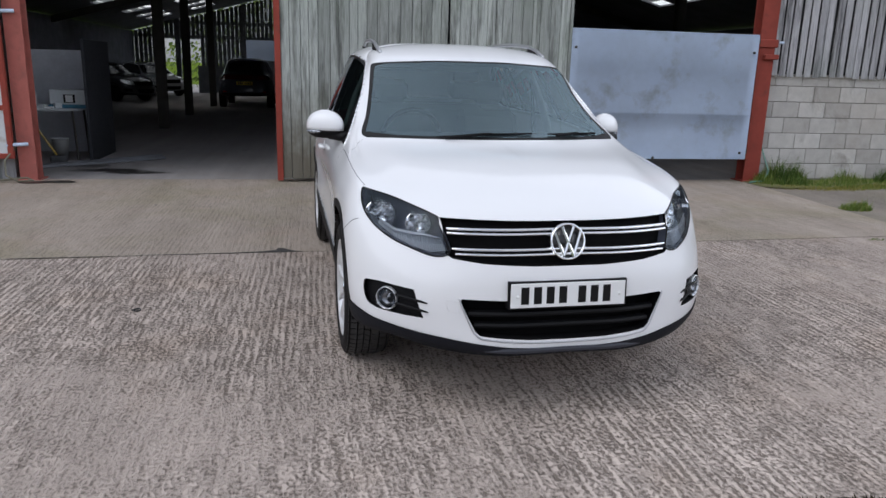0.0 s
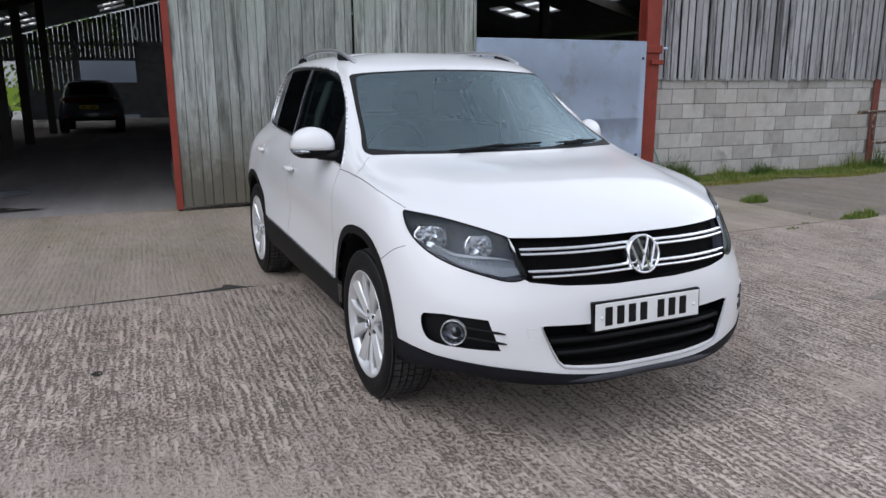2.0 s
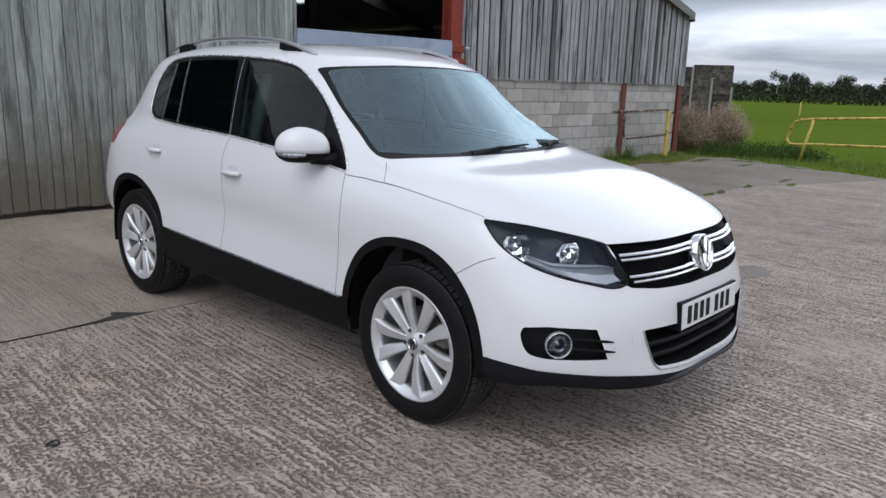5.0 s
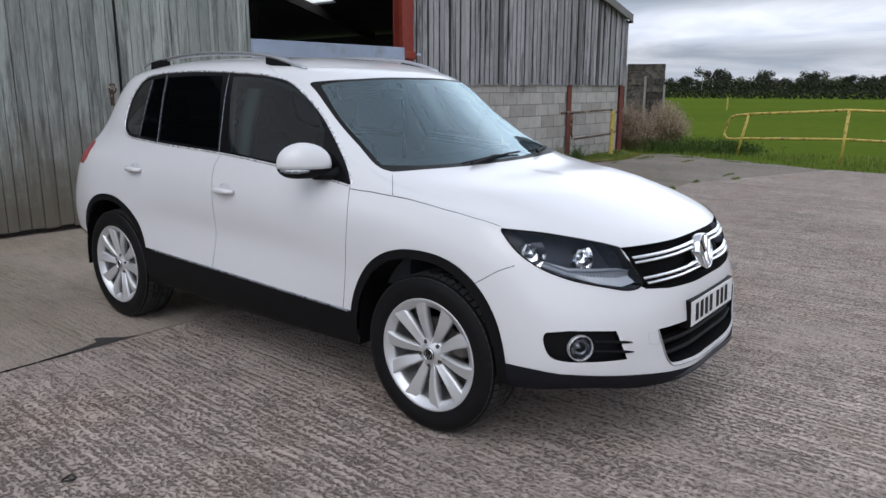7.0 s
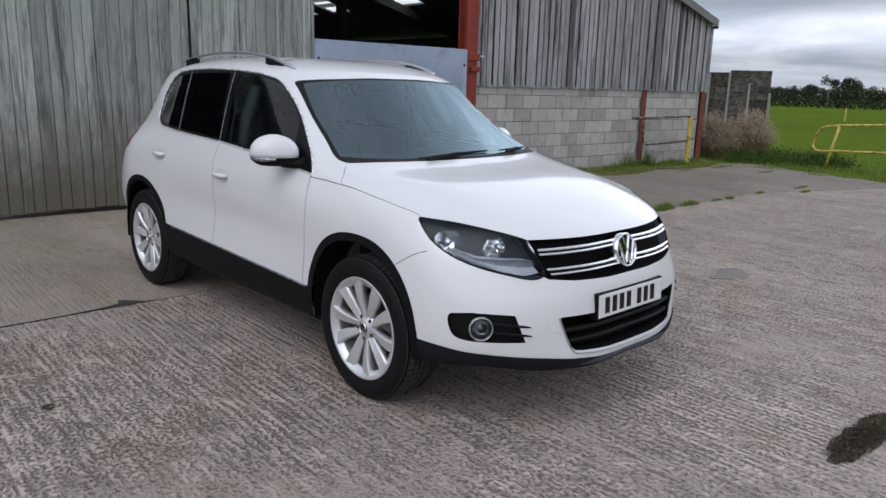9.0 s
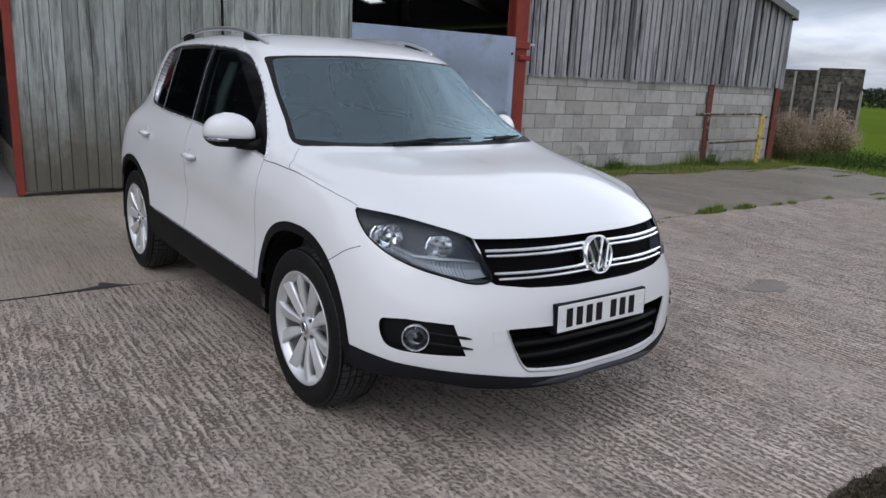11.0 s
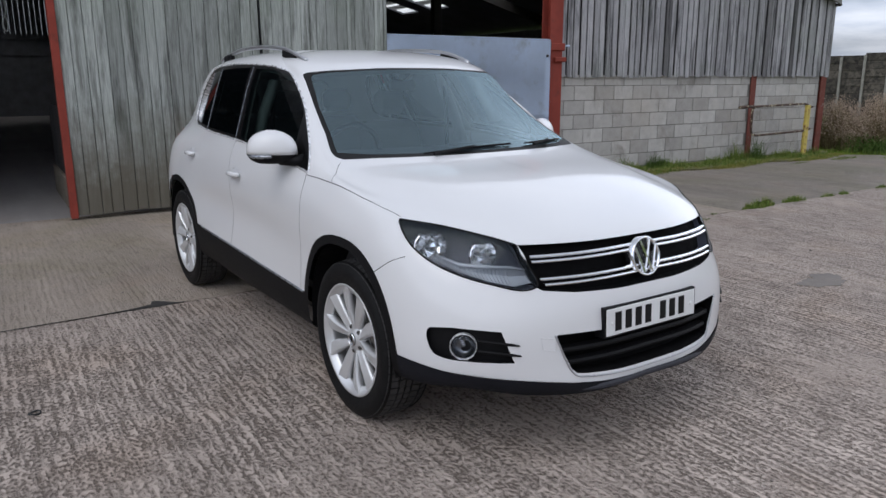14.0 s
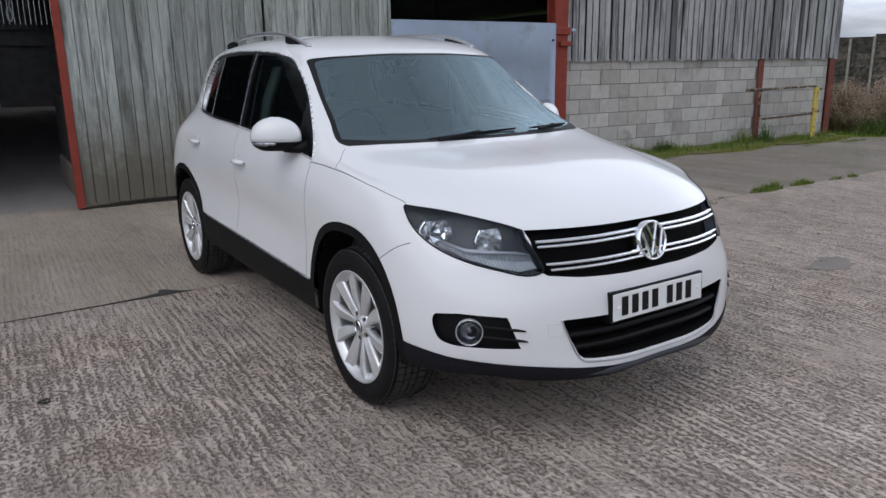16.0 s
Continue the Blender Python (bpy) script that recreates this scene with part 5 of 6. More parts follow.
def joined(*lots):
    pts, nrm, faces = [], [], []
    for p, n, f in lots:
        k = len(pts)
        pts, nrm, faces = pts + p, nrm + n, faces + [[i + k for i in q] for q in f]
    return pts, nrm, faces


def panel(name, lot, material, parent, label="", push=0.0):
    """A panel of the skin, moved along its normals by push, shaded with the skin's own normals."""
    pts, nrm, faces = lot
    turned_faces = []
    for q in faces:
        around = sum((pts[a].cross(pts[b]) for a, b in zip(q, q[1:] + q[:1])), Vector())
        turned_faces.append(q if around.dot(nrm[q[0]]) >= 0 else q[::-1])
    faces = turned_faces
    me = bpy.data.meshes.new(name)
    me.from_pydata([p + n * push for p, n in zip(pts, nrm)], [], faces)
    me.materials.append(material)
    for i, f in enumerate(me.polygons):
        f.use_smooth = True
    me.normals_split_custom_set_from_vertices([tuple(n) for n in nrm])
    ob = new(name, me)
    ob.parent = parent
    return tagged(ob, label) if label else ob


def sunk(name, lot, material, parent, depth, label="", way=None, rim=0.0):
    """A recess: the panel set back by depth, with walls up to the skin."""
    pts, nrm, faces = lot
    bm = bmesh.new()
    low = [bm.verts.new(p + (Vector(way) * depth if way else n * -depth)) for p, n in zip(pts, nrm)]
    count = {}
    for f in faces:
        for a, b in zip(f, f[1:] + f[:1]):
            count[(a, b)] = count.get((a, b), 0) + 1
        bm.faces.new([low[i] for i in f])
    high = {}
    for a, b in count:
        if (b, a) in count or (abs(pts[a].x) < 1e-4 and abs(pts[b].x) < 1e-4):
            continue
        for i in (a, b):
            if i not in high:
                high[i] = bm.verts.new(pts[i] + nrm[i] * rim)
        bm.faces.new((low[a], low[b], high[b], high[a]))
    ob = part(name, bm, material, parent, label)
    return ob


def arch(cy, cz, a, b, power=2.25, n=40, base=.15):
    """The outline of a wheel arch in side view, open downwards."""
    run = []
    for k in range(n + 1):
        t = math.pi * k / n
        c, s = math.cos(t), math.sin(t)
        run.append((cy + a * math.copysign(abs(c) ** (2 / power), c), cz + b * abs(s) ** (2 / power)))
    return [(cy + a, base)] + run + [(cy - a, base)]


WHEELS = ((0.0, .03), (2.604, 2.61))
skin = Skin(11, 8)
GRILLE_TOP = [(-.53, .835), (-.40, .834), (-.27, .833), (-.13, .832), (0, .832)]
whole_side, nose = (lambda c: c.x < -.4), (lambda c: c.y < .1)
# wheel openings and their black lips, sills and the black lower edges
for _, cy in WHEELS:
    skin.carve(31, SIDE, arch(cy, .335, .428, .452), lambda c: c.x < -.45)
    skin.carve(99, SIDE, arch(cy, .33, .388, .418), lambda c: c.x < -.45)
skin.carve(31, SIDE, [(.30, .1), (.30, .438), (.95, .452), (1.518, .472), (2.06, .495), (2.35, .505), (2.35, .1)], lambda c: c.x < -.4, (0,))
skin.carve(31, SIDE, [(2.85, .1), (2.85, .45), (3.05, .47), (3.7, .50), (3.7, .1)], lambda c: c.y > 2.5, (0,))
skin.carve(32, FRONT, [(.01, .30), (-.10, .300), (-.25, .308), (-.40, .322), (-.52, .338), (-.65, .352), (-.80, .367), (-.878, .388), (-.95, .40), (-.95, .05), (.01, .05)], lambda c: c.y < -.3, (0,))
# glass
SCREEN = rounded([(0, 1.5), (-.20, 1.499), (-.40, 1.49), (-.56, 1.480), (-.615, 1.468), (-.632, 1.425), (-.660, 1.30), (-.699, 1.18), (-.742, 1.090), (-.72, 1.076)], 4, False) + [(-.58, 1.080), (-.42, 1.079), (-.2, 1.079), (.01, 1.079), (.01, 1.5)]
skin.carve(1, FRONT, SCREEN, lambda c: .1 < c.y < 1.2 and c.z > 1.04)
CLEAR = rounded([(0, 1.490), (-.20, 1.489), (-.40, 1.480), (-.55, 1.469), (-.598, 1.455), (-.613, 1.414), (-.640, 1.30), (-.678, 1.185), (-.718, 1.102)], 4, False) + [(-.56, 1.094), (-.42, 1.092), (-.2, 1.091), (.01, 1.091), (.01, 1.490)]
skin.carve(2, FRONT, CLEAR, lambda c: .1 < c.y < 1.2 and c.z > 1.04, (1,))
BELT = [(.496, 1.010), (.792, 1.049), (1.022, 1.074), (1.437, 1.103), (2.015, 1.121), (2.45, 1.134)]
DLO = rounded(BELT, 4, False) + rounded([(2.56, 1.142), (2.655, 1.185), (2.672, 1.27), (2.645, 1.39), (2.58, 1.468), (2.50, 1.505), (2.341, 1.525), (2.038, 1.535), (1.688, 1.531), (1.480, 1.522), (1.258, 1.506), (1.114, 1.473), (.964, 1.403), (.806, 1.303), (.650, 1.180), (.548, 1.086), (.492, 1.020)], 4, False)
glass_side = lambda c: c.x < -.5 and c.z > .95
skin.carve(3, SIDE, DLO, glass_side)
skin.carve(4, SIDE, rounded([(1.548, 1.503), (1.413, 1.501), (1.228, 1.486), (1.070, 1.447), (.918, 1.368), (.776, 1.268)], 4, False) + [(.695, 1.075), (.70, 1.055), (1.026, 1.090), (1.405, 1.117)], glass_side, (3,))
skin.carve(5, SIDE, [(2.225, 1.503), (1.924, 1.511), (1.645, 1.509), (1.495, 1.125), (1.801, 1.136), (2.115, 1.143)], glass_side, (3,))
skin.carve(6, SIDE, [(2.40, 1.492), (2.265, 1.502), (2.155, 1.146), (2.385, 1.154)], glass_side, (3,))
skin.carve(7, SIDE, rounded([(2.51, 1.482), (2.435, 1.490)], 3, False) + [(2.42, 1.156), (2.545, 1.162)] + rounded([(2.61, 1.195), (2.632, 1.275), (2.60, 1.40), (2.55, 1.462)], 4, False), glass_side, (3,))
skin.carve(8, FRONT, [(.01, 1.17), (-.50, 1.17), (-.53, 1.19), (-.49, 1.42), (-.44, 1.455), (.01, 1.47)], lambda c: c.y > 2.6 and c.z > 1.1)
# nose: grille, intake, lamps, fog lamps
GRILLE = GRILLE_TOP + [(.01, .832), (.01, .652), (-.147, .652), (-.366, .661), (-.489, .676), (-.512, .690), (-.519, .745), (-.522, .800)]
skin.carve(10, FRONT, GRILLE, lambda c: c.y < -.55)
LAMP = rounded([(-.813, -.320, .908), (-.735, -.420, .896), (-.640, -.545, .873), (-.575, -.635, .853), (-.535, -.687, .836)], 3, False) + rounded([(-.519, -.744, .764), (-.500, -.778, .700), (-.515, -.774, .686), (-.560, -.752, .679), (-.635, -.685, .697), (-.718, -.588, .724), (-.780, -.494, .764), (-.818, -.413, .818), (-.826, -.365, .862), (-.820, -.325, .900)], 3, False)
LAMP2 = [(Vector(p).dot(CORNER[0]), p[2]) for p in LAMP]
skin.carve(11, CORNER, LAMP2, lambda c: c.y < -.25 and c.x < -.4)
INTAKE = [(.01, .508), (-.245, .508), (-.455, .513), (-.462, .505), (-.430, .435), (-.398, .372), (-.380, .356), (-.34, .350), (-.17, .338), (0, .335), (.01, .335)]
skin.carve(12, FRONT, INTAKE, lambda c: c.y < -.55)
FOG = rounded([(-.640, -.742, .533), (-.825, -.547, .533), (-.834, -.536, .515), (-.833, -.540, .478), (-.822, -.562, .436), (-.795, -.610, .419), (-.740, -.675, .416), (-.610, -.785, .415)], 3, False)
FOG2 = [(Vector(p).dot(CORNER[0]), p[2]) for p in FOG]
skin.carve(13, CORNER, FOG2, lambda c: c.y < -.40 and c.x < -.4 and c.z < .7)
skin.carve(14, SIDE, [(3.02, .985), (3.07, .945), (3.45, .93), (3.45, 1.09), (3.10, 1.085), (3.05, 1.05)], lambda c: c.y > 2.8)
# bonnet
BONNET = [(.01, -.86), (-.27, -.84), (-.40, -.80), (-.535, -.687), (-.575, -.635), (-.640, -.545), (-.735, -.420), (-.811, -.316), (-.826, -.20), (-.8365, -.06), (-.8395, .085), (-.838, .235), (-.745, .318), (-.72, .325), (-.58, .285), (-.2, .20), (.01, .19)]
skin.carve(20, TOP, BONNET, lambda c: c.z > .825 and c.y < .45, (0,))
skin.carve(98, TOP, strip([(-.806, -.312), (-.826, -.20), (-.8365, -.06), (-.8395, .085), (-.838, .225), (-.836, .234), (-.830, .240), (-.79, .275), (-.745, .318)], .0012), lambda c: c.z > .85 and c.y < .5, (0, 20))
skin.carve(94, TOP, strip([(-.838, .237), (-.835, .369), (-.839, .496)], .0010), lambda c: .95 < c.z < 1.05, (0,))
# doors and shut lines
lower = lambda c: c.x < -.6
FRONT_EDGE, MID_EDGE = [(.498, 1.004), (.463, .90), (.462, .83), (.480, .66), (.505, .43)], [(1.455, 1.101), (1.492, 1.04), (1.492, .90), (1.490, .78), (1.508, .62), (1.529, .47)]
skin.carve(21, SIDE, FRONT_EDGE[::-1] + rounded(BELT[:4], 4, False) + MID_EDGE + [(1.0, .454)], lower, (0,))
skin.carve(22, SIDE, MID_EDGE[::-1] + rounded(BELT[3:], 4, False)[1:] + [(2.44, 1.05), (2.40, .90), (2.30, .76), (2.20, .66), (2.16, .50)], lower, (0,))
for value, line in ((97, FRONT_EDGE), (96, MID_EDGE)):
    skin.carve(value, SIDE, strip(rounded(line, 4, False), .0015), lower, (0, 21, 22))
skin.carve(95, SIDE, strip(rounded([(-.25, .690), (-.30, .722), (-.355, .757), (-.405, .778)], 3, False), .0015), lambda c: c.y < -.2 and c.x < -.6, (0,))

# ---- the white car ----
car = thing("car", "white compact SUV parked on the concrete yard", "car", at=pose(0, 0, .0215))


def both(*tags):
    return joined(skin.take(*tags), skin.take(*tags, flip=True))


panel("body", both(0), M["paint"], car, "glossy white painted body shell")
panel("bonnet", both(20), M["paint"], car)
panel("sill_cladding", both(31), M["plastic"], car, "black plastic arch and sill cladding", .004)
panel("front_lip", both(32), M["lip"], car, "dark grey plastic lower lip", .004)
glass = both(2)
# the pane is one smooth sheet, only slightly rounded from pillar to pillar
lean, bow = np.polyfit([p.y for p in glass[0]], [n.z for n in glass[1]], 1)


def screen_normal(p):
    up = min(.97, lean * p.y + bow)
    k = max(-1.0, min(.54, p.x / .65))
    return Vector((.38 * k + .02, -math.sqrt(1 - up * up), up)).normalized()


glass = (glass[0], [screen_normal(p) for p in glass[0]], glass[2])
screen = panel("windscreen", glass, M["screen"], car, "windscreen reflecting the grey sky")
panel("windscreen_border", both(1), M["ink"], car, "black glazed border")
panel("rear_window", both(8), M["privacy"], car)
grille = sunk("grille", both(10), M["void"], car, .05, "black radiator grille", (0, 1, 0))
intake = sunk("lower_intake", both(12), M["void"], car, .08, "black lower air intake", (0, 1, 0))

def pane(name, tag, flip, material, parent, label="", turn=-.05):
    """A window pane: nearly flat, so that it mirrors one stretch of the surroundings."""
    pts, nrm, faces = skin.take(tag, flip=flip)
    mean = sum(nrm, Vector()).normalized()
    return panel(name, (pts, [(mean * .85 + n * .15 + Vector((0, turn, 0))).normalized() for n in nrm], faces), material, parent, label)


for sign, flip in ((1, False), (-1, True)):
    def mirrored(p):
        return Vector((p[0] * sign, p[1], p[2]))

    for value in (94, 95, 96, 97, 98):
        panel("gap_seal", skin.take(value, flip=flip), M["gap"], car, push=-.003)
    door = panel("door", skin.take(21, flip=flip), M["paint"], car)
    rear_door = panel("door", skin.take(22, flip=flip), M["paint"], car)
    panel("window_surround", skin.take(3, flip=flip), M["frame_black"], car, "black window pillars")
    pane("window", 4, flip, M["side_glass"], door, "", 0)
    pane("window", 5, flip, M["privacy"], rear_door, "dark privacy glass")
    pane("fixed_window", 6, flip, M["privacy"], rear_door, "dark privacy glass")
    pane("quarter_window", 7, flip, M["privacy"], car, "dark privacy glass", .10)
    panel("tail_lamp", skin.take(14, flip=flip), M["red_lens"], car, "red tail lamp")
    # bright strip round the side windows
    bm = bmesh.new()
    tube(bm, [mirrored(skin.proud(y, z, .0065)) for y, z in DLO], .0058, 6, True)
    part("window_trim", bm, M["satin"], car, "bright window strip", True)
    for line in (((1.475, 1.108), (1.590, 1.512)), ((2.135, 1.13), (2.245, 1.515)), ((2.40, 1.14), (2.42, 1.49))):
        bm = bmesh.new()
        pts = [skin.side(a, b) + Vector((-.002, 0, 0)) for a, b in [(line[0][0] + (line[1][0] - line[0][0]) * k / 6, line[0][1] + (line[1][1] - line[0][1]) * k / 6) for k in range(7)]]
        tube(bm, [mirrored(p) for p in pts], .0020, 6)
        part("pillar_strip", bm, M["lamp_grey"], car)
    # strip along the top of the cladding
    bm = bmesh.new()
    tube(bm, [mirrored(skin.proud(a, b, .007)) for a, b in [(.47 + (2.12 - .47) * k / 16, .437 + (.494 - .437) * k / 16) for k in range(17)]], .006, 6)
    part("sill_strip", bm, M["lamp_grey"], car, "grey sill moulding", True)
    # door handles
    for owner, y, z in ((door, 1.377, .917), (rear_door, 2.292, .965)):
        base = skin.side(y, z)
        slope = skin.side(y + .08, z).x - skin.side(y - .08, z).x
        bm = bmesh.new()
        tube(bm, [mirrored(Vector((base.x + slope * k / .16 + d, y + k, z + .003 * (1 - abs(k) * 12)))) for k, d in ((-.080, -.003), (-.074, -.018), (-.05, -.027), (0, -.030), (.05, -.027), (.074, -.018), (.080, -.003))], [.009, .0125, .014, .0145, .014, .0125, .009], 10)
        part("handle", bm, M["paint"], owner, smooth=True)
        bm = bmesh.new()
        for k in range(24):
            t = 2 * math.pi * k / 24
            bm.verts.new(mirrored(skin.side(y + .052 * math.cos(t), z + .010 + .030 * math.sin(t)) + Vector((-.0022, 0, 0))))
        bm.faces.new(bm.verts[:])
        part("handle_cup", bm, worn("shaded_white", (.60, .61, .63), .3), owner)
    # mirror
    mirror = thing("mirror")
    mirror.parent = car
    tuck = Vector((0, 0, 0)) if sign > 0 else Vector((-.052, .055, 0))
    bm, low = bmesh.new(), bmesh.new()
    for target, z0, z1 in ((bm, 1.085, 1.20), (low, 1.040, 1.0845)):
        rings = []
        for k in range(11):
            z = z0 + (z1 - z0) * (math.sin(k / 10 * math.pi / 2) if z0 > 1.08 else k / 10)
            f = (z - 1.098) / (.102 if z > 1.098 else .068)
            s = max(.03, (1 - abs(f) ** 2.3)) ** .48
            ring = []
            for j in range(28):
                t = 2 * math.pi * j / 28
                c, q = math.cos(t), math.sin(t)
                a = math.copysign(abs(c) ** .8, c) * .108 * s
                b = math.copysign(abs(q) ** .8, q) * (.088 if q < 0 else .052) * s
                ring.append(target.verts.new(mirrored((-.922 + a, .712 + b - a * .42, z)) + tuck))
            rings.append(ring)
        for p, q in zip(rings, rings[1:]):
            for j in range(28):
                target.faces.new((p[j], p[(j + 1) % 28], q[(j + 1) % 28], q[j]))
        target.faces.new(rings[0])
        target.faces.new(rings[-1][::-1])
    part("mirror_cap", bm, M["paint"], mirror, smooth=True)
    part("mirror_base", low, M["plastic"], mirror, "black lower housing", True)
    bm = bmesh.new()
    tube(bm, [mirrored(p) + tuck for p in ((-.955, .632, 1.078), (-.99, .668, 1.076), (-1.015, .712, 1.076), (-1.024, .748, 1.078))], [.006, .010, .010, .006], 8)
    part("indicator", bm, M["lamp_grey"], mirror, "clear side indicator")
    bm = bmesh.new()
    tube(bm, [mirrored(p) for p in ((-.80, .60, 1.055), (-.835, .625, 1.052), (-.90, .67, 1.058))], [.034, .026, .026], 10)
    part("mirror_arm", bm, M["plastic"], mirror, smooth=True)
    bm = bmesh.new()
    pts = [mirrored(skin.side(a, b) + Vector((-.005, 0, 0))) for a, b in ((.515, 1.020), (.69, 1.042), (.70, 1.09), (.69, 1.155), (.62, 1.115), (.56, 1.070))]
    bm.faces.new([bm.verts.new(p) for p in pts])
    bmesh.ops.solidify(bm, geom=bm.faces[:], thickness=.004)
    part("mirror_sail", bm, M["plastic"], mirror)

    # headlamp: housing, two bowls, indicator and lens
    lamp = thing("headlamp", "halogen headlamp with two chrome bowls")
    lamp.parent = car
    sunk("lamp_housing", skin.take(11, flip=flip), M["lamp_shell"], lamp, .17, "", (.35 * sign, .93, 0))
    panel("lens", skin.take(11, flip=flip), M["lens"], lamp, "clear lens")
    bm = bmesh.new()
    tube(bm, [mirrored(skin.corner(a, b) or Vector((-.8, -.33, .9))) for a, b in LAMP2], .0035, 6, True)
    part("lamp_seal", bm, M["ink"], lamp)
    for (x, y, z), rad in (((-.746, -.430, .801), .068), ((-.597, -.568, .782), .055)):
        bm = bmesh.new()
        prof = [(rad * .10, .066), (rad * .34, .060), (rad * .60, .046), (rad * .82, .026), (rad * .96, .003), (rad, -.006), (rad * 1.06, -.004), (rad * 1.08, .008)]
        turned(bm, prof, 14, "y")
        facet = random.Random(7)
        for q in bm.verts:
            if q.co.y > .02:
                q.co.y += facet.uniform(-.010, .010)
            q.co.z = min(q.co.z, rad * .80)
        m = Matrix.Translation(mirrored((x, y, z))) @ Euler((radians(-6), 0, radians(-9 * sign))).to_matrix().to_4x4()
        bmesh.ops.transform(bm, matrix=m, verts=bm.verts[:])
        part("reflector", bm, M["lamp_bowl"], lamp, "bright faceted chrome bowl")
        bm = bmesh.new()
        turned(bm, [(.001, .010), (.007, .012), (.009, .022), (.008, .055)], 14, "y")
        bmesh.ops.transform(bm, matrix=m, verts=bm.verts[:])
        part("bulb", bm, M["lamp_grey"], lamp, smooth=True)
    bm = bmesh.new()
    low_edge = [(-.510, -.752, .700), (-.570, -.728, .690), (-.640, -.662, .705), (-.710, -.578, .732), (-.765, -.485, .770)]
    up_edge = [(-.520, -.722, .742), (-.570, -.694, .752), (-.640, -.628, .750), (-.700, -.555, .752), (-.755, -.475, .782)]
    columns = []
    for k in range(57):
        i, f = min(3, k // 14), (k - 14 * min(3, k // 14)) / 14
        pair = [Vector(e[i]).lerp(Vector(e[i + 1]), f) for e in (low_edge, up_edge)]
        sink = Vector((0, .006 * (k % 2), 0))
        columns.append([bm.verts.new(mirrored(q + sink)) for q in (pair[0], pair[0].lerp(pair[1], .5) + Vector((0, .012, 0)), pair[1])])
    for g, h in zip(columns, columns[1:]):
        for j in range(2):
            bm.faces.new((g[j], h[j], h[j + 1], g[j + 1]))
    part("indicator", bm, M["lamp_rib"], lamp, "ribbed grey indicator bowl")
    bm = bmesh.new()
    tube(bm, [mirrored(Vector(q) + Vector((0, -.004, .004))) for q in up_edge], [.002, .006, .008, .009, .004], 8)
    part("lamp_lip", bm, M["lamp_rib"], lamp, "grey lip over the indicator", True)

    # fog lamp in its black recess
    fog = thing("fog_lamp", "round fog lamp in a black recess")
    fog.parent = car
    sunk("fog_recess", skin.take(13, flip=flip), M["plastic"], fog, .030, "", (.45 * sign, .89, 0))
    place = Matrix.Translation(mirrored((-.746, -.650, .470))) @ Euler((0, 0, radians(-38 * sign))).to_matrix().to_4x4()
    for nm, prof, mt in (("fog_ring", [(.047, .004), (.0482, -.006), (.050, -.008), (.0515, -.004), (.0515, .012)], "satin"), ("fog_bowl", [(.001, .010), (.007, .011), (.009, .020), (.02, .020), (.034, .011), (.045, .0)], "fog_inside"), ("fog_lens", [(.0005, -.010), (.020, -.009), (.036, -.006), (.043, .0)], "lens")):
        bm = bmesh.new()
        turned(bm, prof, 32, "y")
        bmesh.ops.transform(bm, matrix=place, verts=bm.verts[:])
        part(nm, bm, M[mt], fog, smooth=True)
    for z, x1, y1 in ((.494, -.594, -.794), (.455, -.590, -.800)):
        bm = bmesh.new()
        p, q = Vector((-.712, -.690, z + .002)), Vector((x1, y1, z - .010))
        tube(bm, [mirrored(p.lerp(q, t)) for t in (0, .4, .8, 1)], [.0065, .0065, .0055, .0025], 8)
        part("fog_slat", bm, M["plastic"], fog)

    # roof rail on two black feet
    rail = thing("roof_rail", "silver roof rail on black feet")
    rail.parent = car
    bm = bmesh.new()
    line = rounded([(-.545, 1.09, 1.540), (-.552, 1.22, 1.576), (-.550, 1.36, 1.606), (-.542, 1.55, 1.625), (-.530, 1.85, 1.637), (-.512, 2.2, 1.634), (-.488, 2.5, 1.614), (-.470, 2.70, 1.595), (-.462, 2.80, 1.570)], 4, False)
    tube(bm, [mirrored(p) for p in line], [.007] + [.0125] * (len(line) - 2) + [.007], 10)
    part("rail_bar", bm, M["rail"], rail, smooth=True)
    for a, b in ((1.20, 1.40), (2.46, 2.68)):
        bm = bmesh.new()
        rows = []
        for k in range(6):
            y = a + (b - a) * k / 5
            hi = [p for p in line if p[1] <= y][-1]
            lo = skin.top(hi[0], y)
            rows.append([bm.verts.new(mirrored((hi[0] + d, y, z))) for d, z in ((-.013, lo.z - .004), (-.011, hi[2]), (.011, hi[2]), (.013, lo.z - .004))])
        for p, q in zip(rows, rows[1:]):
            for j in range(3):
                bm.faces.new((p[j], p[j + 1], q[j + 1], q[j]))
        bm.faces.new(rows[0])
        bm.faces.new(rows[-1][::-1])
        part("rail_foot", bm, M["plastic"], rail, "black foot")

# chrome bars across the grille
for z, x in ((.801, .508), (.783, .508), (.722, .492), (.701, .478)):
    bm = bmesh.new()
    pts = [skin.front(-abs(x * (k / 20 - 1)), z - .006 * abs(k / 20 - 1)) for k in range(41)]
    pts = [Vector((p.x * (1 if k <= 20 else -1), p.y - .001, p.z)) for k, p in enumerate(pts)]
    rows = []
    for p in pts:
        rows.append([bm.verts.new(p + Vector(d)) for d in ((0, .012, -.0052), (0, -.003, -.0045), (0, -.0052, 0), (0, -.003, .0045), (0, .012, .0052))])
    for p, q in zip(rows, rows[1:]):
        for j in range(4):
            bm.faces.new((p[j], p[j + 1], q[j + 1], q[j]))
    part("grille_bar", bm, M["chrome"], grille, "bright chrome bar", True)
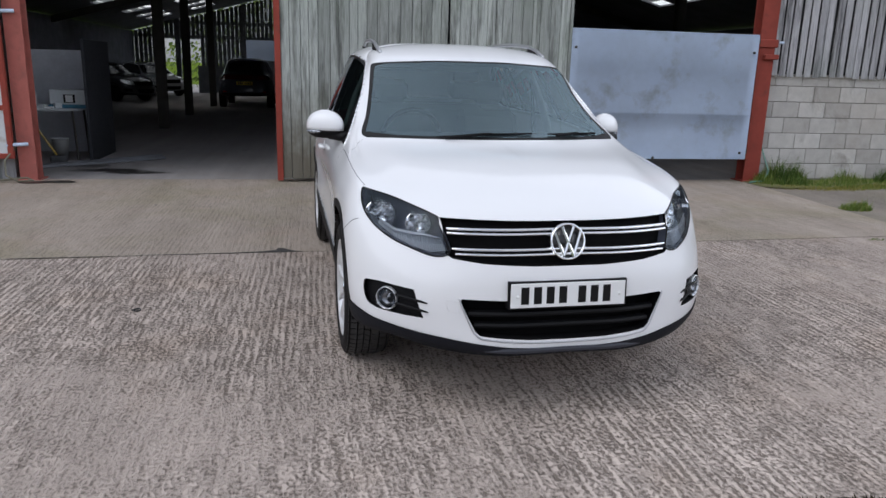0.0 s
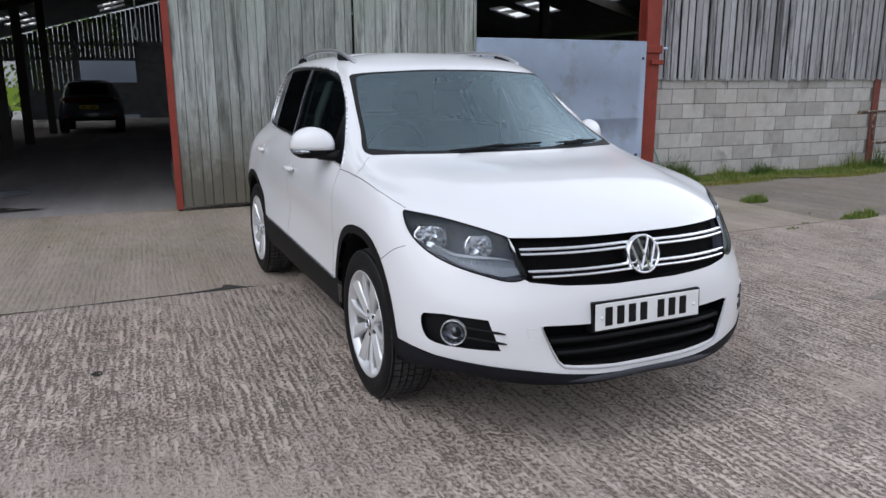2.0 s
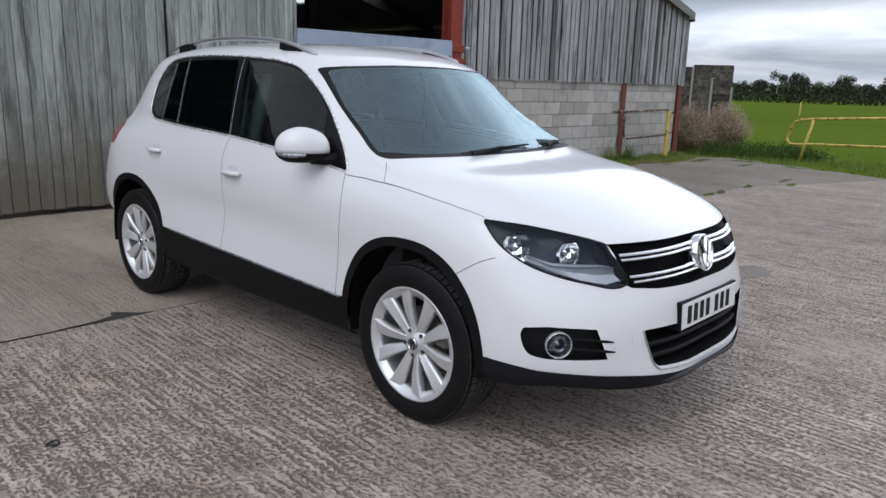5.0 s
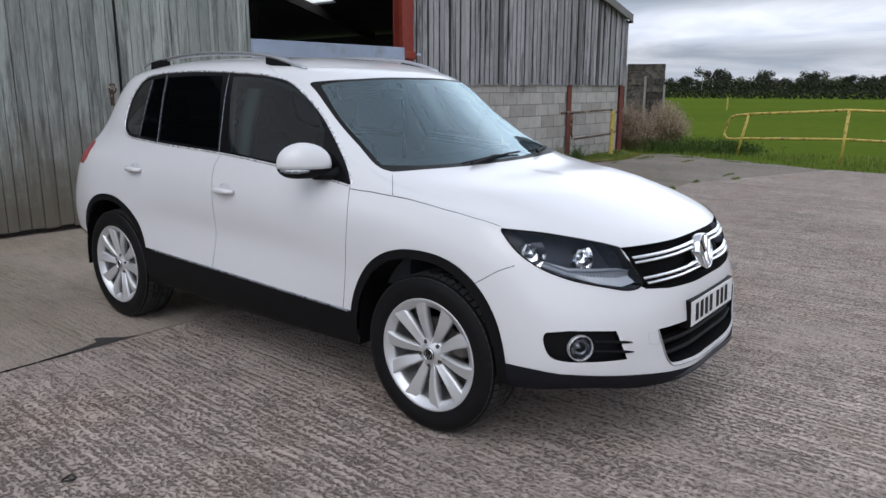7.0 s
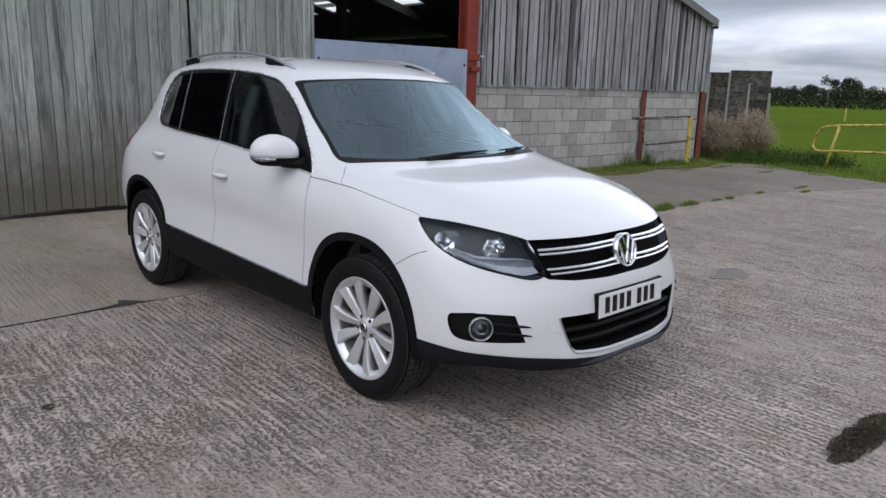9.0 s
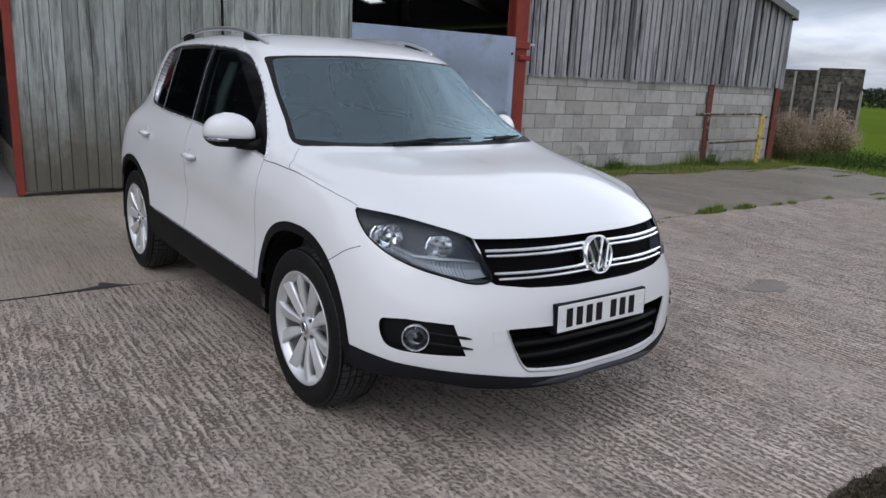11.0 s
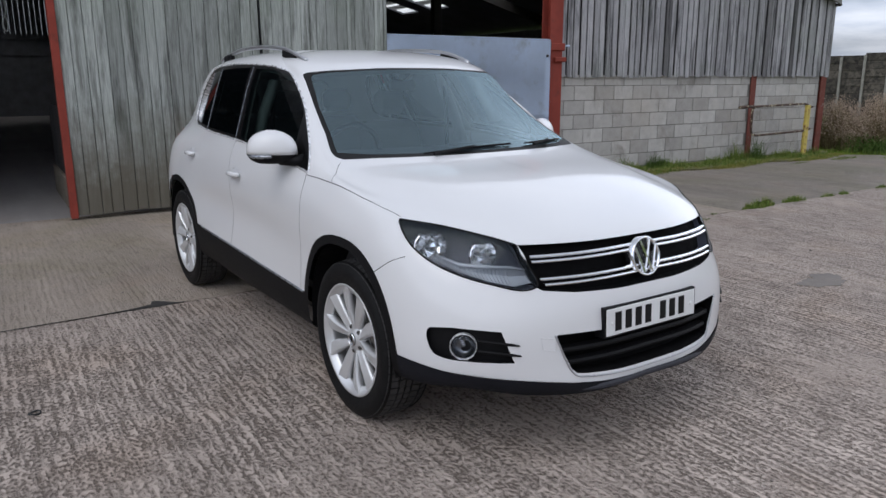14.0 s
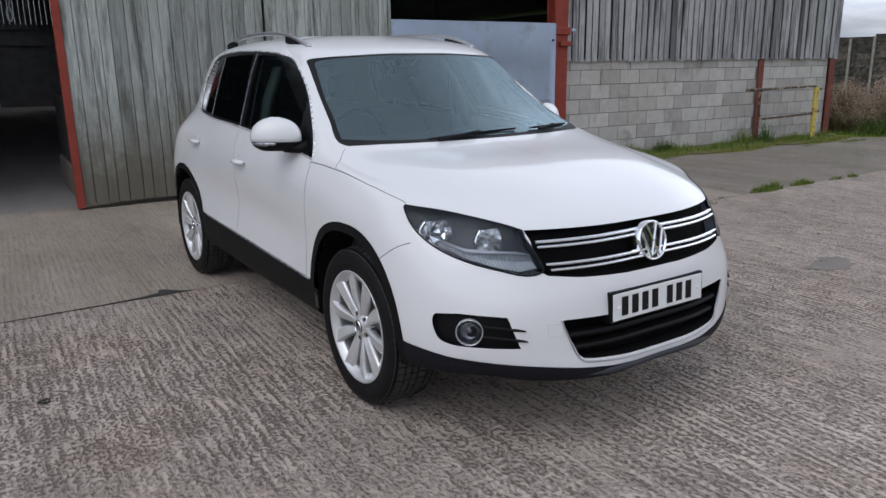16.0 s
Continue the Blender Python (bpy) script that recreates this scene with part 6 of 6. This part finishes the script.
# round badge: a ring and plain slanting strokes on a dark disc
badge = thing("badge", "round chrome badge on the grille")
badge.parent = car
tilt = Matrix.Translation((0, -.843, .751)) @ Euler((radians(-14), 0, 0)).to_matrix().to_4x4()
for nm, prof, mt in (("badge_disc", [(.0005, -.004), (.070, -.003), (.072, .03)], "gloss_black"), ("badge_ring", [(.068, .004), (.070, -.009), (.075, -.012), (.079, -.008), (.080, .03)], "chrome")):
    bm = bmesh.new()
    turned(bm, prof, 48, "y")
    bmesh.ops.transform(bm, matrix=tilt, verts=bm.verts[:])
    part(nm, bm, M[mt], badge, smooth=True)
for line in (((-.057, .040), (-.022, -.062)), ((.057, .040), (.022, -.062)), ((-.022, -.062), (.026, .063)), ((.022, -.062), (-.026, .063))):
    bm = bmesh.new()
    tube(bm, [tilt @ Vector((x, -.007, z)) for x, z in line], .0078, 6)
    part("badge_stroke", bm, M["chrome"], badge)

# number plate with plain bars for its writing
plate = thing("number_plate", "white number plate in a black holder")
plate.parent = car
lean = Matrix.Translation((0, -.894, .533)) @ Euler((radians(-3), 0, 0)).to_matrix().to_4x4()
for nm, (x, y0, y1, z), mt in (("plate_holder", (.268, -.002, .05, .0605), "plastic"), ("plate_face", (.259, -.006, -.002, .0530), "plate")):
    bm = bmesh.new()
    solid(bm, -x, x, y0, y1, -z, z, .003)
    bmesh.ops.transform(bm, matrix=lean, verts=bm.verts[:])
    part(nm, bm, M[mt], plate)
for k in range(7):
    x = -.196 + k * .0565 + (.030 if k > 3 else 0)
    bm = bmesh.new()
    solid(bm, x - .0175, x + .0175, -.0072, -.0055, -.037, .037)
    bmesh.ops.transform(bm, matrix=lean, verts=bm.verts[:])
    part("plate_bar", bm, M["ink"], plate, "black bar")
for x in (-.228, .232):
    bm = bmesh.new()
    turned(bm, [(.0005, -.010), (.006, -.009), (.008, -.006)], 12, "y")
    bmesh.ops.transform(bm, matrix=lean @ Matrix.Translation((x, 0, -.004)), verts=bm.verts[:])
    part("plate_cap", bm, M["plate"], plate, smooth=True)

# lower intake: slats and the bright strip round its lower edge
for z, half in ((.445, .425), (.395, .40)):
    bm = bmesh.new()
    rows = []
    for k in range(21):
        x = half * (k / 10 - 1)
        p = skin.front(-abs(x), z)
        rows.append([bm.verts.new((x, p.y + d, z + e)) for d, e in ((.045, -.012), (.014, -.010), (.009, 0), (.014, .010), (.045, .012))])
    for p, q in zip(rows, rows[1:]):
        for j in range(4):
            bm.faces.new((p[j], p[j + 1], q[j + 1], q[j]))
    part("intake_slat", bm, M["plastic"], intake)
bm = bmesh.new()
half = [(-.468, .514), (-.436, .436), (-.402, .368), (-.378, .346), (-.335, .339), (-.17, .327), (0, .323)]
run = rounded(half, 4, False)
pts = [skin.front(x, z) + Vector((0, -.003, 0)) for x, z in run]
tube(bm, pts + [Vector((-p.x, p.y, p.z)) for p in pts[-2::-1]], .0036, 8)
part("intake_trim", bm, M["rail"], intake, "satin silver surround", True)
bm = bmesh.new()
tow = [(-.520, .508), (-.462, .500), (-.466, .452), (-.512, .462)]
pts = [skin.front(*p) + Vector((0, -.0008, 0)) for p in rounded(tow, 1)]
tube(bm, pts, .0016, 5, True)
part("tow_cover_seam", bm, M["paint"], car, "fine seam of the towing eye cover")

# the lip's bevelled lower edge: the light it catches is put into a paler grey
bm = bmesh.new()
pts = [skin.front(-.40 + .04 * k, .289) + Vector((0, -.004, 0)) for k in range(11)]
line = pts + [Vector((-p.x, p.y, p.z)) for p in pts[-2::-1]]
rows = []
for p in line:
    f = min(1, (.41 - abs(p.x)) / .14)
    rows.append([bm.verts.new(p + Vector((0, d * f + .003 * (1 - f), e * f))) for d, e in ((-.002, .015), (-.006, .004), (-.005, -.007), (.012, -.012))])
for p, q in zip(rows, rows[1:]):
    for j in range(3):
        bm.faces.new((p[j], p[j + 1], q[j + 1], q[j]))
part("lip_edge", bm, worn("lit_lip_edge", (.024, .026, .036), .5, 0, 160, 5, .2, .0004), car, "bevelled lip edge, greyed for the light it catches")

# wipers lying at the foot of the windscreen
for pts in (((-.35, .225), (-.12, .228), (.20, .250)), ((.30, .255), (.45, .283), (.62, .338))):
    wiper = thing("wiper", "black wiper arm")
    wiper.parent = car
    line = []
    for x, y in pts:
        p = skin.top(-abs(x), y)
        line.append(Vector((x, y, p.z + .010)))
    bm = bmesh.new()
    tube(bm, line, [.004, .007, .005], 6)
    part("wiper_blade", bm, M["plastic"], wiper)
    bm = bmesh.new()
    tube(bm, [line[0] + Vector((.04, -.03, -.004)), line[1] + Vector((.03, -.012, .006)), line[1].lerp(line[2], .25) + Vector((0, 0, .007))], [.009, .008, .005], 6)
    part("wiper_arm", bm, M["plastic"], wiper)

# underside and wheel housings
bm = bmesh.new()
solid(bm, -.70, .70, -.36, 3.0, .235, .262)
solid(bm, -.40, .40, -.74, -.36, .285, .30)
part("underbody", bm, M["ink"], car, "black underside")
for y, cy in WHEELS:
    for s in (-1, 1):
        bm = bmesh.new()
        rings = []
        for x in (.872, .70, .50):
            rings.append([bm.verts.new((s * x, a, max(b, .275))) for a, b in arch(cy, .33, .392, .422, 2.25, 24, .22)])
        for p, q in zip(rings, rings[1:]):
            for i in range(len(p) - 1):
                bm.faces.new((p[i], p[i + 1], q[i + 1], q[i]))
        bm.faces.new(rings[-1])
        part("wheel_housing", bm, M["ink"], car, "black wheel housing liner")

# cabin
bm = bmesh.new()
prism(bm, [(.20, .90), (.24, 1.045), (.40, 1.05), (.74, 1.075), (.86, 1.03), (.88, .85), (.70, .55), (.25, .55)], -.72, .72)
bmesh.ops.rotate(bm, verts=bm.verts[:], cent=(0, 0, 0), matrix=Matrix.Rotation(radians(90), 3, "Z"))
bmesh.ops.scale(bm, verts=bm.verts[:], vec=(-1, 1, 1))
part("dashboard", bm, M["cabin"], car, "dark dashboard behind the windscreen")
bm = bmesh.new()
ring = [(-.36 + .185 * math.cos(t), .98 - .06 * math.sin(t), 1.02 + .175 * math.sin(t)) for t in (2 * math.pi * k / 28 for k in range(28))]
tube(bm, ring, .016, 8, True)
tube(bm, [(-.36 - .17, .98, 1.02), (-.36, .96, 1.01), (-.36 + .17, .98, 1.02)], [.02, .05, .02], 8)
part("steering_wheel", bm, M["ink"], car, smooth=True)


def seat(x, y, wide, rest):
    s = thing("seat", "charcoal cloth seat")
    s.parent = car
    for nm, box, mt in (("cushion", (x - wide / 2, x + wide / 2, y - .25, y + .28, .42, .62), "cloth"), ("backrest", (x - wide / 2, x + wide / 2, y + .26, y + .40, .58, 1.16), "cloth")):
        bm = bmesh.new()
        solid(bm, *box, .05)
        if nm == "backrest":
            for v in bm.verts:
                v.co.y += (v.co.z - .58) * .32
                v.co.x = x + (v.co.x - x) * (1 - .22 * max(0, v.co.z - .8))
        part(nm, bm, M[mt], s)
    for k in rest:
        bm = bmesh.new()
        solid(bm, k - .12, k + .12, y + .44, y + .53, 1.20, 1.37, .04)
        part("headrest", bm, M["cloth"], s)


seat(-.37, 1.30, .50, (-.37,))
seat(.37, 1.30, .50, (.37,))
seat(0, 2.15, 1.25, (-.38, .38))
bm = bmesh.new()
solid(bm, -.72, .72, .30, 3.1, .36, .40)
part("cabin_floor", bm, M["cabin"], car)
top = [f for f in skin.bm.faces if f[skin.tag] in (0, 3) and f.calc_center_median().z > 1.02 and f.calc_center_median().y > .45]
index, pts, faces = {}, [], []
for f in top:
    for v in f.verts:
        if v not in index:
            index[v] = len(pts)
            pts.append(v.co - Vector(v[skin.n]).normalized() * .035)
    faces.append([index[v] for v in f.verts])
bm = bmesh.new()
for s in (1, -1):
    vs = [bm.verts.new((p.x * s, p.y, p.z)) for p in pts]
    for f in faces:
        bm.faces.new([vs[i] for i in f])
part("headlining", bm, M["lining"], car, "pale grey headlining")
for side in (-1, 1):
    bm = bmesh.new()
    v = []
    for y, z, x in ((1.43, 1.02, .735), (1.45, 1.25, .66), (1.47, 1.44, .57)):
        v.append([bm.verts.new((side * (x + d), y + e, z)) for d, e in ((0, -.06), (.03, -.04), (.03, .05), (0, .06))])
    for p, q in zip(v, v[1:]):
        for k in range(4):
            bm.faces.new((p[k], p[(k + 1) % 4], q[(k + 1) % 4], q[k]))
    part("pillar_trim", bm, M["lining"], car, "pale grey inner pillar trim", True)
    bm = bmesh.new()
    tube(bm, [(side * .60, 1.44, 1.40), (side * .63, 1.46, 1.1), (side * .66, 1.50, .7)], .014, 6)
    part("seat_belt", bm, M["cabin"], car, "dark seat belt")
bm = bmesh.new()
solid(bm, -.09, .09, .98, 1.01, 1.375, 1.435, .012)
part("rear_view_mirror", bm, M["ink"], car)

# ---- wheels ----
def make_wheel(steer=0.0):
    """A wheel about the x axis, its outer face towards -x."""
    w = thing("wheel", "silver twin-spoke alloy wheel")
    R, RIM = .351, .248
    half = [(RIM - .004, .100), (RIM + .012, .108), (RIM + .045, .116), (R - .040, .113), (R - .016, .103), (R - .004, .090)]
    for sgn in (1, -1):
        bm = bmesh.new()
        turned(bm, [(r, -x * sgn) for r, x in half + [(R - .012, .09), (R - .012, 0)]], 72, "x")
        part("sidewall", bm, M["rubber"], w, "black tyre sidewall", True)
    # ribs of the tread, with cuts across
    for x0, x1 in ((.058, .101), (.014, .050), (-.018, .006), (-.050, -.026), (-.101, -.058)):
        bm = bmesh.new()
        n = 60
        for k in range(n):
            skew = .010 if abs(x0 + x1) > .1 else .022
            v = []
            for f0, x in ((0, x0), (1, x1)):
                for g in (.08, .90):
                    t = 2 * math.pi * (k + g) / n + skew * f0 * (1 if x0 > -.03 else -1)
                    drop = .012 if abs(x) > .09 else 0
                    v.append([(x, math.cos(t) * q, math.sin(t) * q) for q in (R - drop, R - drop - .011)])
            hi, lo = [bm.verts.new(q[0]) for q in v], [bm.verts.new(q[1]) for q in v]
            bm.faces.new((hi[0], hi[1], hi[3], hi[2]))
            for i, j in ((0, 1), (1, 3), (3, 2), (2, 0)):
                bm.faces.new((hi[i], lo[i], lo[j], hi[j]))
        tagged(part("tread_rib", bm, M["tread"], w, "ribbed tread with its grey sheen in the colour"), kind="stuff")
    bm = bmesh.new()
    turned(bm, [(RIM - .002, -.102), (RIM + .003, -.106), (RIM, -.109), (RIM - .008, -.107), (RIM - .013, -.101), (RIM - .036, -.088), (RIM - .040, -.078), (RIM - .034, -.06), (RIM - .030, -.03), (RIM - .03, .09)], 64, "x")
    part("rim", bm, M["alloy"], w, smooth=True)
    # ten spokes in five pairs, curved and widening outwards, each with a raised edge
    for k in range(5):
        for side in (-1, 1):
            bm = bmesh.new()
            rows = []
            for j in range(13):
                f = j / 12
                r = .040 + (RIM - .010 - .040) * f
                ang = radians(72 * k + 90) + side * radians(16.0 + 2.2 * f + 3.0 * math.sin(f * math.pi))
                wide = .0150 + .0035 * math.sin(f * math.pi) + .0205 * f ** 1.5
                face = -.078 - .016 * math.sin(f * 2.0) - .008 * f
                c, s = math.cos(ang), math.sin(ang)
                ring = []
                for d, x in ((-1, .032), (-.97, .010), (-.86, .0), (-.66, -.0035), (-.45, -.001), (0, .003), (.55, .0055), (.86, .008), (.97, .014), (1, .032)):
                    ring.append(bm.verts.new((face + x, c * r - s * d * wide * side, s * r + c * d * wide * side)))
                rows.append(ring)
            for p, q in zip(rows, rows[1:]):
                for i in range(9):
                    bm.faces.new((p[i], p[i + 1], q[i + 1], q[i]))
                bm.faces.new((p[9], p[0], q[0], q[9]))
            part("spoke", bm, M["alloy"], w, smooth=True)
    bm = bmesh.new()
    turned(bm, [(.001, -.088), (.030, -.088), (.034, -.084), (.062, -.080), (.072, -.070), (.074, -.03)], 40, "x")
    part("hub", bm, M["alloy"], w, smooth=True)
    bm = bmesh.new()
    turned(bm, [(.0005, -.094), (.024, -.093), (.028, -.088)], 32, "x")
    part("centre_cap", bm, M["gloss_black"], w, "dark centre cap", True)
    bm = bmesh.new()
    tube(bm, [(-.0945, .026 * math.cos(2 * math.pi * k / 24), .026 * math.sin(2 * math.pi * k / 24)) for k in range(24)], .0028, 6, True)
    tube(bm, [(-.0955, y, z) for y, z in ((-.018, .013), (-.008, -.018), (0, .002), (.008, -.018), (.018, .013))], .0024, 5)
    part("cap_ring", bm, M["chrome"], w)
    for k in range(5):
        t = radians(72 * k + 90 + 36)
        bm = bmesh.new()
        turned(bm, [(.0005, -.0835), (.008, -.0845), (.0105, -.079), (.0115, -.05)], 10, "x", (0, .056 * math.cos(t), .056 * math.sin(t)))
        part("wheel_bolt", bm, M["dark_steel"], w)
    bm = bmesh.new()
    turned(bm, [(.06, -.035), (.150, -.035), (.152, -.012), (.06, -.012)], 40, "x")
    part("brake_disc", bm, M["brake"], w)
    bm = bmesh.new()
    solid(bm, -.06, .02, -.165, -.085, .02, .13, .015)
    part("brake_caliper", bm, M["brake"], w)
    return w


first = make_wheel()
first.parent = car
for n, (x, y, turn, spin) in enumerate(((-.785, 0, 0, 8), (-.775, 2.604, 0, 40), (.785, 0, 180, 0), (.775, 2.604, 180, 25))):
    m = pose(x, y, .3295, 0, 0, turn) @ Matrix.Rotation(radians(spin), 4, "X")
    if n:
        copy_thing(first, m)
    else:
        first.matrix_basis = m


# ---- cars standing in the barn ----
def parked_car(label, material, at, plate_material):
    c = thing("parked_car", label, "car", "cars in the barn", at=at)
    panel("body", both(0, 20, 21, 22, 94, 95, 96, 97, 98), material, c)
    panel("cladding", both(31, 32), M["plastic"], c)
    panel("glass", both(1, 2, 3, 4, 5, 6, 7, 8), M["gloss_black"], c, "dark windows")
    for f in (False, True):
        panel("tail_lamp", skin.take(14, flip=f), M["dark_lens"], c, "red tail lamp")
        panel("headlamp", skin.take(11, flip=f), M["satin"], c, "pale headlamp")
    panel("front_grille", both(10, 12, 13), M["void"], c)
    bm = bmesh.new()
    solid(bm, -.26, .26, 3.44, 3.475, .76, .87, .004)
    part("number_plate", bm, plate_material, c, "number plate")
    for k in range(7):
        bm = bmesh.new()
        x = -.19 + k * .0565 + (.03 if k > 3 else 0)
        solid(bm, x - .016, x + .016, 3.474, 3.477, .78, .85)
        part("plate_bar", bm, M["ink"], c)
    for x in (-.62, .62):
        bm = bmesh.new()
        solid(bm, x - .07, x + .07, 3.36, 3.44, .52, .56, .008)
        part("reflector", bm, M["red_lens"], c, "red reflector")
    for s in (-.785, .785):
        for y in (0, 2.604):
            bm = bmesh.new()
            turned(bm, [(.001, -.11), (.22, -.10), (.235, -.11), (.33, -.11), (.343, -.08), (.343, .08), (.33, .11), (.001, .11)], 40, "x", (s, y, .343))
            part("wheel", bm, M["rubber"], c, smooth=True)
    return c


parked_car("dark estate car parked in the barn, seen from behind", M["blue_paint"], BARN @ pose(-1.78, 19.1, 0, 0, 0, 180), M["plate_yellow"])
parked_car("dark car parked in the barn beside the columns", M["dark_paint"], BARN @ pose(-6.2, 19.4, 0, 0, 0, 58) @ Matrix.Diagonal((.9, .9, .86, 1)), M["plate"])
parked_car("grey car parked by the far barn door", M["silver_paint"], BARN @ pose(-5.85, 23.8, 0, 0, 0, 38) @ Matrix.Diagonal((.9, .9, .86, 1)), M["plate"])

# ---- bench corner behind the open door ----
bm = bmesh.new()
solid(bm, -4.6, -2.86, 3.0, 3.04, .0, 1.58, .004)
lump("grey_board", bm, worn("grey_board", (.62, .64, .70), .8, 0, 20, 2, .2, .001), "grey board standing behind the work table", "board", at=BARN)
bm = bmesh.new()
solid(bm, -2.80, -2.76, 1.70, 3.0, .0, 1.72, .004)
lump("dark_board", bm, worn("dark_blue_board", (.026, .029, .036), .8, 0, 20, 2, .2, .001), "dark partition board standing on the barn floor", "board", at=BARN)
table = thing("work_table", "work table with a pale top, cluttered", "table", at=BARN @ pose(-3.55, 2.2, 0))
bm = bmesh.new()
solid(bm, -.62, .58, -.32, .36, .71, .735, .004)
part("tabletop", bm, M["pale_sheet"], table)
for x in (-.58, .53):
    for y in (-.28, .31):
        bm = bmesh.new()
        tube(bm, [(x * .94, y * .95, .71), (x, y, 0)], .018, 8)
        part("leg", bm, M["dark_steel"], table)
box = thing("storage_box", "translucent white box with a blue base on the table", "box", at=BARN @ pose(-3.12, 2.3, .736))
for nm, q, mt in (("lid", (-.30, .30, -.16, .16, .05, .27), M["pale_sheet"]), ("base", (-.32, .32, -.17, .17, 0, .055), worn("blue_plastic", (.06, .20, .30), .5))):
    bm = bmesh.new()
    solid(bm, *q, .015)
    part(nm, bm, mt, box)
bm = bmesh.new()
solid(bm, -.10, .06, -.168, -.162, .08, .2)
part("sticker", bm, M["ink"], box)
bm = bmesh.new()
solid(bm, -.07, .03, -.172, -.166, .09, .19)
part("sticker", bm, M["plate"], box)
bm = bmesh.new()
turned(bm, [(.001, 0), (.075, 0), (.082, .20), (.06, .27), (.028, .31), (.028, .34), (.001, .34)], 20, "z")
lump("white_bottle", bm, M["plate"], "white plastic bottle on the work table", "bottle", at=BARN @ pose(-3.62, 2.0, .736), smooth=True)
for k, (x, y, w, d, h) in enumerate(((-3.52, 2.05, .16, .12, .06), (-3.38, 1.98, .14, .10, .03), (-3.30, 2.12, .10, .08, .08))):
    bm = bmesh.new()
    solid(bm, -w / 2, w / 2, -d / 2, d / 2, 0, h, .01)
    lump("carton", bm, M["pale_sheet"] if k != 1 else M["plate"], "small crumpled carton on the work table", "carton", "clutter on the table", at=BARN @ pose(x, y, .736, 0, 0, 17 * k))
bm = bmesh.new()
turned(bm, [(.001, .01), (.085, .01), (.09, 0), (.115, .30), (.12, .31), (.11, .31), (.082, .02), (.001, .02)], 24, "z")
lump("bin", bm, worn("grey_bin", (.30, .31, .32), .6), "grey plastic bin under the work table", "bin", at=BARN @ pose(-3.26, 1.95, 0), smooth=True)
broom = thing("broom", "broom with a yellow handle leaning on the table", "broom", at=BARN)
bm = bmesh.new()
tube(bm, [(-3.60, 1.55, .78), (-3.18, 1.5, .12)], .013, 8)
part("handle", bm, worn("yellow_handle", (.45, .30, .05), .5), broom)
bm = bmesh.new()
solid(bm, -3.26, -3.06, 1.44, 1.56, .0, .11, .02)
part("brush", bm, M["cabin"], broom)
for k in range(3):
    bm = bmesh.new()
    solid(bm, -.9, .9, -.03, .03, 0, .035, .004)
    lump("timber_batten", bm, M["dark_board"], "dark timber batten lying on the barn floor", "batten", "battens on the floor", at=BARN @ pose(-2.55 - .03 * k, 1.55 + .12 * k, 0, 0, 0, 38 + 3 * k))
bm = bmesh.new()
tube(bm, [(-.30, 3, roof_z(-.30) - .005), (-.30, 3, 2.35), (-.32, 3, 2.28)], .011, 6)
tube(bm, [(-.32 + .03 * math.sin(t), 3, 2.19 + .09 * math.cos(t)) for t in (2 * math.pi * k / 16 for k in range(16))], .011, 6, True)
lump("rope", bm, M["pale_sheet"], "pale rope with a loop hanging in the barn", "rope", at=BARN)
bm = bmesh.new()
r = random.Random(12)
tube(bm, [(-3.12, -.12, .40), (-3.22, -.2, .25), (-3.2, -.26, .08), (-3.05, -.30, .02), (-2.9, -.28, .03), (-3.0, -.20, .05), (-3.25, -.28, .03), (-3.6, -.3, .02)], .012, 6)
lump("hose", bm, worn("pale_hose", (.14, .13, .09), .7), "thin pale hose tangled at the foot of the post", "hose", at=BARN, smooth=True)
bm = bmesh.new()
tube(bm, [(6.72, -.1, .5), (6.80, -.22, .16), (6.70, -.30, .03), (6.52, -.30, .02), (6.45, -.34, .012)], .012, 6)
lump("hose", bm, worn("green_hose", (.10, .20, .16), .6), "green hose end at the foot of the red post", "hose", at=BARN, smooth=True)
